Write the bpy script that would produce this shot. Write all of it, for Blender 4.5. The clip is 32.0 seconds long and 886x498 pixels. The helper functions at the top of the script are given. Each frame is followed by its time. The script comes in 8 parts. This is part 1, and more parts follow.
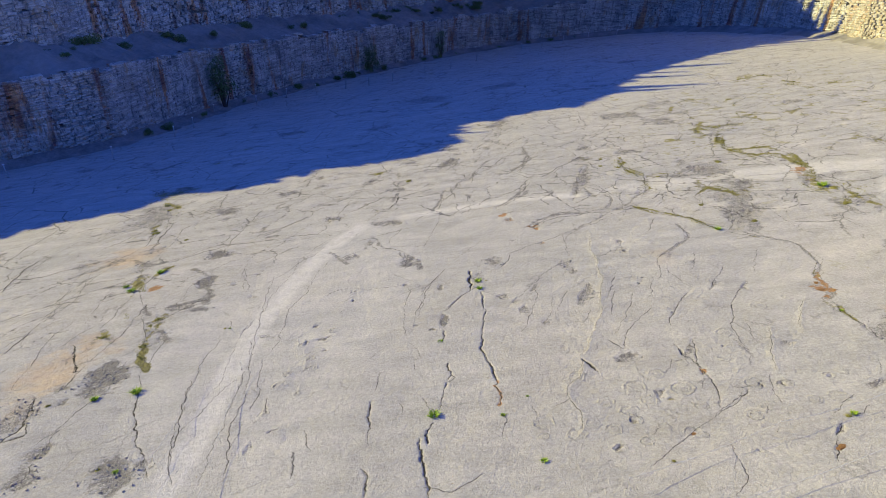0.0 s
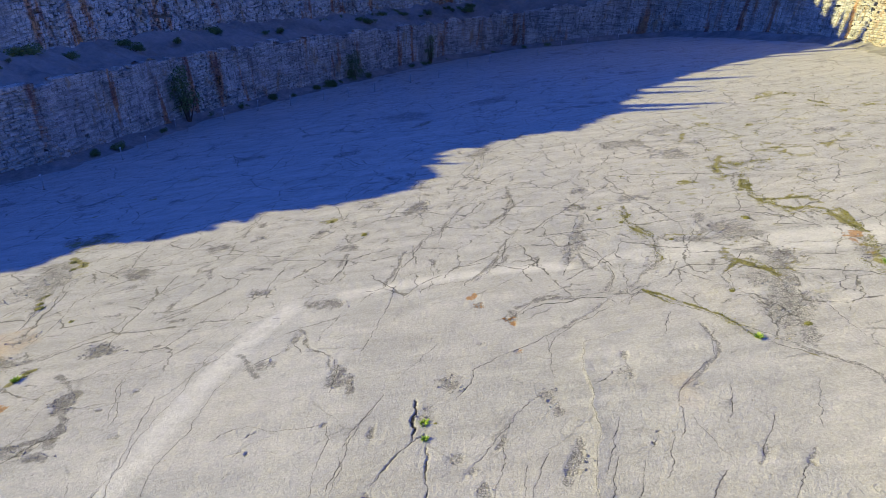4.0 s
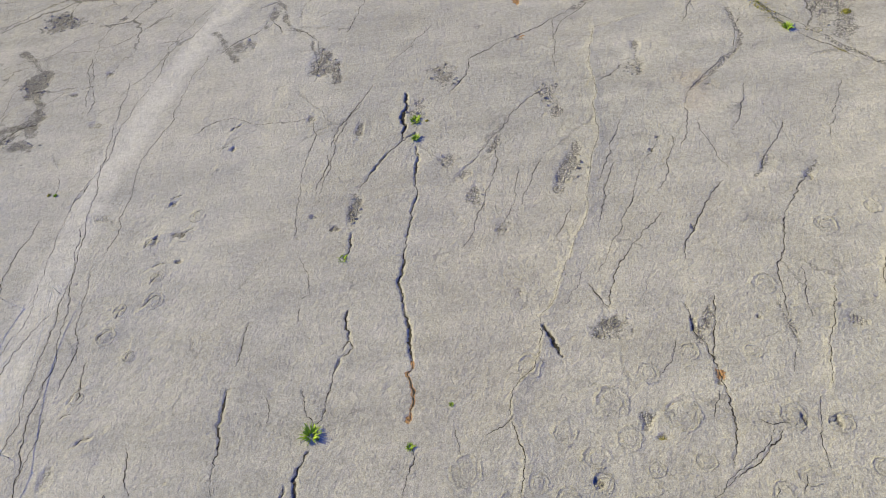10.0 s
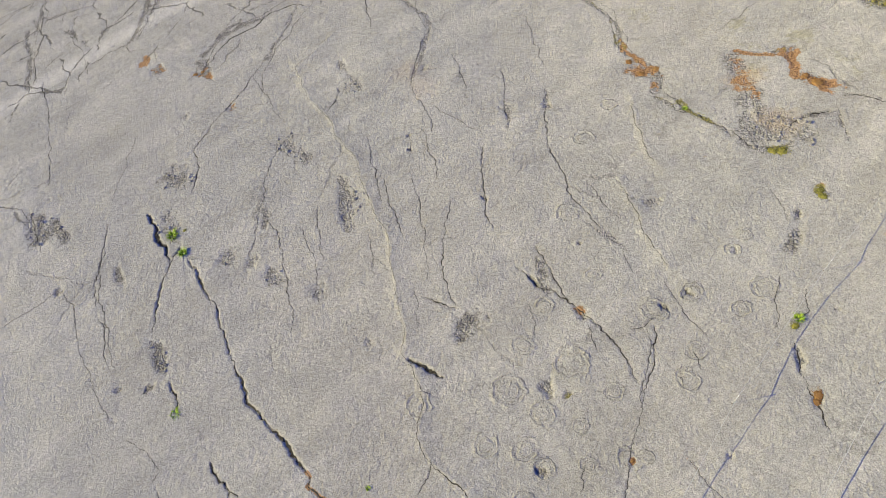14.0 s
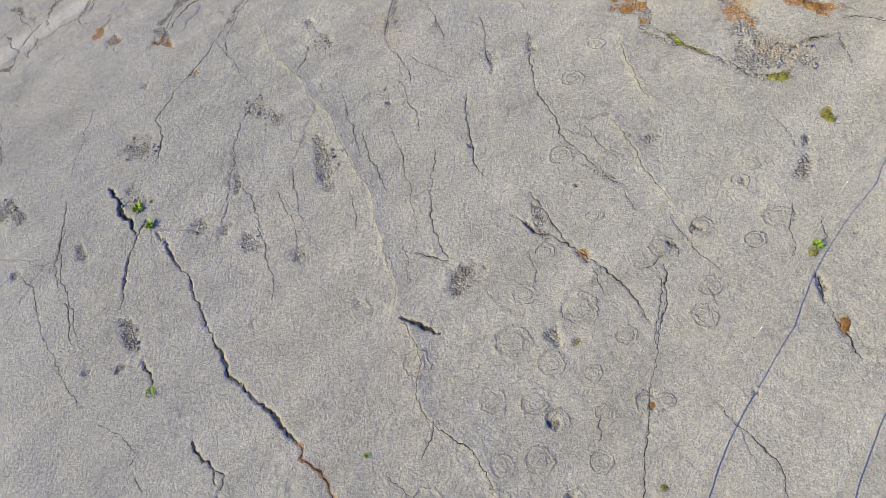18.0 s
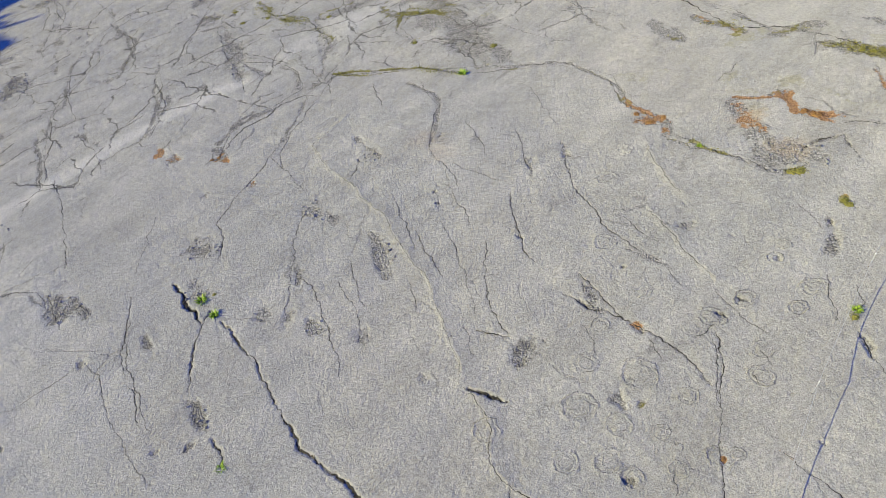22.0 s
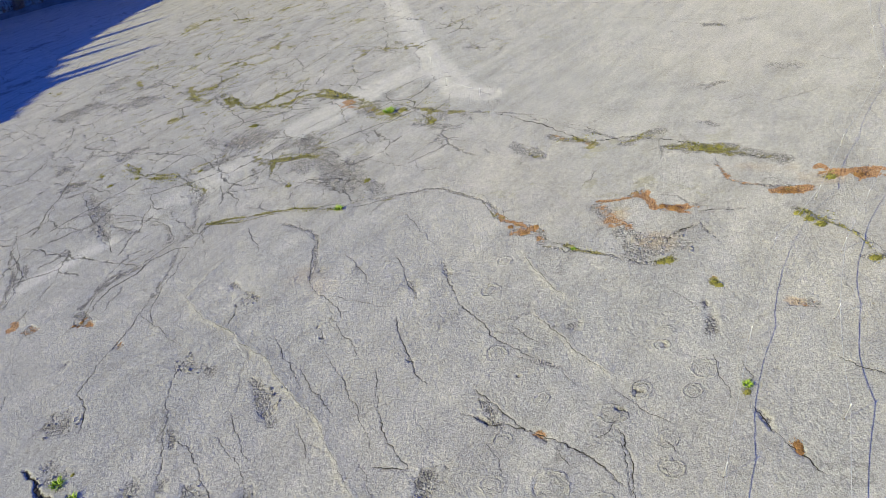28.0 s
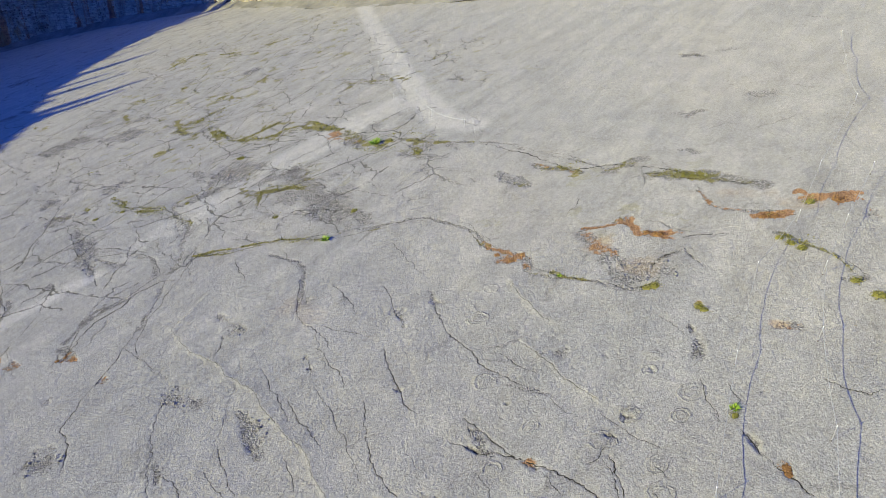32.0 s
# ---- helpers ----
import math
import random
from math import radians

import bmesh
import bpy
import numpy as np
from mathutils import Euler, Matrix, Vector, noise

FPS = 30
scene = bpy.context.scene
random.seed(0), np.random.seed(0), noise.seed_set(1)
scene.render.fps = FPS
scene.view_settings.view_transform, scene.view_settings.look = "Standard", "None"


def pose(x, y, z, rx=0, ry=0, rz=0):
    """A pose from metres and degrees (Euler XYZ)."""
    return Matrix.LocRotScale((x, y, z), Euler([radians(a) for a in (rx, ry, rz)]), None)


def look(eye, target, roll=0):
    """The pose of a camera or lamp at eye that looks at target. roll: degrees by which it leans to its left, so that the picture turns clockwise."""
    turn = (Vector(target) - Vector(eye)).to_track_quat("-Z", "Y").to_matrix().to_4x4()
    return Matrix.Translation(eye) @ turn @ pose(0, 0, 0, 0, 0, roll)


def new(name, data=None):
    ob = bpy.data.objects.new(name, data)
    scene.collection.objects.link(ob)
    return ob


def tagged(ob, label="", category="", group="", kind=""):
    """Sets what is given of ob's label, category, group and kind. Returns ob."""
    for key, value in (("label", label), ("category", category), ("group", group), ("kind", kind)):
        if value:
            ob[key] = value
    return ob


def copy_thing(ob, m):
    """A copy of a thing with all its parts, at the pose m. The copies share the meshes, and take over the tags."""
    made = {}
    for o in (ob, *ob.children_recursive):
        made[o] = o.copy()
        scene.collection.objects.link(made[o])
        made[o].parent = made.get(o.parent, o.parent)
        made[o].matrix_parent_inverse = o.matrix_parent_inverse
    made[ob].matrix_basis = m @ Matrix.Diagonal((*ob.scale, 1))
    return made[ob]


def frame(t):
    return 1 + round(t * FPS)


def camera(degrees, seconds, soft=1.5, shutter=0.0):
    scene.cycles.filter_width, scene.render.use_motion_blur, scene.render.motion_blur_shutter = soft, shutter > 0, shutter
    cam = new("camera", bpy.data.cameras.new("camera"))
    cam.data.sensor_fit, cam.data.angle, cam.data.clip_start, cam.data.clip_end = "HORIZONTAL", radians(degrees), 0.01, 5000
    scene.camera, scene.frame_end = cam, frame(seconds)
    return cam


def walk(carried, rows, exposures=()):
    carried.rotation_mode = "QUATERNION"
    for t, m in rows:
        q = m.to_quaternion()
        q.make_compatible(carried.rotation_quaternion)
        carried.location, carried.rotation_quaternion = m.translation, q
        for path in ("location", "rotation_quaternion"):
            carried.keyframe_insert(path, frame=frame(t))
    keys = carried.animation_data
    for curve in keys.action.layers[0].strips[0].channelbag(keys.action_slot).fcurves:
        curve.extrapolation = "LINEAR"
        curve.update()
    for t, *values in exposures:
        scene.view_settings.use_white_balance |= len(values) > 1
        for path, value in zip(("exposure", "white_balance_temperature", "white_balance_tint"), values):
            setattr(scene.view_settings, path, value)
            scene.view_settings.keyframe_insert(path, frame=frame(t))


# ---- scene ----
cam = camera(66.5, 32.0, soft=0.75)

# the rock floor is one bedding plane that dips; its frame: x, y along the floor, z off it
UP = Vector((0.124, -0.190, 0.974)).normalized()
FLOOR = UP.rotation_difference(Vector((0, 0, 1))).to_matrix().to_4x4()

PATH = [
    (0, (-1.806, -29.290, 13.030), (-1.686, -18.034, 8.872), -7.00),
    (0.5, (-1.546, -28.508, 12.958), (-1.438, -17.252, 8.800), -7.10),
    (1, (-1.156, -27.462, 12.962), (-1.066, -16.206, 8.804), -7.00),
    (1.5, (-0.746, -26.176, 12.970), (-0.650, -14.920, 8.818), -7.00),
    (2, (-0.274, -24.716, 13.056), (-0.178, -13.460, 8.892), -7.00),
    (2.5, (0.192, -23.126, 13.180), (0.294, -11.870, 9.022), -7.00),
    (3, (0.600, -21.530, 13.312), (0.690, -10.274, 9.154), -7.00),
    (3.5, (0.936, -20.074, 13.414), (1.032, -8.824, 9.244), -7.00),
    (5.5, (1.384, -16.980, 13.900), (1.552, -5.814, 9.502), -6.90),
    (6, (1.322, -17.102, 13.926), (1.472, -6.056, 9.234), -7.00),
    (6.5, (1.574, -17.066, 14.020), (1.562, -6.212, 8.902), -7.30),
    (7, (1.604, -17.004, 14.044), (1.484, -6.468, 8.302), -7.40),
    (7.5, (1.608, -16.848, 14.182), (1.374, -6.870, 7.522), -7.80),
    (8, (1.664, -16.664, 14.276), (1.316, -7.202, 6.902), -8.30),
    (8.5, (1.700, -16.630, 14.308), (1.322, -7.204, 6.898), -8.30),
    (9, (1.676, -16.710, 14.192), (1.268, -7.446, 6.578), -8.40),
    (9.5, (1.662, -16.800, 14.136), (1.146, -8.226, 5.754), -8.80),
    (10, (1.620, -16.718, 14.184), (1.014, -8.990, 5.028), -9.10),
    (10.5, (1.578, -16.552, 14.192), (0.942, -9.298, 4.658), -9.40),
    (11, (1.616, -16.556, 14.068), (0.938, -9.260, 4.570), -9.80),
    (11.5, (1.482, -16.384, 14.122), (0.882, -8.818, 4.828), -9.20),
    (12, (1.406, -16.478, 14.086), (0.848, -8.348, 5.278), -8.80),
    (12.5, (1.326, -16.360, 14.108), (1.266, -8.260, 5.252), -10.10),
    (13, (1.380, -16.166, 13.980), (2.334, -8.228, 5.028), -13.30),
    (13.5, (1.504, -15.980, 13.798), (3.718, -8.552, 4.636), -17.50),
    (14, (1.530, -15.914, 13.678), (4.278, -8.822, 4.396), -19.20),
    (14.5, (1.474, -15.890, 13.514), (4.366, -8.924, 4.184), -19.80),
    (16.5, (1.104, -15.520, 12.180), (4.092, -8.704, 2.766), -20.40),
    (17, (1.154, -15.578, 12.110), (4.124, -8.756, 2.690), -20.50),
    (17.5, (1.118, -15.666, 12.184), (4.094, -8.856, 2.764), -20.50),
    (18, (0.992, -15.606, 12.236), (3.968, -8.814, 2.798), -20.50),
    (18.5, (0.676, -15.534, 12.360), (3.676, -8.790, 2.898), -20.50),
    (19, (0.184, -15.504, 12.418), (3.208, -8.772, 2.956), -20.40),
    (19.5, (-0.392, -15.536, 12.494), (2.644, -8.828, 3.014), -20.20),
    (20, (-0.926, -15.556, 12.474), (2.218, -8.758, 3.096), -19.80),
    (20.5, (-1.150, -15.638, 12.472), (2.354, -8.576, 3.430), -18.90),
    (21, (-1.274, -15.744, 12.438), (2.590, -8.400, 3.768), -17.90),
    (21.5, (-1.286, -15.854, 12.424), (2.866, -8.228, 4.138), -17.40),
    (22, (-1.420, -15.978, 12.420), (3.128, -8.082, 4.608), -16.50),
    (22.5, (-1.542, -16.090, 12.428), (3.372, -7.930, 5.132), -15.90),
    (23, (-1.692, -16.216, 12.424), (3.582, -7.804, 5.680), -15.30),
    (23.5, (-1.750, -16.370, 12.414), (3.860, -7.724, 6.270), -14.90),
    (24, (-1.792, -16.526, 12.388), (4.022, -7.760, 6.616), -14.60),
    (24.5, (-1.680, -16.604, 12.348), (4.152, -7.850, 6.570), -14.70),
    (25, (-1.484, -16.632, 12.280), (4.426, -7.950, 6.472), -14.80),
    (25.5, (-1.386, -16.656, 12.126), (4.602, -8.040, 6.306), -14.90),
    (26, (-1.354, -16.650, 11.886), (4.808, -8.178, 6.036), -14.90),
    (26.5, (-1.310, -16.482, 11.606), (5.308, -8.472, 5.600), -15.20),
    (28.5, (-0.918, -16.056, 11.514), (6.186, -8.646, 5.298), -15.60),
    (29, (-0.876, -16.064, 11.576), (6.288, -8.636, 5.456), -15.60),
    (29.5, (-0.880, -16.028, 11.604), (6.404, -8.570, 5.664), -15.50),
    (30, (-0.888, -16.052, 11.656), (6.504, -8.558, 5.896), -15.40),
    (30.5, (-0.882, -16.104, 11.736), (6.510, -8.616, 5.958), -15.50),
    (31, (-0.918, -16.108, 11.686), (6.510, -8.680, 5.884), -15.50),
    (31.5, (-0.962, -16.136, 11.614), (6.508, -8.774, 5.794), -15.50),
    (32, (-1.052, -16.174, 11.516), (6.442, -8.830, 5.690), -15.40),
]
EXPOSURES = [(0, -0.05, 5220, 11), (5, 0.05, 5130, 10), (6.5, 0.0, 5130, 10), (8, -0.23, 5130, 10), (10, -0.25, 5150, 10), (12, -0.25, 5150, 11), (17, -0.33, 5010, 11), (23, -0.33, 4830, 11), (29, -0.36, 4780, 12), (32, -0.42, 4760, 12)]
walk(cam, [(t, FLOOR @ look(eye, target, roll)) for t, eye, target, roll in PATH], EXPOSURES)

# ---- light: low sun over the quarry edge, clear sky ----
SUN_TOWARD, SUN_HEIGHT = 119.0, 16.5
world = bpy.data.worlds.new("sky")
scene.world = world
world.use_nodes = True
wn = world.node_tree
sky = wn.nodes.new("ShaderNodeTexSky")
sky.sky_type, sky.sun_disc = "NISHITA", False
sky.sun_elevation, sky.sun_rotation = radians(SUN_HEIGHT), radians(SUN_TOWARD + 180)
sky.air_density, sky.dust_density, sky.ozone_density = 1.0, 0.0, 3.0
deep = wn.nodes.new("ShaderNodeMix")  # the deep blue of a clear autumn sky
deep.data_type, deep.blend_type = "RGBA", "MULTIPLY"
deep.inputs[0].default_value, deep.inputs[7].default_value = 1.0, (0.70, 0.80, 1.70, 1)
wn.links.new(sky.outputs[0], deep.inputs[6])
wn.links.new(deep.outputs[2], wn.nodes["Background"].inputs[0])
wn.nodes["Background"].inputs[1].default_value = 0.15
sun = new("sun", bpy.data.lights.new("sun", "SUN"))
sun.data.energy, sun.data.angle, sun.data.color = 10.8, radians(0.5), (1.0, 0.785, 0.25)
sun_way = Vector((math.sin(radians(SUN_TOWARD)), math.cos(radians(SUN_TOWARD)), -math.tan(radians(SUN_HEIGHT))))
sun.matrix_world = look((-60, 60, 60), Vector((-60, 60, 60)) + sun_way)


# ---- materials ----
def start_material(name, rough=0.9):
    m = bpy.data.materials.new(name)
    m.use_nodes = True
    nt = m.node_tree
    b = nt.nodes["Principled BSDF"]
    b.inputs["Roughness"].default_value = rough
    b.inputs["Specular IOR Level"].default_value = 0.25
    return m, nt, b


def coords(nt, stretch=(1, 1, 1)):
    c, k = nt.nodes.new("ShaderNodeTexCoord"), nt.nodes.new("ShaderNodeMapping")
    k.inputs["Scale"].default_value = stretch
    nt.links.new(c.outputs["Object"], k.inputs["Vector"])
    return k.outputs[0]


def noisy(nt, vec, scale, detail=4.0, rough=0.55, twist=0.0):
    n = nt.nodes.new("ShaderNodeTexNoise")
    n.inputs["Scale"].default_value, n.inputs["Detail"].default_value = scale, detail
    n.inputs["Roughness"].default_value, n.inputs["Distortion"].default_value = rough, twist
    nt.links.new(vec, n.inputs["Vector"])
    return n.outputs["Fac"]


def ramp(nt, fac, *stops):
    r = nt.nodes.new("ShaderNodeValToRGB")
    els = r.color_ramp.elements
    while len(els) < len(stops):
        els.new(0.5)
    for e, (p, c) in zip(els, stops):
        e.position, e.color = p, (*c, 1) if len(c) == 3 else c
    nt.links.new(fac, r.inputs[0])
    return r.outputs[0]


def mixed(nt, fac, a, b, how="MIX"):
    x = nt.nodes.new("ShaderNodeMix")
    x.data_type, x.blend_type = "RGBA", how
    for sock, v in ((x.inputs[0], fac), (x.inputs[6], a), (x.inputs[7], b)):
        if isinstance(v, (int, float)):
            sock.default_value = v
        elif isinstance(v, tuple):
            sock.default_value = (*v, 1)
        else:
            nt.links.new(v, sock)
    return x.outputs[2]


def calc(nt, how, a, b=0.0):
    x = nt.nodes.new("ShaderNodeMath")
    x.operation = how
    for sock, v in zip(x.inputs, (a, b)):
        if isinstance(v, (int, float)):
            sock.default_value = v
        else:
            nt.links.new(v, sock)
    return x.outputs[0]


def attr(nt, name):
    a = nt.nodes.new("ShaderNodeAttribute")
    a.attribute_name = name
    return a.outputs["Fac"]


def rough_up(nt, b, height, strength=0.5, dist=0.02, first=None):
    x = nt.nodes.new("ShaderNodeBump")
    x.inputs["Strength"].default_value, x.inputs["Distance"].default_value = strength, dist
    nt.links.new(height, x.inputs["Height"])
    if first is not None:
        nt.links.new(first, x.inputs["Normal"])
    nt.links.new(x.outputs[0], b.inputs["Normal"])
    return x.outputs[0]


def colour(nt, b, c):
    nt.links.new(c, b.inputs["Base Color"])


def floor_material():
    m, nt, b = start_material("limestone_floor", 0.92)
    v = coords(nt)
    big = noisy(nt, v, 0.09, 5, 0.6, 0.4)
    mid = noisy(nt, v, 0.8, 6, 0.65)
    band = noisy(nt, coords(nt, (0.35, 1.6, 1)), 0.5, 5, 0.65, 0.6)
    fine = noisy(nt, v, 9.0, 5, 0.75)
    knob = noisy(nt, v, 15.0, 5, 0.7)
    swellings = noisy(nt, v, 2.2, 4, 0.6)
    speck = noisy(nt, v, 34.0, 3, 0.7)
    c = ramp(nt, big, (0.32, (0.365, 0.352, 0.325)), (0.5, (0.425, 0.396, 0.347)), (0.68, (0.485, 0.436, 0.362)))
    c = mixed(nt, 0.5, c, ramp(nt, mid, (0.3, (0.335, 0.315, 0.283)), (0.7, (0.56, 0.525, 0.465))))
    c = mixed(nt, 0.35, c, ramp(nt, band, (0.35, (0.27, 0.255, 0.23)), (0.65, (0.53, 0.495, 0.44))))
    c = mixed(nt, 0.42, c, ramp(nt, fine, (0.34, (0.27, 0.27, 0.27)), (0.68, (0.73, 0.73, 0.72))), "OVERLAY")
    c = mixed(nt, 0.5, c, ramp(nt, speck, (0.34, (0.27, 0.26, 0.25)), (0.66, (0.71, 0.71, 0.71))), "OVERLAY")
    # worn joints in three sizes, thick and thin by turns
    wild = attr(nt, "wild")
    warp = nt.nodes.new("ShaderNodeTexNoise")
    warp.inputs["Scale"].default_value, warp.inputs["Detail"].default_value, warp.inputs["Roughness"].default_value = 0.7, 9, 0.62
    nt.links.new(v, warp.inputs["Vector"])
    bent = mixed(nt, 1.0, v, mixed(nt, 1.0, warp.outputs["Color"], (1.7, 1.7, 1.7), "MULTIPLY"), "ADD")
    for scale, w, how, lo in ((0.16, 0.004, 0.4, 0.50), (0.6, 0.006, 0.28, 0.54)):
        vo = nt.nodes.new("ShaderNodeTexVoronoi")
        vo.feature = "DISTANCE_TO_EDGE"
        vo.inputs["Scale"].default_value = scale
        nt.links.new(bent, vo.inputs["Vector"])
        swell = calc(nt, "MULTIPLY", calc(nt, "SUBTRACT", noisy(nt, v, 1.1 + scale, 4, 0.7), 0.42), w * 3.5)
        line = ramp(nt, calc(nt, "SUBTRACT", vo.outputs["Distance"], swell), (0.0, (1, 1, 1)), (w, (0, 0, 0)))
        broken = ramp(nt, noisy(nt, v, 0.4 + scale, 4), (lo, (0, 0, 0)), (lo + 0.1, (1, 1, 1)))
        c = mixed(nt, calc(nt, "MULTIPLY", calc(nt, "MULTIPLY", line, broken), how), c, (0.10, 0.092, 0.08))
    # shattered, chipped stretches with moss between the chips
    chip = nt.nodes.new("ShaderNodeTexVoronoi")
    chip.inputs["Scale"].default_value = 3.2
    nt.links.new(bent, chip.inputs["Vector"])
    shard = ramp(nt, noisy(nt, v, 0.75, 5, 0.65), (0.50, (0, 0, 0)), (0.58, (1, 1, 1)))
    shard = calc(nt, "MULTIPLY", shard, wild)
    c = mixed(nt, calc(nt, "MULTIPLY", shard, 0.25), c, ramp(nt, chip.outputs["Distance"], (0.1, (0.48, 0.45, 0.40)), (0.5, (0.27, 0.25, 0.22)), (0.75, (0.09, 0.08, 0.065))))
    speckled = ramp(nt, noisy(nt, v, 0.55, 7, 0.72), (0.575, (0, 0, 0)), (0.63, (1, 1, 1)))
    c = mixed(nt, calc(nt, "MULTIPLY", calc(nt, "MULTIPLY", speckled, attr(nt, "mossy")), 0.75), c, ramp(nt, fine, (0.3, (0.13, 0.125, 0.03)), (0.7, (0.36, 0.32, 0.08))))
    grit = noisy(nt, v, 14.0, 3, 0.7)
    ragged = calc(nt, "SUBTRACT", noisy(nt, v, 2.8, 8, 0.78), 0.5)
    frayed = calc(nt, "SUBTRACT", noisy(nt, v, 2.4, 9, 0.8), 0.5)
    pale = attr(nt, "pale")
    # weathered chips in the joints and hollows, the shade between chips put into the colour
    chips = nt.nodes.new("ShaderNodeTexVoronoi")
    chips.inputs["Scale"].default_value = 19.0
    nt.links.new(mixed(nt, 1.0, v, mixed(nt, 1.0, warp.outputs["Color"], (0.5, 0.5, 0.5), "MULTIPLY"), "ADD"), chips.inputs["Vector"])
    crumbly = ramp(nt, calc(nt, "ADD", attr(nt, "crumb"), calc(nt, "MULTIPLY", ragged, 2.2)), (0.36, (0, 0, 0)), (0.60, (1, 1, 1)))
    pick = nt.nodes.new("ShaderNodeSeparateColor")
    nt.links.new(chips.outputs["Color"], pick.inputs[0])
    chipped = mixed(nt, 0.55, ramp(nt, pick.outputs[0], (0.0, (0.20, 0.185, 0.16)), (0.5, (0.40, 0.37, 0.325)), (1.0, (0.66, 0.62, 0.56))), ramp(nt, chips.outputs["Distance"], (0.22, (0.54, 0.50, 0.445)), (0.66, (0.07, 0.062, 0.052))))
    c = mixed(nt, calc(nt, "MULTIPLY", crumbly, 0.92), c, chipped)
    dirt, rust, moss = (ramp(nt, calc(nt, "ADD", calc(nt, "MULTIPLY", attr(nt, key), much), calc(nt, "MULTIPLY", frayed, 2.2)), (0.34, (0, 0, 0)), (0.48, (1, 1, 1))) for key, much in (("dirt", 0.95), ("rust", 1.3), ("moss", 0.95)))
    worn = ramp(nt, noisy(nt, v, 1.3, 5, 0.7), (0.32, (0.4, 0.4, 0.4)), (0.58, (1, 1, 1)))
    c = mixed(nt, calc(nt, "MULTIPLY", calc(nt, "MULTIPLY", pale, worn), 0.9), c, ramp(nt, fine, (0.3, (0.50, 0.46, 0.40)), (0.7, (0.70, 0.66, 0.59))))
    c = mixed(nt, calc(nt, "MULTIPLY", attr(nt, "tan"), 0.85), c, ramp(nt, fine, (0.3, (0.40, 0.29, 0.17)), (0.7, (0.60, 0.46, 0.30))))
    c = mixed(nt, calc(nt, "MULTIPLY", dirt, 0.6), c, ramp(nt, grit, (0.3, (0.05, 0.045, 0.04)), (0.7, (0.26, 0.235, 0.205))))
    c = mixed(nt, calc(nt, "MULTIPLY", rust, 0.85), c, ramp(nt, grit, (0.3, (0.20, 0.10, 0.035)), (0.55, (0.42, 0.22, 0.07)), (0.72, (0.58, 0.37, 0.18))))
    c = mixed(nt, calc(nt, "MULTIPLY", moss, 0.85), c, ramp(nt, grit, (0.3, (0.12, 0.11, 0.03)), (0.7, (0.38, 0.33, 0.09))))
    # jagged joints between the slabs, in two sets, thick and thin by turns
    slabs = attr(nt, "slabs")
    splits = None
    for turn, stretch, scale, w, lo in ((62, 1.8, 0.36, 0.020, 0.50), (20, 2.0, 0.50, 0.012, 0.545), (75, 1.3, 0.16, 0.030, 0.48)):
        lay = nt.nodes.new("ShaderNodeMapping")
        lay.vector_type = "TEXTURE"
        lay.inputs["Rotation"].default_value[2] = radians(turn)
        lay.inputs["Scale"].default_value = (stretch, 1.0, 1.0)
        nt.links.new(mixed(nt, 1.0, v, mixed(nt, 1.0, warp.outputs["Color"], (1.3, 1.3, 0.0), "MULTIPLY"), "ADD"), lay.inputs["Vector"])
        vo = nt.nodes.new("ShaderNodeTexVoronoi")
        vo.voronoi_dimensions, vo.feature = "2D", "DISTANCE_TO_EDGE"
        vo.inputs["Scale"].default_value = scale
        nt.links.new(lay.outputs[0], vo.inputs["Vector"])
        swell = calc(nt, "MULTIPLY", calc(nt, "SUBTRACT", noisy(nt, v, 1.7, 5, 0.75), 0.5), 0.09 * scale)
        line = ramp(nt, calc(nt, "SUBTRACT", vo.outputs["Distance"], swell), (w * scale, (1, 1, 1)), (w * scale + 0.012 * scale, (0, 0, 0)))
        some = ramp(nt, calc(nt, "ADD", noisy(nt, v, 0.5 * scale + 0.2, 4, 0.6), calc(nt, "MULTIPLY", slabs, 0.14)), (lo + 0.08, (0, 0, 0)), (lo + 0.14, (1, 1, 1)))
        line = calc(nt, "MULTIPLY", calc(nt, "MULTIPLY", line, some), calc(nt, "MINIMUM", calc(nt, "MULTIPLY", slabs, 1.4), 1.0))
        splits = line if splits is None else calc(nt, "MAXIMUM", splits, line)
    c = mixed(nt, calc(nt, "MULTIPLY", splits, 0.8), c, ramp(nt, grit, (0.3, (0.06, 0.055, 0.045)), (0.7, (0.17, 0.155, 0.125))))
    # soil and crack shade in one dark colour in the open joints, with ragged edges
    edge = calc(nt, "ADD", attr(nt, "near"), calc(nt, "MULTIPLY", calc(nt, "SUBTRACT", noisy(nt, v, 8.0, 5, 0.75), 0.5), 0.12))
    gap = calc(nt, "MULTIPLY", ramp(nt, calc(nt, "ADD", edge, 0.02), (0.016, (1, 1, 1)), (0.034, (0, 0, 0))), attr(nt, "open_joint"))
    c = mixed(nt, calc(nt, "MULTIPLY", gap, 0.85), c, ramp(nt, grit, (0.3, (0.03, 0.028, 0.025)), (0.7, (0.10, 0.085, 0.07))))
    colour(nt, b, c)
    b.inputs["Diffuse Roughness"].default_value = 0.3
    n = rough_up(nt, b, swellings, 1.0, 0.022)
    n = rough_up(nt, b, knob, 1.0, 0.038, n)
    n = rough_up(nt, b, speck, 1.0, 0.011, n)
    # rims of the old prints, broken and doubled
    ring = calc(nt, "ADD", attr(nt, "print"), calc(nt, "MULTIPLY", calc(nt, "SUBTRACT", noisy(nt, v, 6.5, 5, 0.7), 0.5), 1.0))
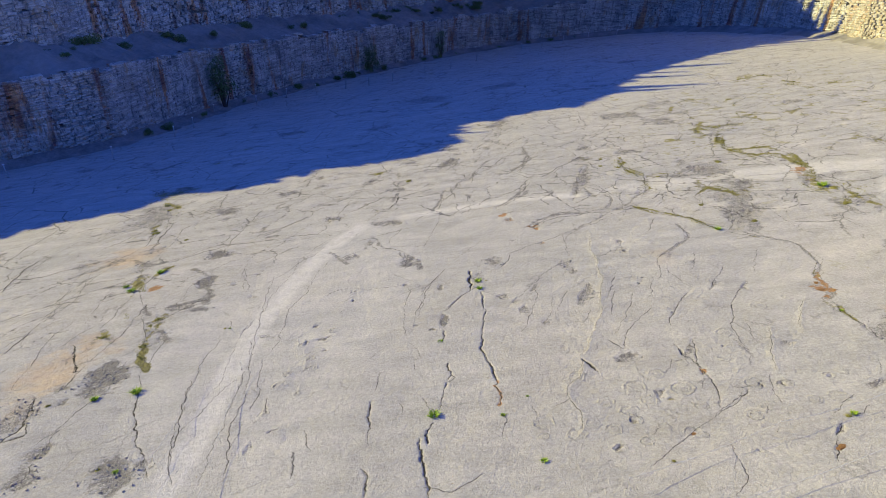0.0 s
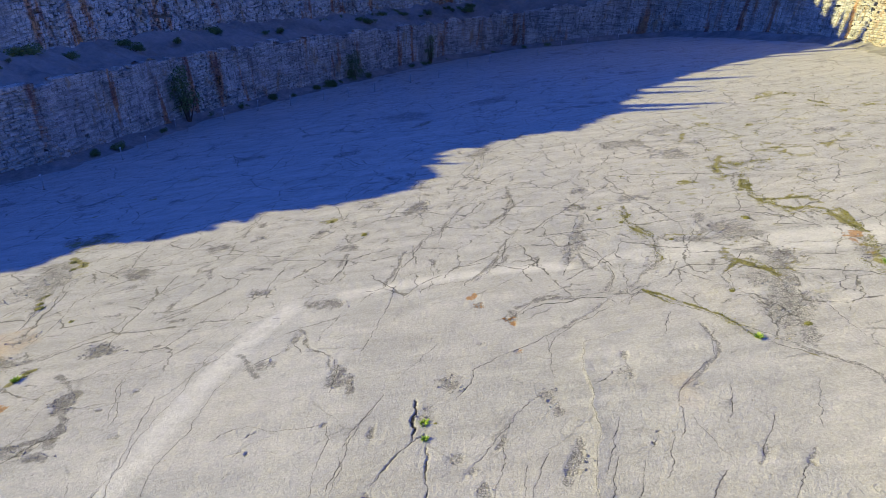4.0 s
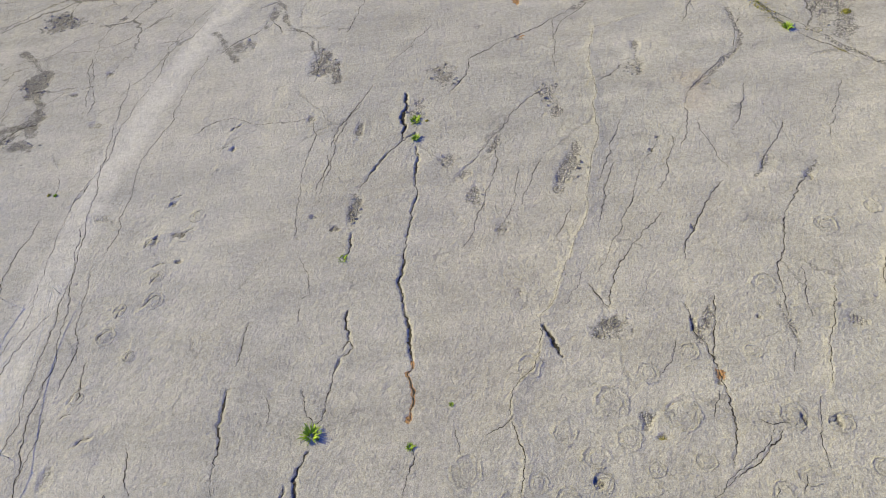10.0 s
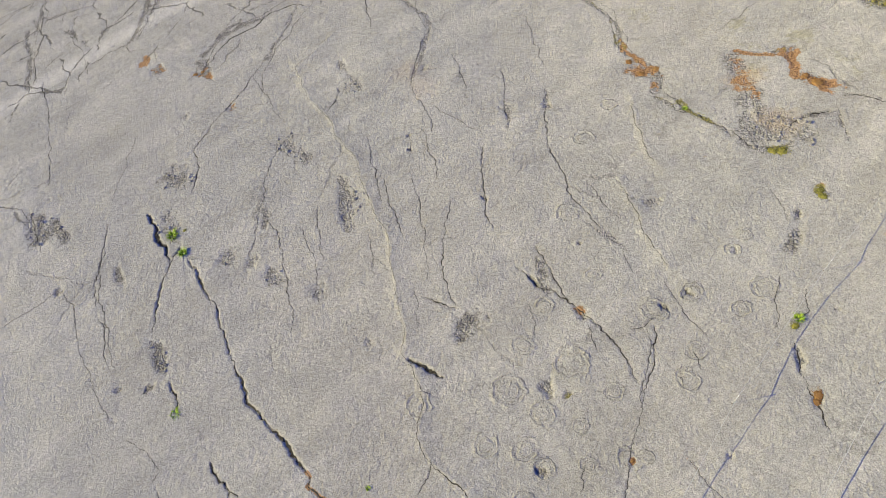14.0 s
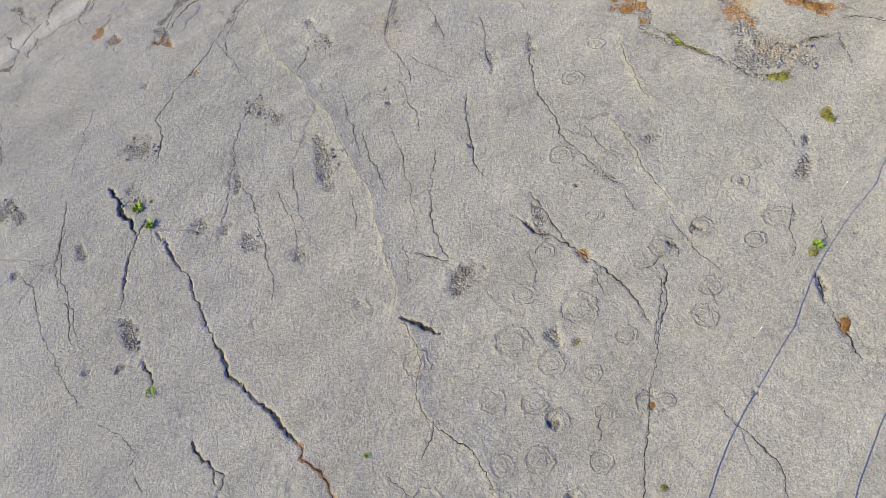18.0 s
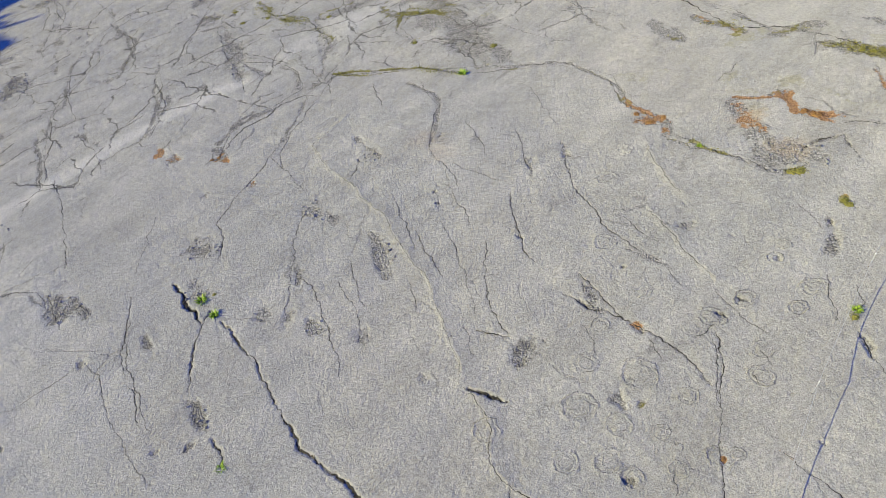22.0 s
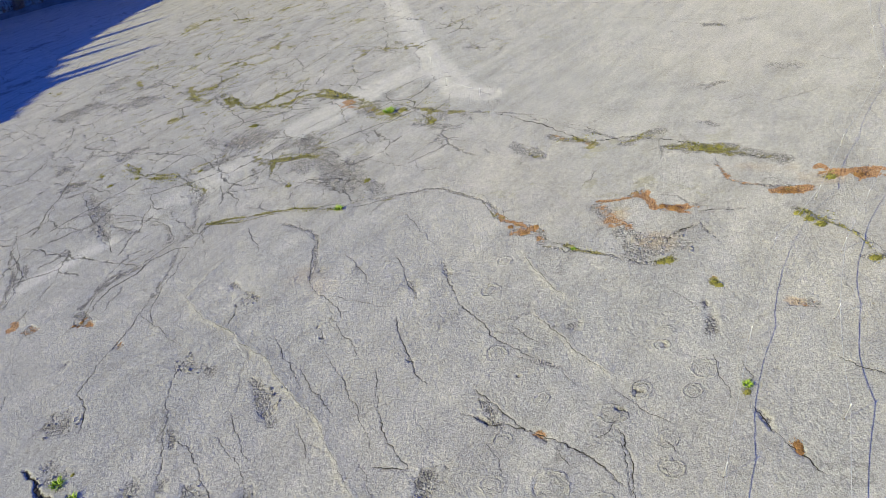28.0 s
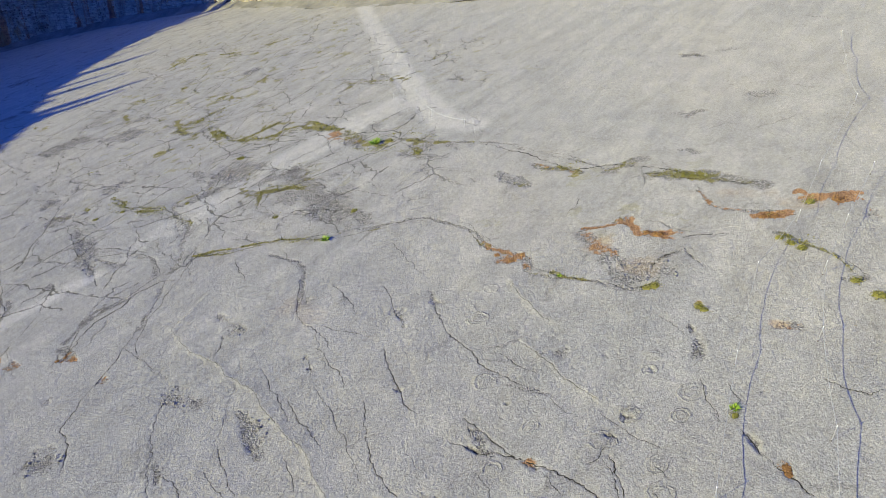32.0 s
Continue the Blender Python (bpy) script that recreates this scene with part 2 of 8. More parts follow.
    rims = ramp(nt, calc(nt, "MULTIPLY", ring, 0.5), (0.10, (0.2, 0.2, 0.2)), (0.24, (0.1, 0.1, 0.1)), (0.29, (0.62, 0.62, 0.62)), (0.34, (0.12, 0.12, 0.12)), (0.44, (0.05, 0.05, 0.05)), (0.50, (1, 1, 1)), (0.58, (0.2, 0.2, 0.2)))
    rims = calc(nt, "MULTIPLY", rims, ramp(nt, noisy(nt, v, 2.6, 4, 0.65), (0.38, (0.1, 0.1, 0.1)), (0.56, (1, 1, 1))))
    n = rough_up(nt, b, calc(nt, "ADD", rims, calc(nt, "MULTIPLY", ramp(nt, calc(nt, "MULTIPLY", ring, 0.5), (0.38, (1, 1, 1)), (0.5, (0, 0, 0))), noisy(nt, v, 11.0, 4, 0.7))), 1.0, 0.03, n)
    n = rough_up(nt, b, calc(nt, "MULTIPLY", calc(nt, "SUBTRACT", 1.0, chips.outputs["Distance"]), crumbly), 0.9, 0.04, n)
    rough_up(nt, b, calc(nt, "SUBTRACT", 1.0, calc(nt, "MAXIMUM", calc(nt, "MAXIMUM", gap, splits), calc(nt, "MULTIPLY", crumbly, 0.7))), 0.7, 0.035, n)
    return m


def rock_material(name, light, dark, rust=0.5):
    """Bedded limestone face: cream and grey beds, rusty seeps running down."""
    m, nt, b = start_material(name, 0.95)
    v = coords(nt)
    info = nt.nodes.new("ShaderNodeObjectInfo")
    geo = nt.nodes.new("ShaderNodeNewGeometry")
    each = calc(nt, "FRACT", calc(nt, "ADD", info.outputs["Random"], geo.outputs["Random Per Island"]))
    c = ramp(nt, noisy(nt, v, 0.35, 6, 0.6), (0.3, dark), (0.7, light))
    c = mixed(nt, 0.4, c, ramp(nt, each, (0.0, dark), (0.55, light), (1.0, tuple(min(1, q * 1.15) for q in light))))
    seep = noisy(nt, coords(nt, (1, 1, 0.12)), 0.33, 5, 0.6, 0.3)
    c = mixed(nt, calc(nt, "MULTIPLY", ramp(nt, seep, (0.57, (0, 0, 0)), (0.64, (1, 1, 1))), rust), c, ramp(nt, noisy(nt, v, 0.7, 4), (0.35, (0.20, 0.085, 0.05)), (0.65, (0.50, 0.27, 0.10))))
    soot = noisy(nt, coords(nt, (1, 1, 0.2)), 0.5, 5, 0.65, 0.2)
    c = mixed(nt, calc(nt, "MULTIPLY", ramp(nt, soot, (0.48, (0, 0, 0)), (0.64, (1, 1, 1))), 0.4), c, (0.09, 0.085, 0.08))
    beds = noisy(nt, coords(nt, (0.25, 0.25, 7.0)), 1.0, 5, 0.7, 0.15)
    c = mixed(nt, 0.55, c, ramp(nt, beds, (0.36, (0.2, 0.2, 0.2)), (0.5, (0.5, 0.5, 0.5)), (0.68, (0.74, 0.74, 0.74))), "OVERLAY")
    cleft = noisy(nt, coords(nt, (2.2, 2.2, 0.4)), 1.0, 6, 0.7, 0.4)
    c = mixed(nt, calc(nt, "MULTIPLY", ramp(nt, cleft, (0.39, (1, 1, 1)), (0.46, (0, 0, 0))), 0.6), c, (0.075, 0.068, 0.055))
    ochre = noisy(nt, coords(nt, (1, 1, 0.35)), 0.55, 6, 0.7, 0.3)
    c = mixed(nt, calc(nt, "MULTIPLY", ramp(nt, ochre, (0.56, (0, 0, 0)), (0.66, (1, 1, 1))), rust * 0.75), c, (0.34, 0.24, 0.11))
    grain = noisy(nt, v, 5, 6, 0.7)
    c = mixed(nt, 0.6, c, ramp(nt, grain, (0.3, (0.3, 0.3, 0.3)), (0.7, (0.68, 0.68, 0.68))), "OVERLAY")
    colour(nt, b, c)
    rough_up(nt, b, grain, 0.8, 0.12)
    return m


def soil_material(name, a, z, scale=3.0):
    m, nt, b = start_material(name, 0.98)
    v = coords(nt)
    n = noisy(nt, v, scale, 6, 0.7)
    c = ramp(nt, n, (0.3, a), (0.7, z))
    c = mixed(nt, 0.5, c, ramp(nt, noisy(nt, v, scale * 0.12, 4), (0.35, a), (0.65, z)))
    colour(nt, b, c)
    rough_up(nt, b, n, 0.8, 0.08)
    return m


def leaf_material(name, a, z):
    m, nt, b = start_material(name, 0.6)
    geo, info = nt.nodes.new("ShaderNodeNewGeometry"), nt.nodes.new("ShaderNodeObjectInfo")
    f = calc(nt, "FRACT", calc(nt, "ADD", geo.outputs["Random Per Island"], info.outputs["Random"]))
    colour(nt, b, mixed(nt, 0.3, ramp(nt, f, (0.0, a), (1.0, z)), ramp(nt, noisy(nt, coords(nt), 2.0), (0.3, a), (0.7, z))))
    b.inputs["Transmission Weight"].default_value = 0.0
    return m


def plain(name, c, rough=0.7, metal=0.0):
    m, nt, b = start_material(name, rough)
    b.inputs["Metallic"].default_value = metal
    g = noisy(nt, coords(nt), 12, 4)
    colour(nt, b, ramp(nt, g, (0.3, tuple(q * 0.8 for q in c)), (0.7, tuple(min(1, q * 1.1) for q in c))))
    return m


M_FLOOR = floor_material()
M_WALL = rock_material("limestone_face", (0.58, 0.56, 0.49), (0.20, 0.197, 0.178), 0.9)
M_WALL_WARM = rock_material("cream_limestone_face", (0.46, 0.41, 0.33), (0.27, 0.235, 0.185), 0.4)
M_JOINT = soil_material("dark_rock_joint", (0.09, 0.082, 0.07), (0.24, 0.215, 0.18))
# one dark colour for the soil and the shade inside the cracks
M_SEAM = soil_material("joint_soil", (0.02, 0.018, 0.015), (0.085, 0.072, 0.055), 5.0)
M_RUBBLE = rock_material("limestone_rubble", (0.44, 0.41, 0.37), (0.26, 0.24, 0.22), 0.2)
M_TALUS = soil_material("talus_soil", (0.13, 0.12, 0.105), (0.34, 0.315, 0.28))
M_LEDGE = soil_material("ledge_soil", (0.15, 0.14, 0.125), (0.34, 0.315, 0.275), 1.2)
M_HILL = soil_material("hill_grass", (0.03, 0.045, 0.015), (0.09, 0.10, 0.035), 0.8)
M_LEAF = leaf_material("weed_leaf", (0.18, 0.30, 0.015), (0.42, 0.52, 0.035))
M_MOSS = leaf_material("yellow_moss", (0.13, 0.13, 0.02), (0.36, 0.32, 0.06))
M_DRY = leaf_material("dry_moss", (0.20, 0.10, 0.03), (0.36, 0.21, 0.06))
M_NEEDLE = leaf_material("spruce_needles", (0.012, 0.03, 0.012), (0.035, 0.065, 0.022))
M_BUSH = leaf_material("bush_leaf", (0.07, 0.11, 0.03), (0.17, 0.21, 0.07))
M_BARK = plain("bark", (0.10, 0.075, 0.055), 0.95)
M_PEG = plain("white_peg_paint", (0.75, 0.74, 0.72), 0.5)
M_ROD = plain("pale_grey_rod", (0.45, 0.44, 0.42), 0.6)
M_STRING = plain("white_string", (0.55, 0.54, 0.51), 0.8)


# ---- building helpers ----
def part(name, bm, material, parent, label=""):
    me = bpy.data.meshes.new(name)
    bm.to_mesh(me)
    bm.free()
    return mesh_part(name, me, material, parent, label)


def mesh_part(name, me, material, parent=None, label=""):
    if not me.materials:
        me.materials.append(material)
    ob = new(name, me)
    if parent is not None:
        ob.parent = parent
    if label:
        ob["label"] = label
    return ob


def from_lists(name, verts, faces, smooth=False):
    me = bpy.data.meshes.new(name)
    me.from_pydata(verts, [], faces)
    if smooth:
        me.shade_smooth()
    me.update()
    return me


def empty(name, m=None):
    ob = new(name)
    if m is not None:
        ob.matrix_world = m
    return ob


def lattice(seed):
    return np.random.RandomState(seed).rand(128, 128).astype(np.float32)


def soft_noise(x, y, seed, octaves=4, gain=0.5):
    """Smooth value noise in about -1..1 over arrays x, y; one wave a unit."""
    out, amp, tot = np.zeros(np.broadcast(x, y).shape, np.float32), 1.0, 0.0
    for o in range(octaves):
        g = lattice(seed * 31 + o)
        xi, yi = np.floor(x).astype(int), np.floor(y).astype(int)
        fx, fy = x - xi, y - yi
        fx, fy = fx * fx * (3 - 2 * fx), fy * fy * (3 - 2 * fy)
        a, b = g[xi % 128, yi % 128], g[(xi + 1) % 128, yi % 128]
        c, d = g[xi % 128, (yi + 1) % 128], g[(xi + 1) % 128, (yi + 1) % 128]
        out += amp * ((a + (b - a) * fx) * (1 - fy) + (c + (d - c) * fx) * fy - 0.5)
        tot += amp * 0.5
        amp, x, y = amp * gain, x * 2.03 + 7.1, y * 2.03 + 3.7
    return out / tot


def floor_z(x, y):
    """World height of the dipping rock floor below or above the world point x, y."""
    n = FLOOR.to_3x3() @ Vector((0, 0, 1))
    return -(n.x * x + n.y * y) / n.z


def on_floor(x, y, h=0.0):
    """World place of the floor-frame point x, y, h metres straight up."""
    return FLOOR @ Vector((x, y, 0)) + Vector((0, 0, h))

# ---- rock floor: one sheet, fine where the camera passes, coarse far off ----
def lines(lo, a, b, hi, step, grow_lo, grow_hi):
    mid = list(np.arange(a, b, step))
    for side, end, grow in ((1, hi, grow_hi), (-1, lo, grow_lo)):
        s, p, ext = step, (mid[-1] if side > 0 else mid[0]), []
        while side * (end - p) > 0:
            s = min(s * grow, 2.5)
            p += side * s
            ext.append(p)
        mid = mid + ext if side > 0 else ext[::-1] + mid
    return np.array(mid, np.float32)


GX = lines(-95, -9.5, 13, 110, 0.038, 1.0125, 1.0095)
GY = lines(-75, -14.5, 1.5, 175, 0.038, 1.06, 1.0095)
XX, YY = np.meshgrid(GX, GY, indexing="ij")
HH = 0.12 * soft_noise(XX / 9, YY / 9, 3, 3) + 0.022 * soft_noise(XX / 0.9, YY / 0.9, 4, 3)
HH += 0.006 * soft_noise(XX / 0.14, YY / 0.14, 5, 2)
PALE, DIRT, RUST, MOSS, LIP, CUT, TAN, WILD, MOSSY, CRUMB = (np.zeros_like(HH) for _ in range(10))
OPEN, NEAR = np.zeros_like(HH), np.full_like(HH, 0.6)  # distance from the edge of the nearest crack


def window(x0, y0, x1, y1, m):
    i0, i1 = np.searchsorted(GX, (min(x0, x1) - m, max(x0, x1) + m))
    j0, j1 = np.searchsorted(GY, (min(y0, y1) - m, max(y0, y1) + m))
    return slice(i0, i1), slice(j0, j1)


def along(a, b, w):
    """Distance of the grid near the segment a-b from it, and the place along it."""
    ij = window(*a, *b, w)
    x, y = XX[ij], YY[ij]
    dx, dy = b[0] - a[0], b[1] - a[1]
    t = np.clip(((x - a[0]) * dx + (y - a[1]) * dy) / (dx * dx + dy * dy + 1e-9), 0, 1)
    return ij, np.hypot(x - a[0] - t * dx, y - a[1] - t * dy), t


def wander(pts, step=0.25, amp=0.05, seed=1):
    """The polyline with small random kinks, as rock breaks."""
    rnd, out = random.Random(seed), []
    for a, b in zip(pts, pts[1:]):
        d = math.hypot(b[0] - a[0], b[1] - a[1])
        n = max(1, int(d / step))
        for k in range(n):
            f = k / n
            o = rnd.uniform(-amp, amp) if k else 0
            out.append((a[0] + (b[0] - a[0]) * f - (b[1] - a[1]) / (d + 1e-6) * o, a[1] + (b[1] - a[1]) * f + (b[0] - a[0]) / (d + 1e-6) * o))
    return out + [pts[-1]]


ROUGH_A = soft_noise(XX / 0.55, YY / 0.55, 91, 4, 0.65)
CLUMPS = []
ROUGH_B = soft_noise(XX / 2.1, YY / 2.1, 92, 4, 0.6)
SEAMS = []


def crack(width, depth, *pts, dirt=0.8, lip=0.0, rust=0.0, moss=0.0):
    """An open joint, soil and its shade coloured dark where it is thin; lip raises a thin worn edge on the side away
    from the sun.
    """
    rnd = random.Random(len(pts) * 7 + int(abs(pts[0][0]) * 100))
    width *= (0.68 if width >= 0.06 else 0.9) * (0.62 if pts[0][1] > 3 else 1.0)
    pts = wander(wander(pts, 0.36, 0.085, rnd.randint(0, 9999)), 0.10, width * 0.42 + 0.024, rnd.randint(0, 9999))
    strong = min(1.0, 0.72 + max(0.0, width - 0.02) * 8) * (0.6 if lip else 1) * (1.0 if width >= 0.06 else 0.3)
    swell, run = 1.0, []
    SEAMS.append((run, rust + moss))
    for a, b in zip(pts, pts[1:]):
        swell = min(1.8, max(0.3, swell + rnd.uniform(-0.5, 0.5)))
        here = width * swell
        far = max(0.0, math.hypot(a[0], a[1] + 4) - 14)
        cell = 0.038 + 0.009 * far
        w = max(here / 2, cell * 0.6)
        ij, d, t = along(a, b, max(w * 3, 0.8 if lip else 0.3) + cell)
        run.append((a, b, here * (0.85 if width >= 0.04 else 0.5) * (0.7 if lip else 1)))
        gap = d - here * (0.2 if lip else 0.36)
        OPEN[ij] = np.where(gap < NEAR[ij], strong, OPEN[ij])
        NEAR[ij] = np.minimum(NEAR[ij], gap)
        fit = min(1.0, (here / 2 / w) ** 2) * (1.0 if width >= 0.045 else 0.35)
        cut = 0.5 * depth * fit * np.clip(1.4 - d / w, 0, 1)
        HH[ij] -= np.maximum(0, cut - CUT[ij])
        CUT[ij] = np.maximum(CUT[ij], cut)
        if lip:
            nx, ny = -(b[1] - a[1]), b[0] - a[0]
            turn = 1 if nx * 0.85 - ny * 0.5 > 0 else -1
            sd = turn * ((XX[ij] - a[0]) * nx + (YY[ij] - a[1]) * ny) / (math.hypot(nx, ny) + 1e-9)
            new_lip = 1.0 * lip * np.exp(-d / 0.3) * np.clip(sd / 0.03 + 0.5, 0, 1)
            HH[ij] += np.maximum(0, new_lip - LIP[ij])
            LIP[ij] = np.maximum(LIP[ij], new_lip)
        halo = 0.05 + width
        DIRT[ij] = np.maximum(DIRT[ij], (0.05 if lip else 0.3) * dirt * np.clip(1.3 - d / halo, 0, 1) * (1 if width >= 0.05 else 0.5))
        if rust:
            RUST[ij] = np.maximum(RUST[ij], rust * np.clip(1.6 - d / (w * 2), 0, 1))
        if moss:
            MOSS[ij] = np.maximum(MOSS[ij], moss * np.clip(1.6 - d / (w * 2), 0, 1) * np.clip(0.3 + 2.2 * ROUGH_B[ij], 0, 1))


HOLLOWS = []


def patch(x, y, rx, ry, turn, depth, dirt=0.0, rust=0.0, moss=0.0, tan=0.0, seed=1, rough=0.03):
    """A shallow spall or puddle of soil with an uneven edge."""
    r = max(rx, ry) * 1.5
    if 0.3 <= dirt <= 0.8 and rx * ry > 0.03 and depth:
        HOLLOWS.append((x, y, rx, ry, turn))
    ij = window(x, y, x, y, r)
    c, s = math.cos(radians(turn)), math.sin(radians(turn))
    u, v = (XX[ij] - x) * c + (YY[ij] - y) * s, -(XX[ij] - x) * s + (YY[ij] - y) * c
    q = np.hypot(u / rx, v / ry) + 0.95 * soft_noise(XX[ij] / (r * 0.42), YY[ij] / (r * 0.42), 40 + seed, 5, 0.7)
    k = np.clip((1.1 - q) * 1.5, 0, 1)
    chips = np.abs(soft_noise(XX[ij] / 0.26, YY[ij] / 0.26, seed + 9, 4, 0.6))
    HH[ij] -= min(depth, 0.045 if dirt > 0.65 else 0.03) * (0.7 if max(rx, ry) < 0.5 else 0.4) * k - rough * 0.3 * k * (chips * 2.2 - 0.5)
    if depth:
        CRUMB[ij] = np.maximum(CRUMB[ij], np.clip((1.15 - q) * 1.1, 0, 0.9) * min(1.0, 0.45 + dirt + 0.5 * rust))
    for field, f in ((DIRT, dirt), (RUST, rust), (MOSS, moss), (TAN, tan)):
        if f:
            field[ij] = np.maximum(field[ij], f * k * np.clip(0.8 + 0.7 * soft_noise(XX[ij] / 0.5, YY[ij] / 0.5, seed + 3, 3), 0, 1))


PRINT = np.full_like(HH, 3.0)  # distance from a print's middle, its rim at 1


def footprint(x, y, r, seed=1, depth=0.016):
    """A weathered round trackway print: a shallow bowl, deeper at one side, inside a broken mud rim."""
    r *= 0.62
    ij = window(x, y, x, y, r * 2.4)
    dx, dy = XX[ij] - x, YY[ij] - y
    ang = np.arctan2(dy, dx)
    wob = soft_noise(XX[ij] / (r * 0.8), YY[ij] / (r * 0.8), 70 + seed, 2, 0.5)
    d = np.hypot(dx, dy * (0.85 + 0.04 * (seed % 7))) / r + 0.14 * wob
    side = 0.5 + 0.5 * np.cos(ang - 2.3 - (seed % 5 - 2) * 0.5)
    PRINT[ij] = np.minimum(PRINT[ij], d)
    HH[ij] += 0.008 * np.exp(-((d - 1.0) / 0.16) ** 2) - depth * (0.3 + 0.7 * side ** 2) * np.exp(-((d - 0.75) / 0.18) ** 2)


def crumbled(half, *pts, dirt=0.35, rust=0.0, moss=0.0):
    """A joint weathered to a ragged band of chips that swells and pinches out, with moss or rusty clay in parts of it."""
    rnd = random.Random(len(pts) * 11 + int(abs(pts[0][0]) * 100))
    pts = wander(wander(pts, 0.7, half * 0.5 + 0.06, rnd.randint(0, 9999)), 0.25, half * 0.25 + 0.02, rnd.randint(0, 9999))
    if moss >= 0.5:
        CLUMPS.append((half, moss, pts))
    for a, b in zip(pts, pts[1:]):
        cell = 0.038 + 0.009 * max(0.0, math.hypot(a[0], a[1] + 4) - 14)
        ij, d, t = along(a, b, half * 2.6 + cell)
        edge = half * (0.85 + 0.95 * ROUGH_B[ij]) - d - half * 0.85 * ROUGH_A[ij]
        k = np.clip(0.3 + edge / (0.9 * half + 0.4 * cell), 0, 1)
        CRUMB[ij] = np.maximum(CRUMB[ij], k)
        DIRT[ij] = np.maximum(DIRT[ij], dirt * k)
        if moss:
            MOSS[ij] = np.maximum(MOSS[ij], moss * k * np.clip(0.65 + 1.5 * ROUGH_B[ij] + 0.8 * ROUGH_A[ij], 0, 1))
        if rust:
            RUST[ij] = np.maximum(RUST[ij], rust * k * np.clip(0.8 - 1.3 * ROUGH_B[ij] + 0.8 * ROUGH_A[ij], 0, 1))


def trodden(half, *pts, much=1.0):
    """The pale strip worn by visitors' feet."""
    pts = wander(pts, 0.8, 0.06, 5)
    for a, b in zip(pts, pts[1:]):
        ij, d, t = along(a, b, half * 2)
        e = half * (1 + 0.18 * soft_noise(XX[ij] / 1.7, YY[ij] / 1.7, 21, 3))
        PALE[ij] = np.maximum(PALE[ij], much * np.clip((e - d) / 0.5 + 0.5, 0, 1))


crack(0.07, 0.09, (0.02, -0.42), (-0.01, -1.45), (0.02, -2.55), (-0.18, -3.55), (-0.37, -4.59), (-0.42, -5.19), (-0.57, -5.75), (-0.4, -6.68), (-0.29, -7.55), (-0.23, -8.2))
crack(0.06, 0.08, (-0.23, -8.2), (-0.2, -8.36), (-0.37, -8.5), (-0.2, -8.97), (-0.22, -9.33), (-0.34, -9.79), rust=.5)
crack(0.03, 0.04, (-0.28, -10.36), (-0.21, -10.63), (-0.4, -11.12), (-0.48, -11.48))
crack(0.08, 0.1, (-0, 0.27), (-0.43, -0.07), (-0.83, -0.55), (-1.14, -1.03), (-1.52, -1.73), (-1.73, -2.06))
crack(0.13, 0.14, (-0.3, 2.4), (-0.38, 1.35), (-0.31, 0.61), (-0.43, 0.01))
crack(0.07, 0.08, (-1.91, -3.86), (-1.93, -4.49), (-2.09, -4.74))
crack(0.09, 0.08, (-1.9, -6.51), (-1.92, -6.95), (-1.82, -7.38), (-1.95, -7.7))
crack(0.06, 0.07, (-1.82, -7.38), (-1.7, -7.65), (-1.97, -7.86))
crack(0.07, 0.09, (-2.04, -7.94), (-2.16, -8.32), (-2.28, -8.91), (-2.35, -9.49), (-2.54, -9.61))
crack(0.06, 0.07, (-2.92, -8.7), (-2.74, -9.38), (-2.54, -9.61), (-2.61, -9.88))
crack(0.09, 0.1, (-2.61, -10.29), (-2.83, -10.66), (-2.91, -10.91), (-2.84, -11.31))
crack(0.08, 0.09, (-3.1, -11.03), (-3.06, -11.77), (-3, -12.85), (-2.9, -13.88))
crack(0.05, 0.07, (-1.46, 3.1), (-1.83, 2.21), (-2.19, 1.51), (-2.54, 0.98), (-2.69, 0.29), (-2.76, -0.03))
crack(0.04, 0.05, (-2.83, -0.37), (-2.87, -1.15), (-3.06, -2.11))
crack(0.1, 0.07, (-3.45, 5.56), (-3.53, 4.68), (-3.56, 3.65))
crack(0.06, 0.05, (-2.76, 4.7), (-2.74, 3.66), (-2.87, 3.19))
crack(0.08, 0.06, (-4.93, 7.21), (-4.1, 6.84), (-3.6, 6.16), (-3.42, 5.19))
crack(0.08, 0.05, (-5.73, 8.2), (-5.13, 7.05))
crack(0.08, 0.06, (-7.47, 6.17), (-6.91, 6.83), (-6.18, 7.27), (-5.82, 8.01))
crack(0.03, 0.04, (-6.75, 1.98), (-6.36, 2.07), (-5.5, 1.56), (-4.51, 1.51), (-3.65, 1.61))
crack(0.04, 0.05, (-7.53, 1.36), (-7.21, 1.75), (-6.75, 1.98))
crack(0.025, 0.03, (-3.44, 1.42), (-3.28, 0.67), (-3.48, -0.27), (-3.6, -1.04), (-3.62, -2.62), (-3.56, -3.75))
crack(0.02, 0.03, (-3.36, -4.51), (-3.05, -5.25), (-2.95, -5.84), (-3.22, -5.99))
crack(0.04, 0.05, (-3.19, -6.27), (-3.19, -6.72))
crack(0.03, 0.04, (-7.9, 6.07), (-8.33, 4.88), (-8.48, 3.54), (-8.55, 1.98), (-8.99, 0.88), (-9.14, -0.06), (-9.05, -1.12), (-9.13, -1.85), (-9.08, -3.02), (-9.25, -3.66))
crack(0.03, 0.04, (-8.35, 9.85), (-8.89, 8.87), (-9.67, 6.99), (-9.62, 5.3), (-9.88, 4.13), (-10.17, 3.19), (-10.36, 1.98), (-10.36, 0.53), (-10.67, -0.37), (-10.93, -1.35), (-11, -2.76), (-10.97, -3.87), (-10.87, -5.1), (-10.83, -5.68), (-11.15, -6.9))
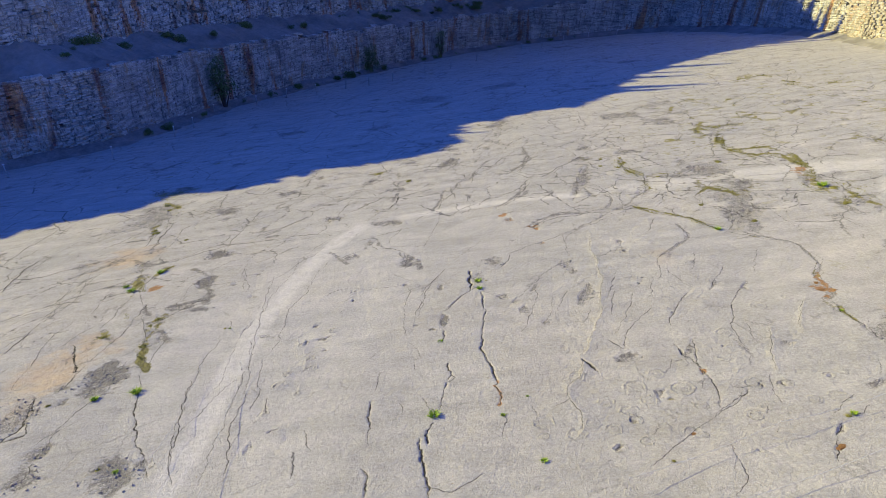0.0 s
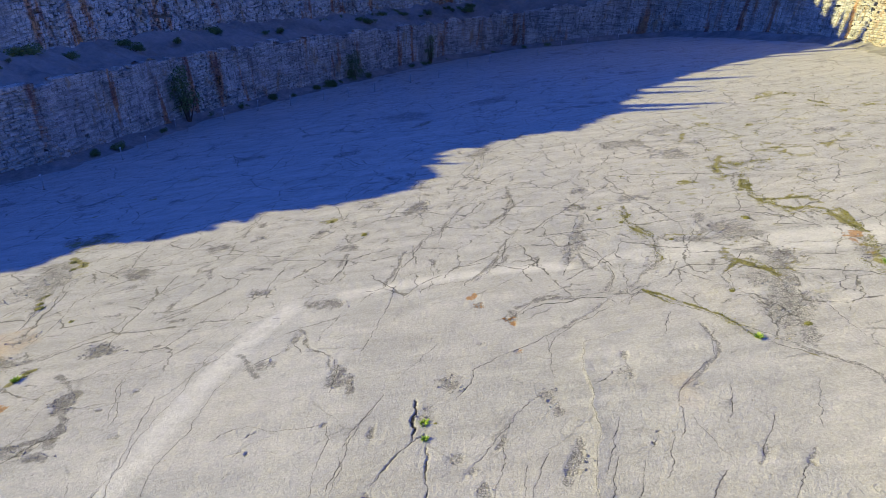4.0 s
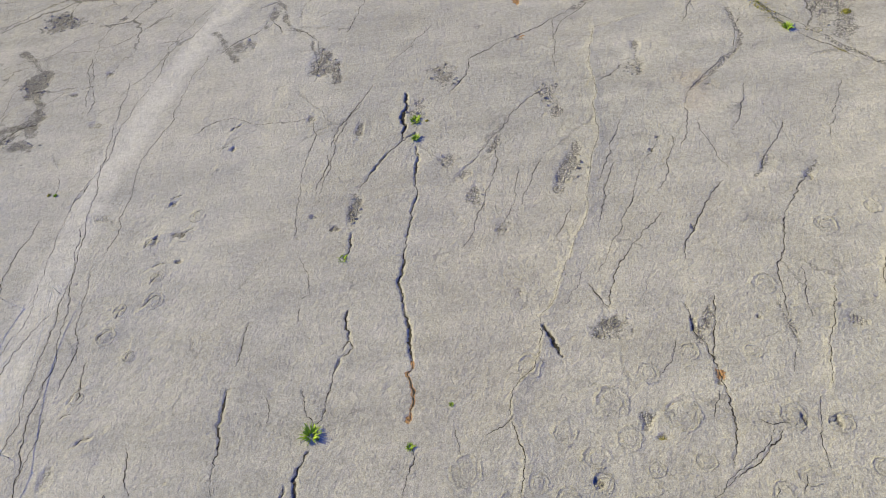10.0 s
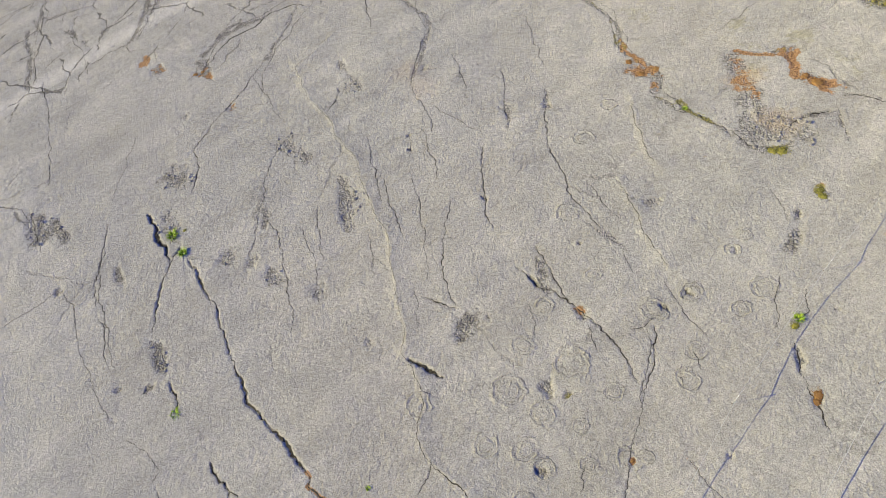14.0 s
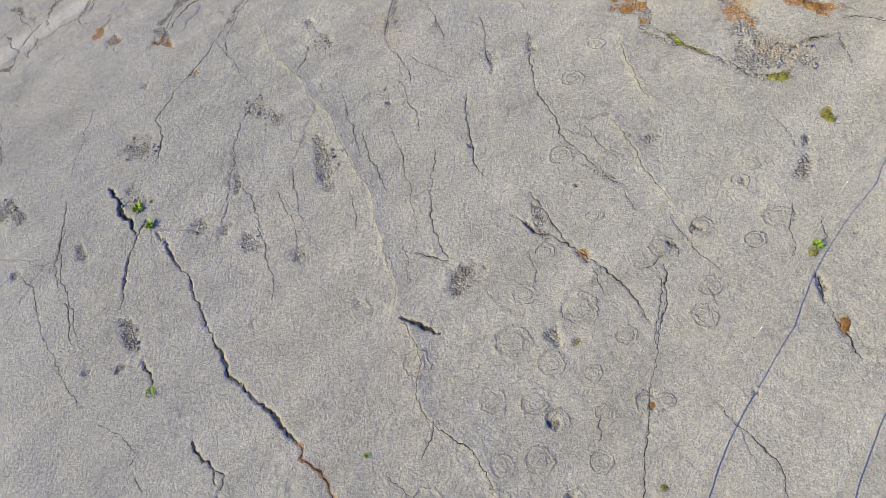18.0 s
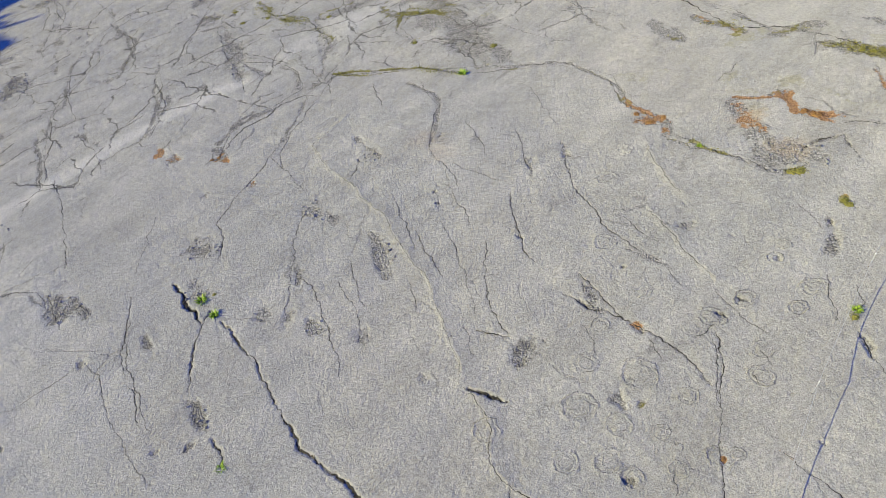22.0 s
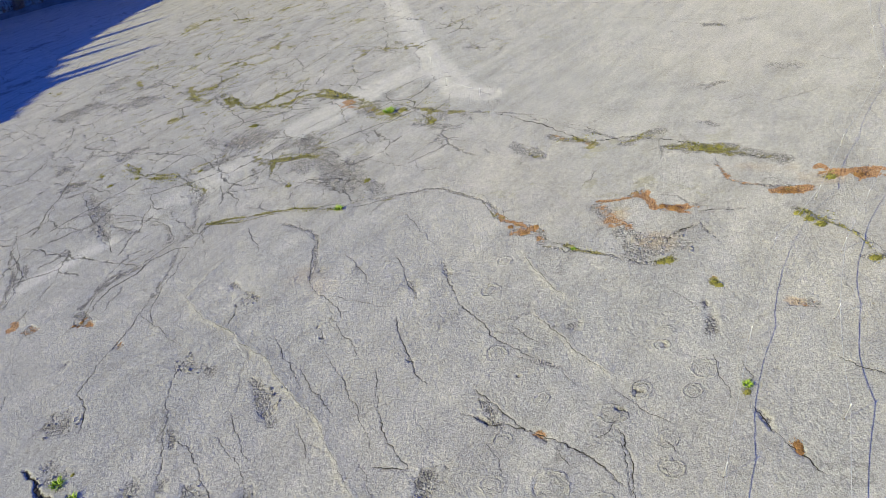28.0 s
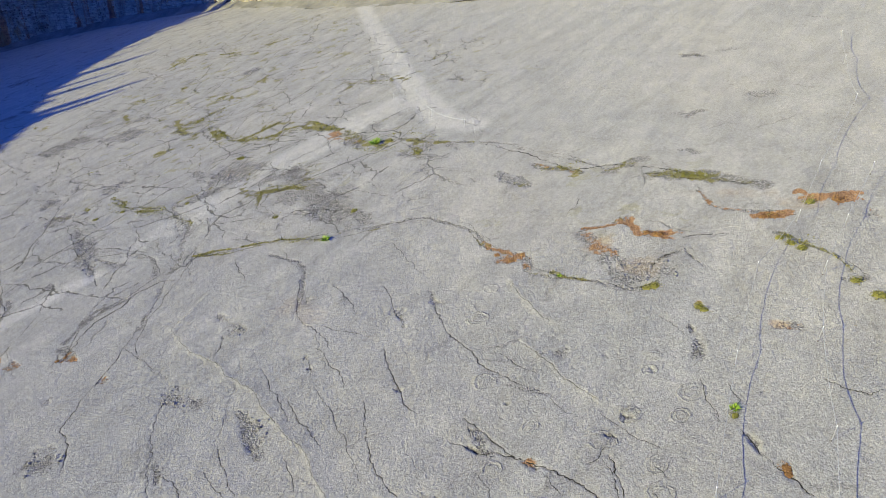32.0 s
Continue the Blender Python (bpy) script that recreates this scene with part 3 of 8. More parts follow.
crack(0.04, 0.04, (-16.31, 6.18), (-15.12, 6.7), (-13.72, 7.4), (-12.11, 7.47), (-10.75, 8.63), (-10.1, 10))
crack(0.04, 0.04, (-12.73, 6.82), (-12.67, 5.87), (-11.81, 3.97), (-11.84, 3.16))
crack(0.05, 0.05, (-10.63, -0.5), (-10.76, -1), (-10.93, -1.35))
crack(0.03, 0.03, (-11.87, 0.08), (-11.68, -0.87))
crack(0.03, 0.04, (-9.21, -8.08), (-9.08, -7.12), (-9.33, -5.85), (-9.49, -4.26))
crack(0.04, 0.04, (-8.64, -8.48), (-8.55, -8.3), (-8.71, -7.32))
crack(0.04, 0.04, (-9.46, -10.5), (-9.35, -9.7), (-9.31, -8.84))
crack(0.03, 0.04, (-4.51, -6.57), (-4.59, -7.08), (-4.68, -7.9))
crack(0.05, 0.06, (-4.79, -8.52), (-4.83, -9.11), (-4.82, -9.54), (-4.78, -10.5), (-4.8, -10.88), (-4.71, -11.14))
crack(0.02, 0.03, (-3.78, -8.77), (-3.68, -9.51))
crack(0.03, 0.04, (-6.98, -9.77), (-6.79, -10.59), (-6.61, -10.98))
crack(0.04, 0.05, (1.19, 2.14), (1.84, 3.14), (1.99, 3.96), (3.3, 4.88), (3.9, 5.12), (4.83, 5.57), (5.42, 6.02), (6.03, 6.48))
crack(0.02, 0.03, (5.32, 6.04), (4.92, 3.57), (4.93, 2.73))
crack(0.04, 0.04, (4.1, 1.61), (3.16, 0.74), (2.61, -0.16), (2.1, -0.88), (1.44, -1.67))
crack(0.025, 0.03, (2.6, -0.29), (2.37, -1.82), (2.04, -2.73), (1.61, -4.01), (1.16, -4.79))
crack(0.03, 0.04, (8.36, 5.58), (7.46, 5.2), (6.6, 5.01), (6.38, 4.15), (6.04, 3.01), (6.05, 2.04), (6, 1.27), (5.78, 0.57), (5.71, -0.26), (5.62, -1.05), (5.22, -2.01), (5.04, -2.7), (4.84, -3.36), (4.72, -4.12), (4.34, -4.7), (3.87, -5.72), (3.64, -6.26), (3.32, -6.94), (3, -7.24), lip=0.035)
crack(0.04, 0.05, (3, -7.24), (3, -7.74), (2.87, -8.21), (2.67, -8.66), (2.23, -9.06), (2.07, -9.27), (2, -9.83), (2.09, -10.31), (2.21, -10.84), (2.14, -11.2), (1.97, -11.67), lip=0.035)
crack(0.11, 0.09, (3.06, -7.5), (3.24, -8.01), (3.39, -8.42), dirt=.9)
crack(0.04, 0.04, (4.35, -6.34), (4.61, -6.91), (4.73, -7.18))
crack(0.04, 0.04, (6.21, 1.85), (6.63, 2.09), (7.12, 2.64))
crack(0.04, 0.04, (10.71, 2.6), (9.43, 1.41), (8.93, 0.9), (8.53, 0.1))
crack(0.02, 0.03, (8.53, 0.1), (8.26, -1.22), (7.97, -1.69))
crack(0.02, 0.03, (8.68, -0.62), (8.84, -1.83), (9.02, -2.83))
crack(0.03, 0.04, (10.63, 0.89), (10.19, -0.19), (9.62, -1.18))
crack(0.03, 0.04, (11.98, 5.37), (11.24, 3.69), (10.94, 2.72))
crack(0.03, 0.04, (7.41, -1.21), (6.88, -2.02))
crack(0.03, 0.04, (8.73, -3.25), (8.17, -3.84), (7.77, -4.43), (7.46, -4.87), (7.09, -5.36), (6.95, -5.92))
crack(0.04, 0.04, (11.18, -1.05), (10.76, -1.76), (10.36, -2.19), (9.93, -2.97))
crack(0.03, 0.04, (11.04, -3.37), (10.36, -4.16), (9.9, -4.73), (9.49, -5.87), (9.12, -6.38), (9.01, -7.25), (8.84, -7.9))
crack(0.02, 0.03, (13.63, 0.63), (13.02, -0.41), (12.26, -1.88))
crack(0.06, 0.06, (6.58, -7.23), (6.6, -7.82), (6.62, -8.22), (6.77, -8.39))
crack(0.04, 0.05, (7.36, -7.06), (7.17, -7.71), (6.98, -8.34), (6.8, -8.93))
crack(0.04, 0.06, (6.77, -8.39), (6.8, -8.93), (6.84, -9.23), (6.85, -9.8), (6.83, -10.34), (6.66, -10.97), (6.48, -11.39))
crack(0.03, 0.04, (6.68, -9.65), (6.4, -10.3))
crack(0.03, 0.04, (10.28, -7.06), (9.95, -7.87), (9.55, -8.54), (9.33, -9.2), (9.15, -9.75), lip=0.035)
crack(0.02, 0.03, (8.81, -9.99), (8.55, -10.63), (8.38, -11.37), (8.34, -11.61))
crack(0.02, 0.03, (8.75, -8.68), (8.46, -9.4))
crack(0.04, 0.04, (7.33, -10.39), (7.58, -10.55), (7.93, -10.55))
crack(0.04, 0.05, (7.76, -10.69), (7.25, -11.15), (6.94, -11.37), (6.53, -11.57), (6.09, -11.89))
crack(0.05, 0.06, (7.86, -11.68), (7.67, -12.02))
crack(0.06, 0.06, (7.23, -11.86), (7.09, -12.1))
patch(-1.85, -2.92, 0.22, 0.77, -8, .07, dirt=.75, seed=68)
patch(-2.42, -3.58, 0.20, 0.11, -8, .05, dirt=.7, seed=69)
patch(0.15, 1.55, 0.46, 0.95, -10, .04, dirt=.4, seed=70)
patch(-1.83, 0.63, 0.15, 0.51, -9, .10, dirt=.8, seed=71)
patch(-3.53, 5.21, 0.20, 0.79, -11, .06, dirt=.5, seed=72)
patch(-5.63, 8.39, 0.34, 0.91, -12, .05, dirt=.55, seed=73)
patch(-6.75, 6.52, 0.66, 0.53, -11, .05, dirt=.5, seed=74)
patch(-3.55, 1.56, 0.18, 0.15, -10, .06, dirt=.8, seed=75)
patch(-15.13, 9.32, 0.87, 0.50, -12, .04, dirt=.7, seed=76)
patch(-14.44, 5.12, 0.48, 1.04, -10, .05, dirt=.75, seed=77)
patch(-13.74, 3.16, 0.27, 0.78, -10, .05, dirt=.7, seed=78)
patch(-13.85, 1.74, 0.84, 0.35, -9, .05, dirt=.7, seed=79)
patch(-11.34, 2.54, 0.33, 0.24, -9, .05, dirt=.5, seed=80)
patch(-12.72, 4.46, 0.21, 0.17, -10, .05, dirt=.7, seed=81)
patch(-11.70, 5.61, 0.19, 0.11, -11, .05, dirt=.7, seed=82)
patch(-12.14, 9.52, 0.27, 0.21, -12, .06, dirt=.8, seed=83)
patch(-6.04, 0.44, 0.10, 0.11, -9, .08, dirt=.8, seed=84)
patch(-3.07, -3.04, 0.12, 0.13, -8, .06, dirt=.7, seed=85)
patch(-7.57, -1.83, 0.11, 0.14, -8, .08, dirt=.8, seed=86)
patch(-7.11, -3.17, 0.27, 0.11, -8, .05, dirt=.6, seed=87)
patch(-6.91, -4.23, 0.12, 0.10, -7, .09, dirt=.8, seed=88)
patch(-7.80, -3.30, 0.14, 0.31, -8, .06, dirt=.5, seed=89)
patch(3.89, 4.98, 0.21, 0.22, -12, .08, dirt=.7, rust=.5, seed=90)
patch(4.50, 1.54, 0.48, 0.72, -10, .04, dirt=.45, seed=91)
patch(1.70, -2.80, 0.30, 0.51, -8, .04, dirt=.4, seed=92)
patch(2.32, -4.11, 0.28, 0.34, -8, .03, dirt=.3, seed=93)
patch(4.72, -1.68, 0.20, 0.55, -9, .04, dirt=.4, seed=94)
patch(4.34, -2.48, 0.26, 0.21, -9, .04, dirt=.45, seed=95)
patch(0.99, -1.23, 0.39, 0.51, -9, .04, dirt=.35, seed=96)
patch(4.68, -7.72, 0.54, 0.39, -6, .10, dirt=.55, seed=0)
patch(4.35, -7.89, 0.21, 0.19, -6, .06, dirt=.6, seed=1)
patch(2.60, -6.41, 0.13, 0.14, -7, .05, dirt=.5, seed=2)
patch(7.78, 3.69, 0.19, 0.41, -11, .04, dirt=.4, seed=3)
patch(7.45, 2.41, 0.41, 0.57, -11, .03, dirt=.3, seed=4)
patch(7.46, -4.87, 0.10, 0.12, -8, .07, dirt=.8, seed=5)
patch(7.41, -1.21, 0.10, 0.10, -9, .06, dirt=.7, seed=6)
patch(10.12, -2.64, 0.23, 0.38, -9, .04, dirt=.3, seed=7)
patch(11.07, -3.37, 0.15, 0.23, -9, .04, dirt=.45, seed=8)
patch(6.63, -7.82, 0.09, 0.26, -6, .09, dirt=.85, seed=9)
patch(6.82, -9.30, 0.15, 0.26, -6, .06, dirt=.45, rust=.35, seed=10)
patch(4.98, -10.24, 0.16, 0.35, -5, .14, dirt=.85, seed=11)
patch(5.20, -10.61, 0.19, 0.09, -5, .08, dirt=.5, moss=.5, seed=12)
patch(3.66, -11.48, 0.13, 0.12, -5, .14, dirt=.8, seed=13)
patch(10.38, -8.16, 0.25, 0.22, -6, .04, dirt=.3, seed=14)
patch(8.18, -7.83, 0.06, 0.07, -6, .06, dirt=.7, seed=15)
patch(8.92, -10.60, 0.09, 0.16, -5, .10, dirt=.8, seed=16)
patch(8.26, -10.48, 0.06, 0.16, -5, .10, dirt=.7, seed=17)
patch(-0.34, -9.70, 0.12, 0.14, -5, .08, rust=.6, dirt=.5, seed=18)
patch(2.85, -12.70, 0.08, 0.17, -44, .12, dirt=.8, seed=75)
patch(5.17, -12.53, 0.08, 0.10, -46, .05, rust=.8, seed=76)
patch(9.24, -13.22, 0.11, 0.27, -49, .10, dirt=.7, seed=77)
patch(8.73, -14.00, 0.11, 0.21, -48, .08, dirt=.5, moss=.6, seed=78)
patch(6.64, -13.63, 0.06, 0.07, -47, .10, dirt=.85, seed=79)
patch(11.91, -11.17, 0.15, 0.42, -53, .04, dirt=.3, rust=.2, seed=80)
patch(12.37, -10.84, 0.07, 0.14, -53, .07, dirt=.8, seed=81)
patch(10.54, -10.53, 0.07, 0.14, -52, .07, dirt=.6, seed=83)
crack(0.025, 0.04, (7.57, -10.64), (6.97, -11.25), (6.27, -11.67), (5.68, -12.13), (4.91, -12.67), (4.36, -13.05), (3.56, -13.68))
crack(0.04, 0.05, (6.02, -13.19), (5.92, -13.72), (5.89, -14.3), (5.82, -14.66), (5.49, -15.03), (5.2, -15.27), rust=.15)
crack(0.02, 0.03, (10.69, -11.64), (9.47, -12.43))
crack(0.03, 0.04, (9.99, -12.59), (10.31, -12.63), (10.76, -12.23))
crack(0.06, 0.08, (9.5, -12.89), (9.13, -13.3), (8.86, -13.68), (8.66, -14.02), (8.39, -14.53))
crack(0.03, 0.04, (12.55, -9.88), (12.05, -10.77))
crack(0.03, 0.04, (6.76, -4.23), (5.61, -5.43), (4.92, -6.53), (4.76, -7.11))
crack(0.03, 0.04, (0.72, -10.01), (0.8, -10.69))
crack(0.02, 0.03, (4.4, -11.98), (3.97, -12.34))
crack(0.05, 0.06, (13.32, 3.4), (13.96, 2.58), (14.62, 1.64), (15.35, 1.36), (15.59, 0.67), (15.49, -0.25), (15.22, -1.78), (14.61, -2.57), (14.22, -3.24), moss=.5)
crack(0.04, 0.05, (13.72, -5.28), (13.33, -6.51), (13.49, -7.74), (13.39, -8.66), (14.02, -9.48), moss=.5)
crack(0.05, 0.06, (14.44, -8.9), (15.26, -9), (15.65, -9.28), moss=.4)
crack(0.05, 0.05, (16.18, -5.84), (16.57, -6.68), (16.84, -7.05), rust=.5)
crack(0.04, 0.04, (16.43, -9.08), (16.88, -10.21), moss=.4)
crack(0.08, 0.05, (20.25, -6.33), (20.22, -7.6), (20.2, -8.79), (20.01, -10.14), dirt=.4)
crack(0.06, 0.05, (21.92, 3.9), (22.34, 2.85), (22.23, 0.87), (21.65, -1.77), (21.29, -3.27), dirt=.6)
crack(0.05, 0.05, (22.22, 7.81), (21.86, 4.54), dirt=.6)
crack(0.1, 0.07, (3.82, 7.75), (4.83, 8.52), (5.73, 8.94), (6.7, 8.76), (7.54, 9.13), (8.42, 8.87), (8.82, 8.23))
crack(0.05, 0.05, (10.83, 9.55), (9.57, 8.53), (8.2, 7.67), (6.96, 6.9), (6.03, 6.12), (5.35, 5.35), (5.03, 4.6))
crack(0.02, 0.03, (7.81, -1.23), (7.33, -2.71), (6.87, -3.38))
crack(0.03, 0.04, (3.85, -1.53), (3.34, -2.6), (2.99, -3.41))
crack(0.02, 0.03, (4.38, -3.59), (3.78, -4.69))
crack(0.03, 0.04, (12.71, -5.16), (11.88, -6.36), (11.36, -7.3), lip=0.035)
crack(0.04, 0.04, (11.59, -14.02), (11.4, -14.49), (11.39, -14.91), (11.66, -15.12), moss=.4)
crack(0.03, 0.04, (16.54, -13.15), (16.24, -13.61), (15.6, -14.23))
crack(0.03, 0.03, (16.75, -4.9), (17.57, -4.92), (18.41, -4.83))
crack(0.06, 0.04, (35.35, 5.71), (34.97, 1.09), (33.26, -4.24), dirt=.5)
crack(0.06, 0.04, (38.98, 11.31), (38.53, 6.61), (38.22, 4.83), dirt=.5)
crack(0.06, 0.04, (37.96, 3.93), (37.68, 0.52), (38.26, -1.93), dirt=.5)
patch(13.83, -4.47, 0.66, 0.37, -74, .05, rust=.5, dirt=.2, seed=42)
patch(13.65, -9.22, 0.34, 0.22, -73, .04, moss=.8, seed=43)
patch(14.63, -8.47, 0.65, 0.60, -74, .03, dirt=.35, tan=.5, seed=44)
patch(15.35, -6.85, 0.45, 0.54, -75, .05, rust=.4, seed=45)
patch(17.04, -7.07, 0.22, 0.30, -77, .04, rust=.6, seed=46)
patch(16.43, -8.37, 0.72, 0.27, -76, .05, rust=.85, seed=47)
patch(18.17, -11.30, 0.56, 0.27, -77, .05, rust=.8, seed=48)
patch(19.39, -11.96, 0.40, 0.40, -79, .05, rust=.5, moss=.4, seed=49)
patch(19.74, -12.82, 0.68, 0.47, -79, .06, rust=1, seed=50)
patch(18.87, -13.70, 0.39, 0.36, -78, .04, rust=.35, seed=51)
patch(20.43, -8.03, 0.52, 0.39, -81, .03, moss=.9, seed=52)
patch(21.05, -5.32, 0.66, 0.44, -82, .04, dirt=.35, seed=53)
patch(20.67, -5.02, 0.26, 0.24, -82, .02, moss=.6, seed=54)
patch(20.33, -3.01, 0.76, 0.20, -82, .03, moss=.7, rust=.3, seed=55)
patch(19.83, -3.64, 0.34, 0.19, -81, .02, moss=.6, seed=56)
patch(19.04, -1.79, 0.61, 0.44, -81, .04, dirt=.25, seed=57)
patch(18.80, -1.85, 0.29, 0.19, -80, .02, moss=.5, seed=58)
patch(21.27, 8.37, 0.96, 0.54, -84, .03, moss=.8, seed=59)
patch(21.86, 7.90, 0.59, 0.34, -85, .02, moss=.7, seed=60)
patch(20.72, 5.07, 0.49, 0.37, -83, .02, moss=.6, seed=61)
patch(22.09, 10.82, 1.06, 0.51, -85, .03, moss=.5, dirt=.4, seed=62)
patch(21.34, 5.20, 1.00, 0.64, -84, .03, dirt=.3, seed=63)
patch(33.63, -3.25, 0.68, 0.34, -96, .05, dirt=.5, seed=64)
patch(26.04, -5.70, 0.72, 0.49, -88, .04, dirt=.25, seed=65)
patch(28.27, -8.04, 0.91, 0.64, -91, .04, dirt=.2, seed=66)
patch(34.45, -4.98, 1.47, 0.60, -98, .04, dirt=.2, seed=67)
patch(3.97, 7.61, 0.47, 0.23, -69, .06, rust=.5, dirt=.5, seed=68)
patch(2.78, 9.63, 0.39, 0.29, -69, .05, rust=.3, dirt=.5, seed=69)
patch(4.70, -2.10, 0.52, 0.71, -66, .03, dirt=.3, seed=71)
patch(13.16, -12.69, 0.25, 0.20, -71, .07, tan=.8, seed=74)
patch(13.31, -10.72, 0.15, 0.22, -72, .05, moss=.8, seed=76)
patch(15.84, 8.80, 1.54, 1.10, -79, .04, dirt=.3, seed=78)
patch(15.18, 5.44, 0.90, 1.08, -78, .05, dirt=.35, seed=79)
patch(18.28, 6.23, 2.29, 0.80, -81, .0, dirt=.12, seed=80)
patch(17.02, 14.27, 2.51, 0.78, -81, .05, dirt=.35, seed=81)
patch(9.35, 17.15, 0.73, 0.72, -76, .05, dirt=.45, seed=82)
patch(1.04, 3.21, 0.81, 0.60, -65, .05, dirt=.4, seed=85)
patch(2.44, 6.00, 0.24, 0.20, -67, .04, dirt=.3, seed=86)
patch(7.08, -1.76, 0.11, 0.12, -69, .06, dirt=.7, seed=87)
patch(9.59, 1.07, 0.23, 0.22, -72, .04, dirt=.3, seed=88)
crack(0.08, 0.07, (-21.88, 20.44), (-21.01, 15.54), (-20.73, 13.16), moss=.3)
crack(0.07, 0.07, (-19.91, 10.61), (-19.44, 8.77), (-18.53, 6.92), (-18.02, 5.02), (-16.89, 2.68), (-16.61, 1.42), (-15.78, -0.26), (-15.37, -1.74), (-14.72, -3.18), (-14.61, -4.14), (-14.13, -5.56), moss=.5)
crack(0.05, 0.06, (-14.16, -5.55), (-13.53, -7.62), (-12.8, -9.45))
crack(0.09, 0.07, (-15.87, -0.23), (-15.58, 0.88), (-15.01, 1.66), (-14.21, 2.76), (-13.68, 2.95))
crack(0.1, 0.09, (-19.06, -0.49), (-17.73, -3.37))
crack(0.08, 0.08, (-18.37, -5.39), (-17.42, -7.83), (-18.15, -8.18))
crack(0.14, 0.06, (-27.18, 7.88), (-27.86, 11.61), (-27.52, 14.55), dirt=.7)
crack(0.04, 0.04, (-22.71, -0.07), (-22.22, 1.52), (-21.87, 3.67), (-21.47, 6.09))
crack(0.05, 0.05, (-17.59, -5.16), (-17.43, -2.97), (-16.91, 0.06), (-16.99, 3.25))
crack(0.1, 0.04, (-20.69, 22.15), (-17.76, 19.42), dirt=.5)
crack(0.05, 0.06, (-4.89, -12.22), (-4.7, -12.51), (-4.73, -13.49))
crack(0.04, 0.05, (-7.16, -10.92), (-7.08, -12.31))
crack(0.04, 0.05, (-3.02, -13.34), (-2.22, -13.73), (-1.18, -13.08))
patch(-21.23, 11.57, 1.85, 2.09, -19, .04, tan=.9, seed=11)
patch(-18.96, -2.83, 1.72, 2.10, -14, .05, tan=.8, seed=12)
patch(-16.28, -3.96, 0.95, 1.24, -14, .07, dirt=.75, seed=13)
patch(-18.36, -0.29, 1.40, 0.87, -15, .05, tan=.7, moss=.25, seed=14)
patch(-18.36, -6.85, 0.87, 1.28, -12, .06, dirt=.4, seed=15)
patch(-12.92, -10.62, 1.18, 0.72, -11, .08, dirt=.7, seed=16)
patch(-17.56, -4.75, 0.66, 0.33, -13, .08, dirt=.5, seed=17)
patch(-16.29, -9.04, 0.56, 0.61, -12, .05, dirt=.3, seed=18)
patch(-16.11, -10.82, 0.83, 0.53, -11, .05, dirt=.45, seed=19)
patch(-22.98, 22.38, 1.81, 2.80, -23, .05, dirt=.45, seed=20)
patch(-17.29, 5.40, 0.40, 0.59, -18, .04, rust=.9, seed=21)
patch(-17.38, 20.41, 1.05, 0.81, -23, .04, dirt=.55, seed=22)
patch(-19.28, 9.63, 1.03, 1.24, -19, .05, dirt=.4, seed=23)
patch(-18.74, 7.24, 0.58, 0.80, -18, .05, dirt=.3, moss=.4, seed=24)
patch(-23.73, 11.16, 0.88, 0.91, -19, .05, dirt=.3, seed=25)
patch(-9.77, -2.19, 0.55, 0.21, -15, .05, dirt=.4, seed=26)
crack(0.08, 0.06, (6.16, 39.16), (5.42, 36.59), (5.16, 34.01), (3.69, 32.23), (2.47, 29.75))
crack(0.06, 0.05, (5.77, 28.28), (4.24, 26.91), (2.89, 24.38), (2.04, 22.48), (1.6, 20.61), (1.32, 18.39), (0.8, 17.28))
crack(0.06, 0.05, (6.36, 22.98), (5.01, 20.82), (4.3, 20.59))
crack(0.08, 0.06, (0.55, 19.56), (-0.13, 17.6), (-0.76, 16.59), (-1.05, 15.17), (-1.45, 13.54))
crack(0.05, 0.05, (8.54, 27.04), (6.7, 25.22), (6.19, 23.05))
crack(0.05, 0.05, (5.92, 19.01), (5.3, 17), (4.26, 14.94), (3.63, 13.33), (2.68, 12.29))
crack(0.03, 0.04, (0.76, 16.09), (0.83, 13.86), (0.48, 11.99))
crack(0.09, 0.06, (10.16, 20.91), (8.65, 16.67), (7.96, 13.72), (7.25, 11.86))
crack(0.08, 0.06, (9.08, 16.51), (9.52, 14.72), (9.89, 12.03))
crack(0.12, 0.07, (-4.01, 18.92), (-4.12, 16.52), (-4.71, 14.88))
crack(0.1, 0.06, (-4.47, 20.41), (-5.65, 19.04))
crack(0.05, 0.05, (-8.31, 21.29), (-8.51, 18.73))
crack(0.04, 0.05, (-17.46, 23.01), (-17.87, 21.36))
crack(0.04, 0.04, (-15.72, 25.37), (-16.52, 24.43))
crack(0.05, 0.04, (-19.31, 17.14), (-18.89, 13.81), (-19.13, 11.15))
crack(0.06, 0.05, (12.74, 20.41), (12.47, 18.46), (12.91, 16.89), (13.05, 15.52), moss=.7)
crack(0.06, 0.05, (13.05, 15.52), (14.25, 15.51), (15.56, 15.03), moss=.5)
crack(0.08, 0.05, (12.91, 15.14), (12.3, 13.01), (11.84, 11.74), moss=.2)
crack(0.06, 0.04, (20.83, 20.95), (21.23, 19.06), (23.35, 18.71), moss=.6)
crack(0.06, 0.04, (23.35, 18.71), (23.64, 16.01), (22.96, 13.98), (22.69, 12.04), moss=.5)
crack(0.05, 0.04, (21.08, 17.54), (21.47, 15.45), (21.53, 14.53), moss=.4)
crack(0.06, 0.04, (15.54, 11.22), (16.24, 10.99), (16.48, 9.92), moss=.5)
crack(0.05, 0.04, (14.66, 35.55), (15.31, 31.5))
crack(0.05, 0.04, (15.45, 23.32), (15.93, 21.66))
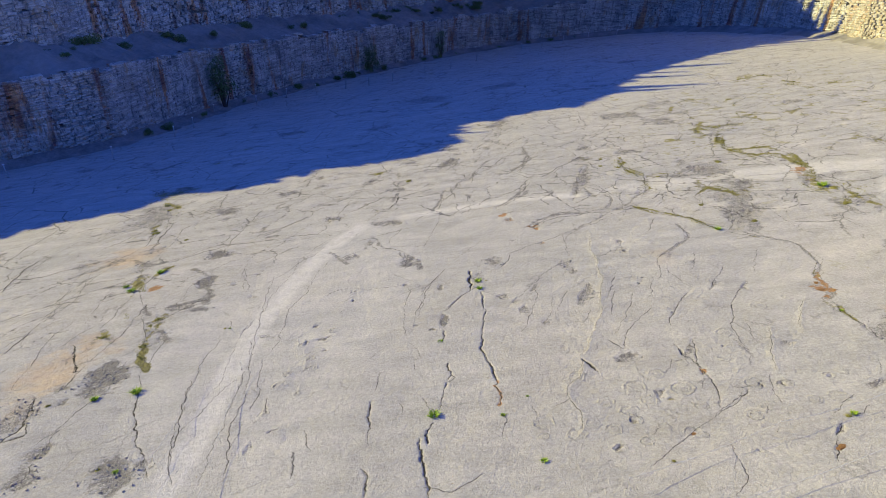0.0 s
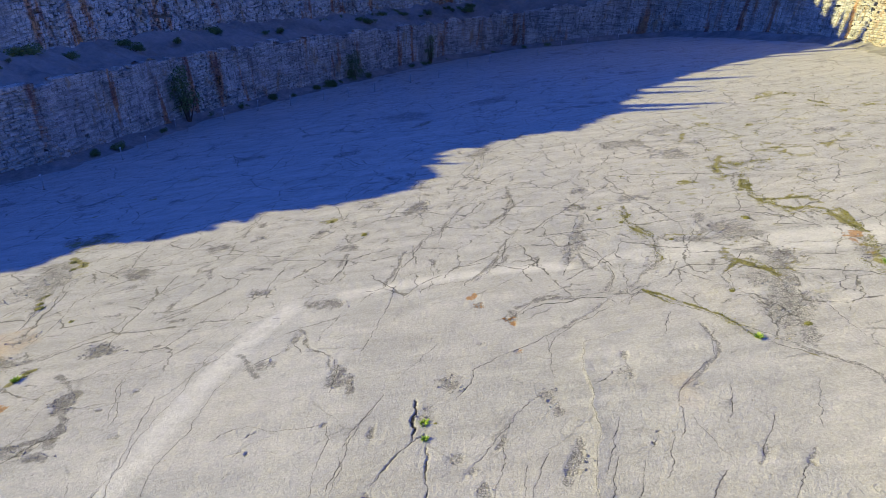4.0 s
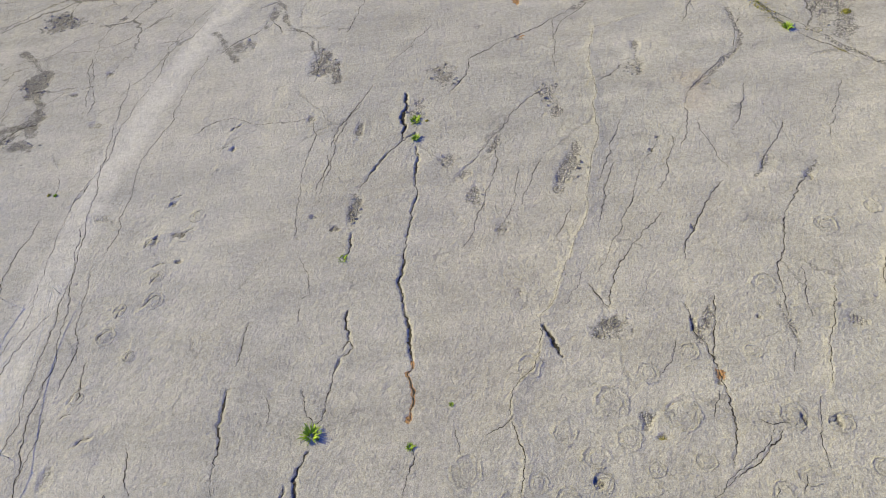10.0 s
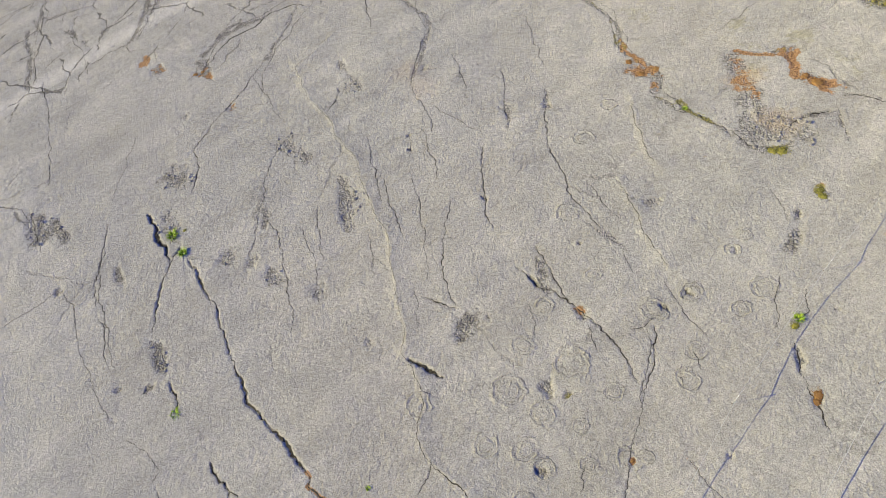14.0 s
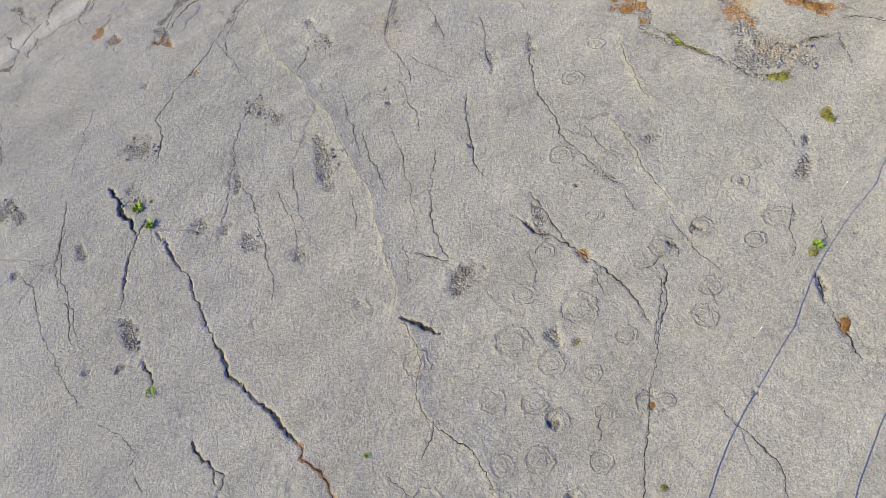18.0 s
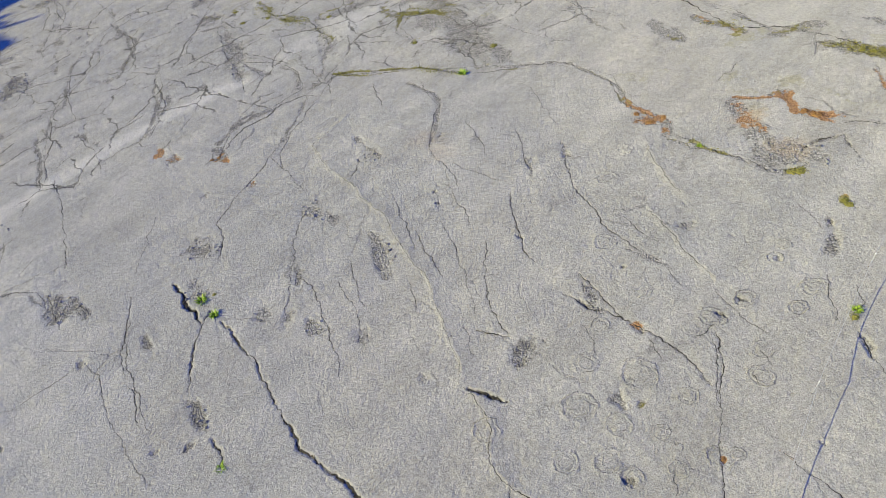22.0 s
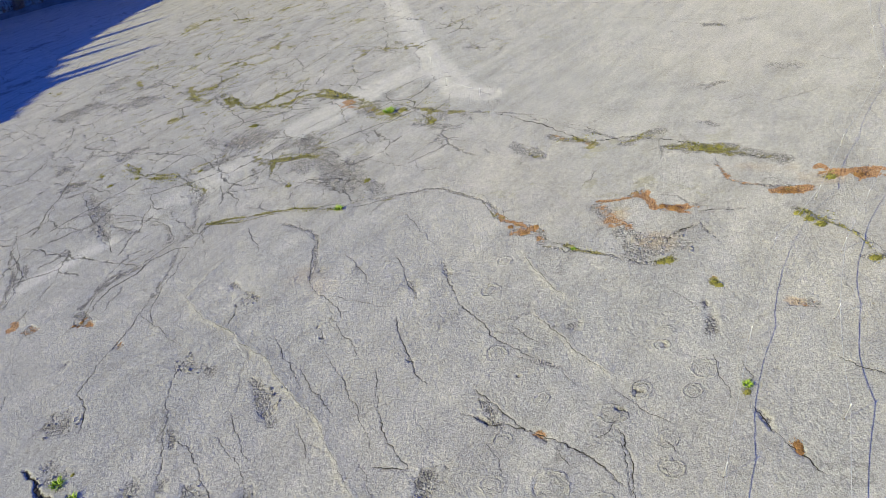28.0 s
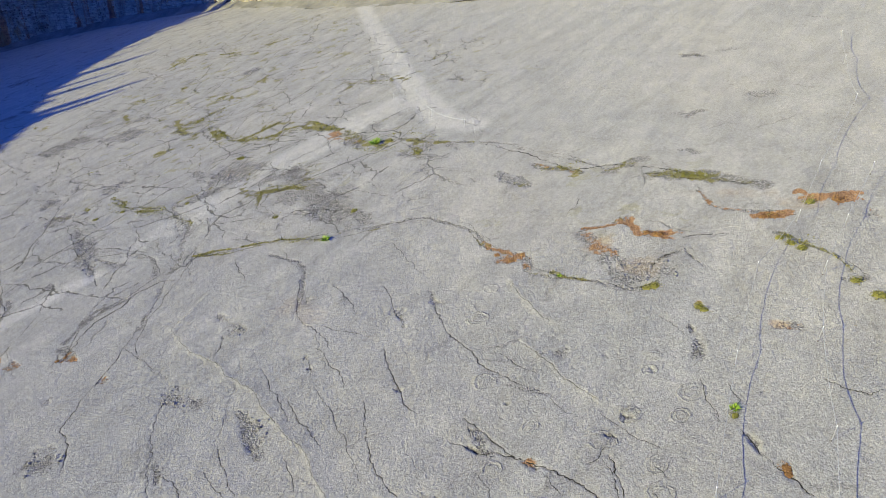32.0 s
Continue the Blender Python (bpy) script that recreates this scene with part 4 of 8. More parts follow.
crack(0.08, 0.04, (12.33, 44.88), (12.59, 41.02), (11.01, 35.57), dirt=.5)
crack(0.06, 0.04, (7.79, 35.37), (7.5, 30.44))
crack(0.06, 0.04, (13.49, 42.89), (15.37, 44.29), dirt=.5)
patch(6.52, 42.45, 0.99, 2.00, -30, .05, dirt=.6, seed=55)
patch(4.22, 42.38, 0.56, 0.98, -29, .03, moss=.4, seed=56)
patch(6.53, 26.59, 0.63, 0.97, -23, .04, dirt=.5, seed=57)
patch(0.54, 25.94, 0.81, 1.36, -22, .05, dirt=.4, seed=58)
patch(0.67, 31.60, 1.15, 0.83, -24, .04, dirt=.4, seed=59)
patch(9.48, 18.16, 0.47, 2.29, -20, .04, dirt=.45, seed=60)
patch(-4.11, 20.10, 0.73, 0.69, -19, .05, dirt=.55, seed=61)
patch(-16.58, 19.29, 1.00, 0.45, -17, .04, dirt=.6, seed=62)
patch(-16.46, 17.73, 0.52, 0.70, -17, .04, dirt=.4, seed=63)
patch(-12.16, 12.23, 0.62, 0.33, -15, .05, dirt=.7, seed=64)
patch(-14.46, 9.69, 1.01, 0.42, -14, .04, dirt=.7, seed=65)
patch(-16.88, 15.76, 0.35, 0.26, -16, .05, dirt=.6, seed=66)
patch(-9.19, 18.14, 0.93, 0.38, -18, .04, dirt=.5, seed=67)
patch(-8.30, 14.59, 0.71, 0.45, -16, .04, dirt=.5, seed=68)
patch(-5.32, 15.06, 0.96, 0.81, -17, .03, dirt=.2, seed=69)
patch(-12.82, 22.85, 0.90, 0.73, -19, .04, dirt=.4, seed=70)
patch(-9.86, 21.36, 0.47, 0.35, -19, .04, dirt=.5, seed=71)
patch(-22.21, 19.84, 1.62, 3.39, -17, .05, dirt=.4, seed=72)
patch(23.07, 27.99, 1.53, 1.16, -27, .03, moss=.5, dirt=.4, seed=73)
patch(21.54, 23.15, 0.26, 2.16, -25, .03, moss=.8, seed=74)
patch(17.53, 15.42, 1.51, 1.49, -21, .06, dirt=.4, seed=75)
patch(16.60, 12.29, 1.13, 1.54, -19, .04, dirt=.25, seed=76)
patch(18.33, 24.64, 0.52, 0.74, -25, .02, moss=.8, seed=77)
patch(27.73, 30.76, 0.34, 0.83, -30, .02, moss=.8, seed=78)
patch(27.46, 32.29, 0.39, 0.70, -30, .02, moss=.6, seed=79)
patch(23.67, 33.08, 0.41, 0.86, -30, .02, moss=.7, seed=80)
patch(26.75, 41.94, 1.05, 1.37, -34, .02, moss=.6, seed=81)
patch(20.58, 47.64, 0.89, 1.00, -35, .02, moss=.6, seed=82)
patch(11.80, 21.90, 0.34, 0.63, -22, .02, moss=.6, seed=83)
patch(10.69, 22.36, 0.63, 0.96, -22, .04, dirt=.4, seed=84)
patch(21.34, 26.80, 0.43, 1.10, -27, .02, moss=.7, seed=85)
patch(20.41, 31.47, 2.41, 0.96, -28, .04, dirt=.35, seed=86)
patch(22.99, 40.72, 2.88, 2.58, -33, .04, dirt=.25, seed=87)
patch(22.33, 12.56, 0.48, 0.67, -20, .04, rust=.6, seed=88)
patch(21.97, 11.16, 0.46, 1.38, -19, .03, dirt=.3, moss=.3, seed=89)
patch(37.59, 51.68, 1.35, 1.85, -41, .02, moss=.6, seed=90)
patch(40.17, 51.04, 0.94, 1.55, -42, .02, moss=.5, seed=91)
patch(35.46, 50.32, 0.64, 1.18, -40, .02, moss=.5, seed=92)
patch(38.52, 44.20, 0.65, 1.05, -39, .02, moss=.5, seed=93)
patch(35.96, 58.49, 0.86, 1.40, -43, .02, moss=.5, seed=94)
patch(38.71, 40.24, 0.77, 0.95, -37, .02, moss=.6, seed=95)
patch(36.32, 35.66, 0.63, 0.83, -34, .02, moss=.5, seed=96)
patch(33.46, 33.97, 1.16, 1.15, -33, .03, dirt=.4, seed=0)
patch(41.65, 41.69, 0.69, 1.01, -39, .02, moss=.5, seed=1)
patch(45.93, 49.11, 0.78, 0.93, -43, .02, moss=.5, seed=2)
patch(32.45, 37.02, 0.50, 0.83, -34, .02, moss=.5, seed=3)
patch(28.96, 38.09, 0.52, 1.25, -33, .02, moss=.4, seed=4)
patch(23.44, 35.72, 2.15, 1.12, -31, .02, dirt=.3, seed=5)
patch(10.75, 71.15, 2.61, 3.78, -40, .03, dirt=.5, seed=6)
patch(-0.94, 66.88, 5.20, 3.95, -36, .03, dirt=.4, seed=7)
patch(1.33, 59.62, 0.92, 3.48, -34, .03, moss=.4, dirt=.5, seed=8)
patch(-17.05, 51.69, 2.23, 2.18, -28, .03, dirt=.5, moss=.3, seed=9)
patch(-20.72, 44.71, 1.21, 1.07, -26, .03, moss=.5, seed=10)
patch(-26.90, 41.98, 0.93, 0.96, -24, .02, moss=.5, seed=11)
patch(-22.78, 38.84, 0.49, 0.75, -23, .02, moss=.6, seed=12)
patch(-26.54, 35.55, 0.70, 0.92, -22, .02, moss=.6, seed=13)
patch(-23.22, 28.05, 2.22, 1.45, -20, .03, moss=.6, seed=14)
patch(-6.86, 47.36, 1.44, 2.92, -29, .03, dirt=.5, moss=.3, seed=15)
patch(-3.21, 28.75, 1.33, 0.98, -23, .03, dirt=.4, seed=16)
patch(-20.18, 37.40, 1.29, 0.73, -23, .03, dirt=.5, seed=17)
patch(-27.43, 45.91, 0.71, 0.71, -25, .03, moss=.5, seed=18)
trodden(.62, (-11.04, -12.91), (-10.96, -11.55), (-10.73, -8.93), (-10.66, -5.64), (-10.35, -1.19), (-9.05, 5.27), (-7.43, 9.79), (-6.35, 11.89))
trodden(.50, (-3.63, 12.8), (0.69, 13.36), (4.48, 13.54), (7.58, 13.07))
trodden(.45, (9.25, 12.99), (12.91, 13.83), (14.53, 14.09), much=.6)
trodden(.55, (18, 12.12), (20.97, 11.26), (23.95, 11.45), (26.27, 10.37), (27.13, 9.13), much=.7)
trodden(.80, (53.89, 39.66), (42.41, 27.16), (34.47, 18.24), (28.9, 11.85), (25.17, 7.42), much=.85)
trodden(.80, (26.71, 9.23), (24.27, 5.98), (24.09, 4.22), much=.9)
trodden(.4, (12.47, 11.93), (14.93, 12.06), (16.23, 11.41), much=.5)
crack(0.04, 0.05, (-23.31, 11.02), (-23.08, 8.23), (-22.26, 4.48), (-21.47, 2.56))
crack(0.04, 0.05, (-20.23, 7.3), (-19.84, 4.47), (-19.5, 1.68))
crack(0.05, 0.05, (-20.89, 14.33), (-20.61, 17.87), (-21.09, 22.02), (-20.91, 25.15))
crack(0.03, 0.04, (-15.24, 2.39), (-15.21, 4.14), (-15.2, 5.68))
crack(0.04, 0.05, (-14.49, -1.17), (-14.55, -2.48), (-14.43, -3.73))
crack(0.03, 0.04, (-15.61, -2.95), (-15.73, -3.87), (-15.52, -5.23), (-15.93, -6.34), (-16.17, -7.22), (-16.69, -8.64))
crack(0.05, 0.06, (-12.8, -9.45), (-12.14, -10.49), (-11.68, -11.41))
crack(0.04, 0.05, (-15.7, -7.32), (-16.25, -7.91), (-16.29, -9.04), (-16.07, -10.56))
crack(0.03, 0.04, (-11.85, -1.89), (-12.06, -3.85), (-11.99, -6.07), (-11.75, -8.19), (-11.45, -10.04), (-10.81, -11.84))
crack(0.03, 0.04, (-10.37, -2.29), (-9.94, -4.85), (-9.57, -7.04), (-9.71, -8.64), (-9.46, -10.45), (-9.26, -11.62))
crack(0.03, 0.04, (-14.32, 3.14), (-13.23, 4.65), (-11.77, 4.96))
crack(0.04, 0.04, (-16.96, 16.4), (-15.54, 17.12), (-13.64, 15.69))
crack(0.06, 0.05, (-15.16, 9.62), (-14.67, 10.43), dirt=.7)
crack(0.06, 0.05, (-26.99, 11.32), (-27.06, 14.38), (-26.47, 16.42), dirt=.7)
crack(0.03, 0.04, (-23.46, 1.26), (-22.45, 2.52), (-22.11, 4.79), (-21.97, 8.73), (-20.92, 12.17))
crack(0.03, 0.04, (-19.93, -4.19), (-20.24, -1.77), (-20.59, 0.49), (-20.32, 2.23))
patch(-19.88, 12.32, 0.89, 0.99, -20, .04, dirt=.4, seed=42)
patch(-23.50, 26.69, 2.47, 1.27, -25, .02, moss=.4, seed=43)
patch(-23.29, 19.63, 1.61, 2.54, -22, .04, dirt=.35, seed=44)
patch(-16.75, -1.64, 0.74, 0.61, -15, .04, tan=.5, moss=.25, seed=45)
patch(-14.93, 2.30, 0.82, 0.51, -17, .05, dirt=.5, seed=46)
patch(-14.78, -1.09, 0.30, 0.96, -15, .05, dirt=.4, seed=47)
patch(-8.75, -10.30, 0.16, 0.35, -12, .05, dirt=.3, seed=48)
patch(-17.01, -5.90, 0.30, 0.31, -13, .06, dirt=.6, seed=49)
patch(-16.20, -9.22, 0.40, 0.42, -12, .05, dirt=.6, seed=50)
crack(0.03, 0.04, (-17.36, 17.25), (-16.56, 17.91), (-14.78, 17.78))
crack(0.02, 0.03, (6.54, -2.45), (5.88, -3.95), (5.14, -5.3), (4.7, -6.02))
crack(0.02, 0.03, (5.87, -2.11), (5.44, -3), (5.07, -4.27))
crack(0.02, 0.03, (3.12, -1.93), (2.7, -3.51), (2.2, -4.51))
crack(0.02, 0.03, (-1.83, 2.21), (-2.52, 0.54), (-2.7, -1.05), (-2.95, -2.48))
crack(0.03, 0.03, (9.72, -6.46), (9.46, -7.31), (9.41, -7.97))
crack(0.02, 0.03, (6.08, -8.24), (5.86, -8.84), (5.54, -9.1))
crack(0.03, 0.04, (1.4, -10.25), (1.8, -10.08), (2.01, -9.89))
crack(0.02, 0.03, (4.28, -5.96), (3.87, -6.65), (3.67, -6.98))
crack(0.02, 0.03, (6.44, -0.21), (5.69, -1.93), (5.3, -2.83))
crack(0.02, 0.03, (0.74, 6.46), (-0.32, 4.9), (-1.02, 3.89))
patch(1.38, -1.87, 0.23, 0.38, -50, .04, dirt=.4, seed=74)
patch(-3.13, 4.41, 0.74, 0.65, -51, .05, dirt=.5, seed=76)
patch(9.01, 0.88, 0.70, 1.32, -10, .0, tan=.25, seed=82)
patch(19.21, -12.00, 0.92, 0.50, -79, .02, tan=.5, seed=83)
patch(19.35, -9.79, 1.55, 0.39, -79, .02, tan=.3, seed=84)
patch(15.35, -6.85, 0.54, 0.61, -75, .02, tan=.5, seed=85)
crack(0.05, 0.05, (14.27, 29.32), (13.17, 28.73))
crack(0.05, 0.05, (15.32, 44.11), (14.19, 37.94), (15.02, 38.4))
patch(10.32, 22.25, 0.85, 1.10, -30, .05, dirt=.7, seed=11)
patch(8.96, 16.22, 0.62, 3.14, -27, .05, dirt=.36, seed=12)
patch(7.81, 13.50, 0.35, 2.00, -25, .05, dirt=.36, seed=13)
crack(0.08, 0.07, (8.74, 14.86), (9.38, 13.64), (9.68, 12.18), (9.56, 10.98), (8.77, 9.39), (7.34, 9.28), (6.32, 9.5), (5.16, 9.12), (4.22, 8.12), (3.72, 7.66))
crack(0.06, 0.06, (10.4, 9.07), (11.02, 7.49), (11.93, 6.62), (12.66, 5.66), (12.82, 4.64), (13.28, 3.72), moss=.5)
patch(17.11, 15.06, 1.59, 2.30, -28, .05, dirt=.36, seed=19)
patch(15.57, 6.79, 0.74, 3.92, -24, .05, dirt=.36, seed=20)
patch(17.64, 10.51, 0.50, 2.34, -26, .05, dirt=.55, seed=21)
patch(12.04, 12.36, 0.55, 1.98, -26, .05, dirt=.36, seed=22)
crack(0.05, 0.05, (15.86, 10.52), (16.49, 8.99), (15.99, 6.61), moss=.4)
crack(0.05, 0.05, (15.86, 10.52), (14.6, 9.88), (14.06, 7.81), moss=.4)
crack(0.05, 0.05, (15.96, 17.87), (17.37, 18.83), (18.63, 20.62), (19.7, 21.56))
patch(21.72, 10.25, 0.77, 2.40, -27, .05, dirt=.55, moss=.4, seed=41)
crack(0.07, 0.06, (36.31, 33.46), (33.84, 32.07), (32.48, 33.25))
crack(0.05, 0.05, (15.99, 6.61), (16.83, 5.88), (16.77, 4.26), (16.72, 2.76))
crack(0.04, 0.05, (19.68, 4.31), (19.36, 2.57), (19.49, 1.08))
crack(0.04, 0.04, (10.77, 6.77), (9.65, 4.68))
patch(18.19, 38.15, 2.22, 2.14, -38, .05, dirt=.45, seed=56)
patch(20.66, 33.06, 1.97, 1.93, -37, .05, dirt=.5, seed=57)
patch(11.33, 25.74, 0.75, 0.99, -31, .05, dirt=.6, seed=58)
patch(13.20, 26.04, 0.54, 0.77, -32, .05, dirt=.5, seed=59)
patch(13.85, 22.81, 0.84, 0.70, -31, .05, dirt=.45, seed=60)
patch(0.13, 26.71, 0.67, 2.10, -29, .05, dirt=.65, seed=61)
patch(5.79, 40.73, 0.97, 1.92, -36, .05, dirt=.5, seed=63)
crack(0.05, 0.05, (-1.09, 13.3), (-1.65, 10.1), (-2.13, 7.86), (-2.55, 6.62))
patch(0.15, 26.48, 0.76, 1.60, -29, .05, dirt=.65, seed=67)
patch(-5.89, 26.20, 0.79, 0.81, -28, .03, moss=.6, seed=68)
patch(-6.18, 23.61, 0.60, 1.12, -27, .05, dirt=.7, seed=69)
crack(0.06, 0.06, (-4.54, 27.24), (-6.23, 24.71), (-6.97, 21.47), (-8.06, 19.49))
crack(0.06, 0.06, (-1.74, 19.43), (-3.2, 19.21), (-4.17, 19.68), (-5.58, 18.1))
patch(-10.43, 24.16, 0.62, 0.74, -26, .05, dirt=.6, seed=76)
patch(-12.94, 23.35, 1.09, 0.71, -25, .05, dirt=.65, seed=77)
patch(-16.82, 20.11, 1.34, 0.93, -23, .05, dirt=.65, seed=78)
patch(-15.17, 10.11, 0.82, 0.53, -20, .05, dirt=.75, seed=80)
crack(0.1, 0.08, (-13.85, 3.17), (-14.3, 2.12), (-15.07, 1.96))
crack(0.05, 0.05, (-14.53, 19.12), (-16.3, 19.47), (-17.54, 19.58))
crack(0.04, 0.04, (-10.96, 12.5), (-11.93, 10.38), (-12.79, 7.9), (-12.41, 5.78), (-12.02, 3.64))
crack(0.04, 0.04, (-7.72, 10.6), (-9.47, 11.59), (-10.69, 10.81), (-11.55, 10.53))
crack(0.05, 0.05, (-17.8, 24.64), (-18.61, 21.75), (-18.65, 19.25))
crack(0.04, 0.04, (-16.9, 6.55), (-15.91, 6.95), (-14.37, 7.42), (-13.48, 8.41))
patch(-4.40, 11.87, 1.36, 0.75, -22, .05, dirt=.6, seed=87)
patch(-3.39, 4.87, 0.34, 1.01, -19, .05, dirt=.65, seed=91)
patch(-23.04, 29.19, 1.49, 1.48, -26, .05, dirt=.6, moss=.4, seed=95)
patch(-18.50, 27.55, 0.70, 0.96, -26, .05, dirt=.6, seed=96)
crack(0.07, 0.06, (-5.11, 41.63), (-6.64, 45.51), (-7.02, 41.97))
crack(0.07, 0.06, (-17.74, 31.79), (-18.5, 27.55), (-18.54, 25.49))
crack(0.07, 0.06, (-13.49, 37.69), (-14.41, 35.29), (-14.48, 30.1))
crack(0.07, 0.06, (-20.59, 61), (-21.27, 57.85))
crack(0.07, 0.06, (-13.71, 50.36), (-14.93, 48.13), (-16.67, 47.3))
patch(-16.00, -4.69, 1.04, 1.15, -14, .06, dirt=.8, seed=17)
patch(-12.91, -11.08, 1.27, 0.97, -11, .06, dirt=.8, seed=18)
patch(-16.26, -8.99, 0.27, 0.60, -12, .06, dirt=.75, seed=19)
patch(-16.15, -10.53, 0.63, 0.74, -11, .05, dirt=.6, seed=20)
patch(-14.61, 5.63, 0.61, 1.16, -18, .05, dirt=.8, seed=21)
crack(0.09, 0.08, (-13.98, 3.36), (-14.42, 2.44), (-14.9, 1.78), (-16.01, 1.51))
patch(-15.12, 10.12, 0.86, 0.51, -20, .05, dirt=.7, seed=23)
patch(-18.77, -6.14, 1.08, 1.13, -13, .07, tan=.35, dirt=.3, seed=24)
crack(0.14, 0.12, (-18.5, -5.12), (-17.85, -7.24), (-18.19, -8.1))
crack(0.1, 0.09, (-18.7, -1.26), (-17.57, -3.49))
patch(-21.17, 11.07, 1.79, 2.03, -19, .03, tan=1, seed=27)
patch(-18.69, -3.64, 1.44, 1.61, -14, .03, tan=.9, seed=28)
patch(-18.06, -0.94, 0.64, 0.70, -15, .03, tan=.9, seed=29)
crack(0.06, 0.05, (-27.11, 13.78), (-27.34, 12.02), (-26.93, 9.63), (-27.07, 8.39))
crack(0.05, 0.05, (-20.38, 2.38), (-20.46, 1.64))
crack(0.05, 0.05, (-22.09, 2.87), (-22.14, 0.66), (-22.3, -0.8))
crack(0.05, 0.05, (-22.82, 10.19), (-21.77, 6.23), (-21.57, 4.37), (-22.39, 4.19))
crack(0.04, 0.04, (-12.14, -5.23), (-11.77, -8.14), (-11.16, -11.09))
crack(0.04, 0.04, (-10.73, 5.08), (-10.43, -0.1), (-10.04, -4.11), (-9.99, -6.75), (-10.01, -10.1), (-9.97, -11.82))
crack(0.04, 0.04, (-10.24, -5.69), (-10.69, -6.59), (-11.24, -8.26), (-11.61, -9.39))
crack(0.05, 0.05, (-7.17, -11.39), (-7.2, -10.86), (-7.09, -12.06))
patch(14.49, -9.05, 0.95, 0.58, -74, .04, dirt=.4, seed=46)
crack(0.05, 0.05, (22.08, 2.34), (21.5, -0.46), (20.27, -3.29), (21.02, -5.1), (20.62, -7.24), (19.98, -9.97), moss=.3)
crack(0.04, 0.04, (10.02, 9.21), (11.39, 7.44), (12.95, 4.86), (14.44, 2.4), (15.57, 0.37), (15.57, -1.53), (14.31, -3.6))
crack(0.05, 0.05, (22.04, 23.17), (20.61, 20.31), (20.86, 18.06), (22.19, 16.94), (23.04, 14.79), moss=.4)
patch(15.69, 6.28, 1.17, 1.54, -78, .04, dirt=.4, seed=90)
patch(16.98, 14.69, 1.67, 0.92, -80, .04, dirt=.4, seed=91)
patch(13.93, -8.39, 0.95, 0.85, -72, .04, dirt=.3, seed=92)
patch(2.65, 10.57, 0.40, 0.43, -68, .04, rust=.5, seed=94)
crack(0.05, 0.04, (32.34, 13.03), (31.24, 10.38))
crack(0.05, 0.04, (39.83, 14.04), (38.03, 10.05))
crack(0.08, 0.07, (6.73, 42.1), (5.76, 35.49), (4.04, 31.28), (2.43, 29.06))
crack(0.06, 0.06, (6.62, 27.22), (6.79, 24.57), (5.14, 21.82), (4.3, 20.59))
crack(0.06, 0.06, (-0.14, 17.19), (-1.05, 15.17), (-1.31, 13.5))
crack(0.09, 0.08, (-3.94, 18.05), (-4.12, 16.52), (-4.6, 15.19))
crack(0.06, 0.06, (2.69, 26.92), (3.34, 25.39), (2.01, 21.97), (1.6, 20.61))
crack(0.06, 0.06, (12.74, 20.41), (12.48, 17.98), (13.18, 15.9), (12.54, 13.68), (12.08, 12.01), moss=.3)
crack(0.05, 0.05, (5.27, 17.87), (4.54, 14.85), (2.85, 12.56))
crack(0.07, 0.06, (-1.55, 59.84), (0.24, 48.28))
crack(0.07, 0.06, (1.21, 69.5), (1.86, 55.91))
crack(0.07, 0.06, (-20.72, 44.71), (-21.15, 41.17), (-23.34, 40.41))
patch(-24.15, 28.38, 2.00, 1.04, -20, .05, dirt=.5, moss=.4, seed=23)
crack(0.05, 0.05, (-9.37, 26.3), (-10.04, 21.42))
crack(0.05, 0.05, (-13.98, 25.8), (-14.7, 22.08))
crack(0.05, 0.05, (-22.46, 24.69), (-21.28, 19.95), (-20.3, 16.07), (-20.13, 13))
patch(-8.15, 14.55, 0.64, 0.51, -16, .05, dirt=.5, seed=32)
crack(0.05, 0.05, (13.39, 9.94), (15.54, 11.22), (16.6, 12.29))
trodden(0.75, (11.79, 12.76), (15.65, 13.06), (19.79, 13.08), (23.66, 12.6), (27.51, 11.77), much=.75)
trodden(0.8, (18.92, 13.16), (22.48, 12.32), (25.23, 11.29), (27.37, 9.82), much=.75)


def zone(field, x, y, rx, ry, turn, much):
    """Raises a field softly over an ellipse."""
    c, q = math.cos(radians(turn)), math.sin(radians(turn))
    u, w = (XX - x) * c + (YY - y) * q, -(XX - x) * q + (YY - y) * c
    d = np.hypot(u / rx, w / ry) + 0.25 * soft_noise(XX / 4, YY / 4, 61, 3)
    np.maximum(field, much * np.clip((1.15 - d) * 2.5, 0, 1), out=field)


zone(PALE, -8.5, -1.0, 5.0, 16.0, -8, .3)
zone(WILD, 35.0, 37.0, 12.0, 23.8, -43, .9)
zone(MOSSY, 35.0, 37.0, 12.0, 27.9, -43, .9)
zone(WILD, 16.3, 9.6, 2.9, 7.3, -25, 1)
zone(MOSSY, 16.3, 9.6, 2.9, 7.3, -25, .5)
zone(WILD, 22.4, 8.0, 2.6, 4.7, -26, 1)
zone(MOSSY, 22.0, 7.6, 2.6, 4.0, -26, 1)
zone(WILD, 14.3, 24.6, 6.0, 12.2, -32, .7)
zone(WILD, -6.1, 21.9, 6.6, 6.3, -26, .8)
zone(WILD, -1.0, 39.9, 8.3, 19.9, -34, .8)
zone(WILD, -20.9, 13.2, 2.7, 12.2, -20, .6)
zone(MOSSY, -22.5, 18.6, 2.1, 7.6, -22, .5)
zone(WILD, -17.2, -0.4, 2.2, 3.3, -15, .5)
zone(WILD, 20.4, 22.4, 6.5, 15.0, -24, .6)
zone(WILD, 35.3, 27.8, 20.4, 9.8, -95, .8)
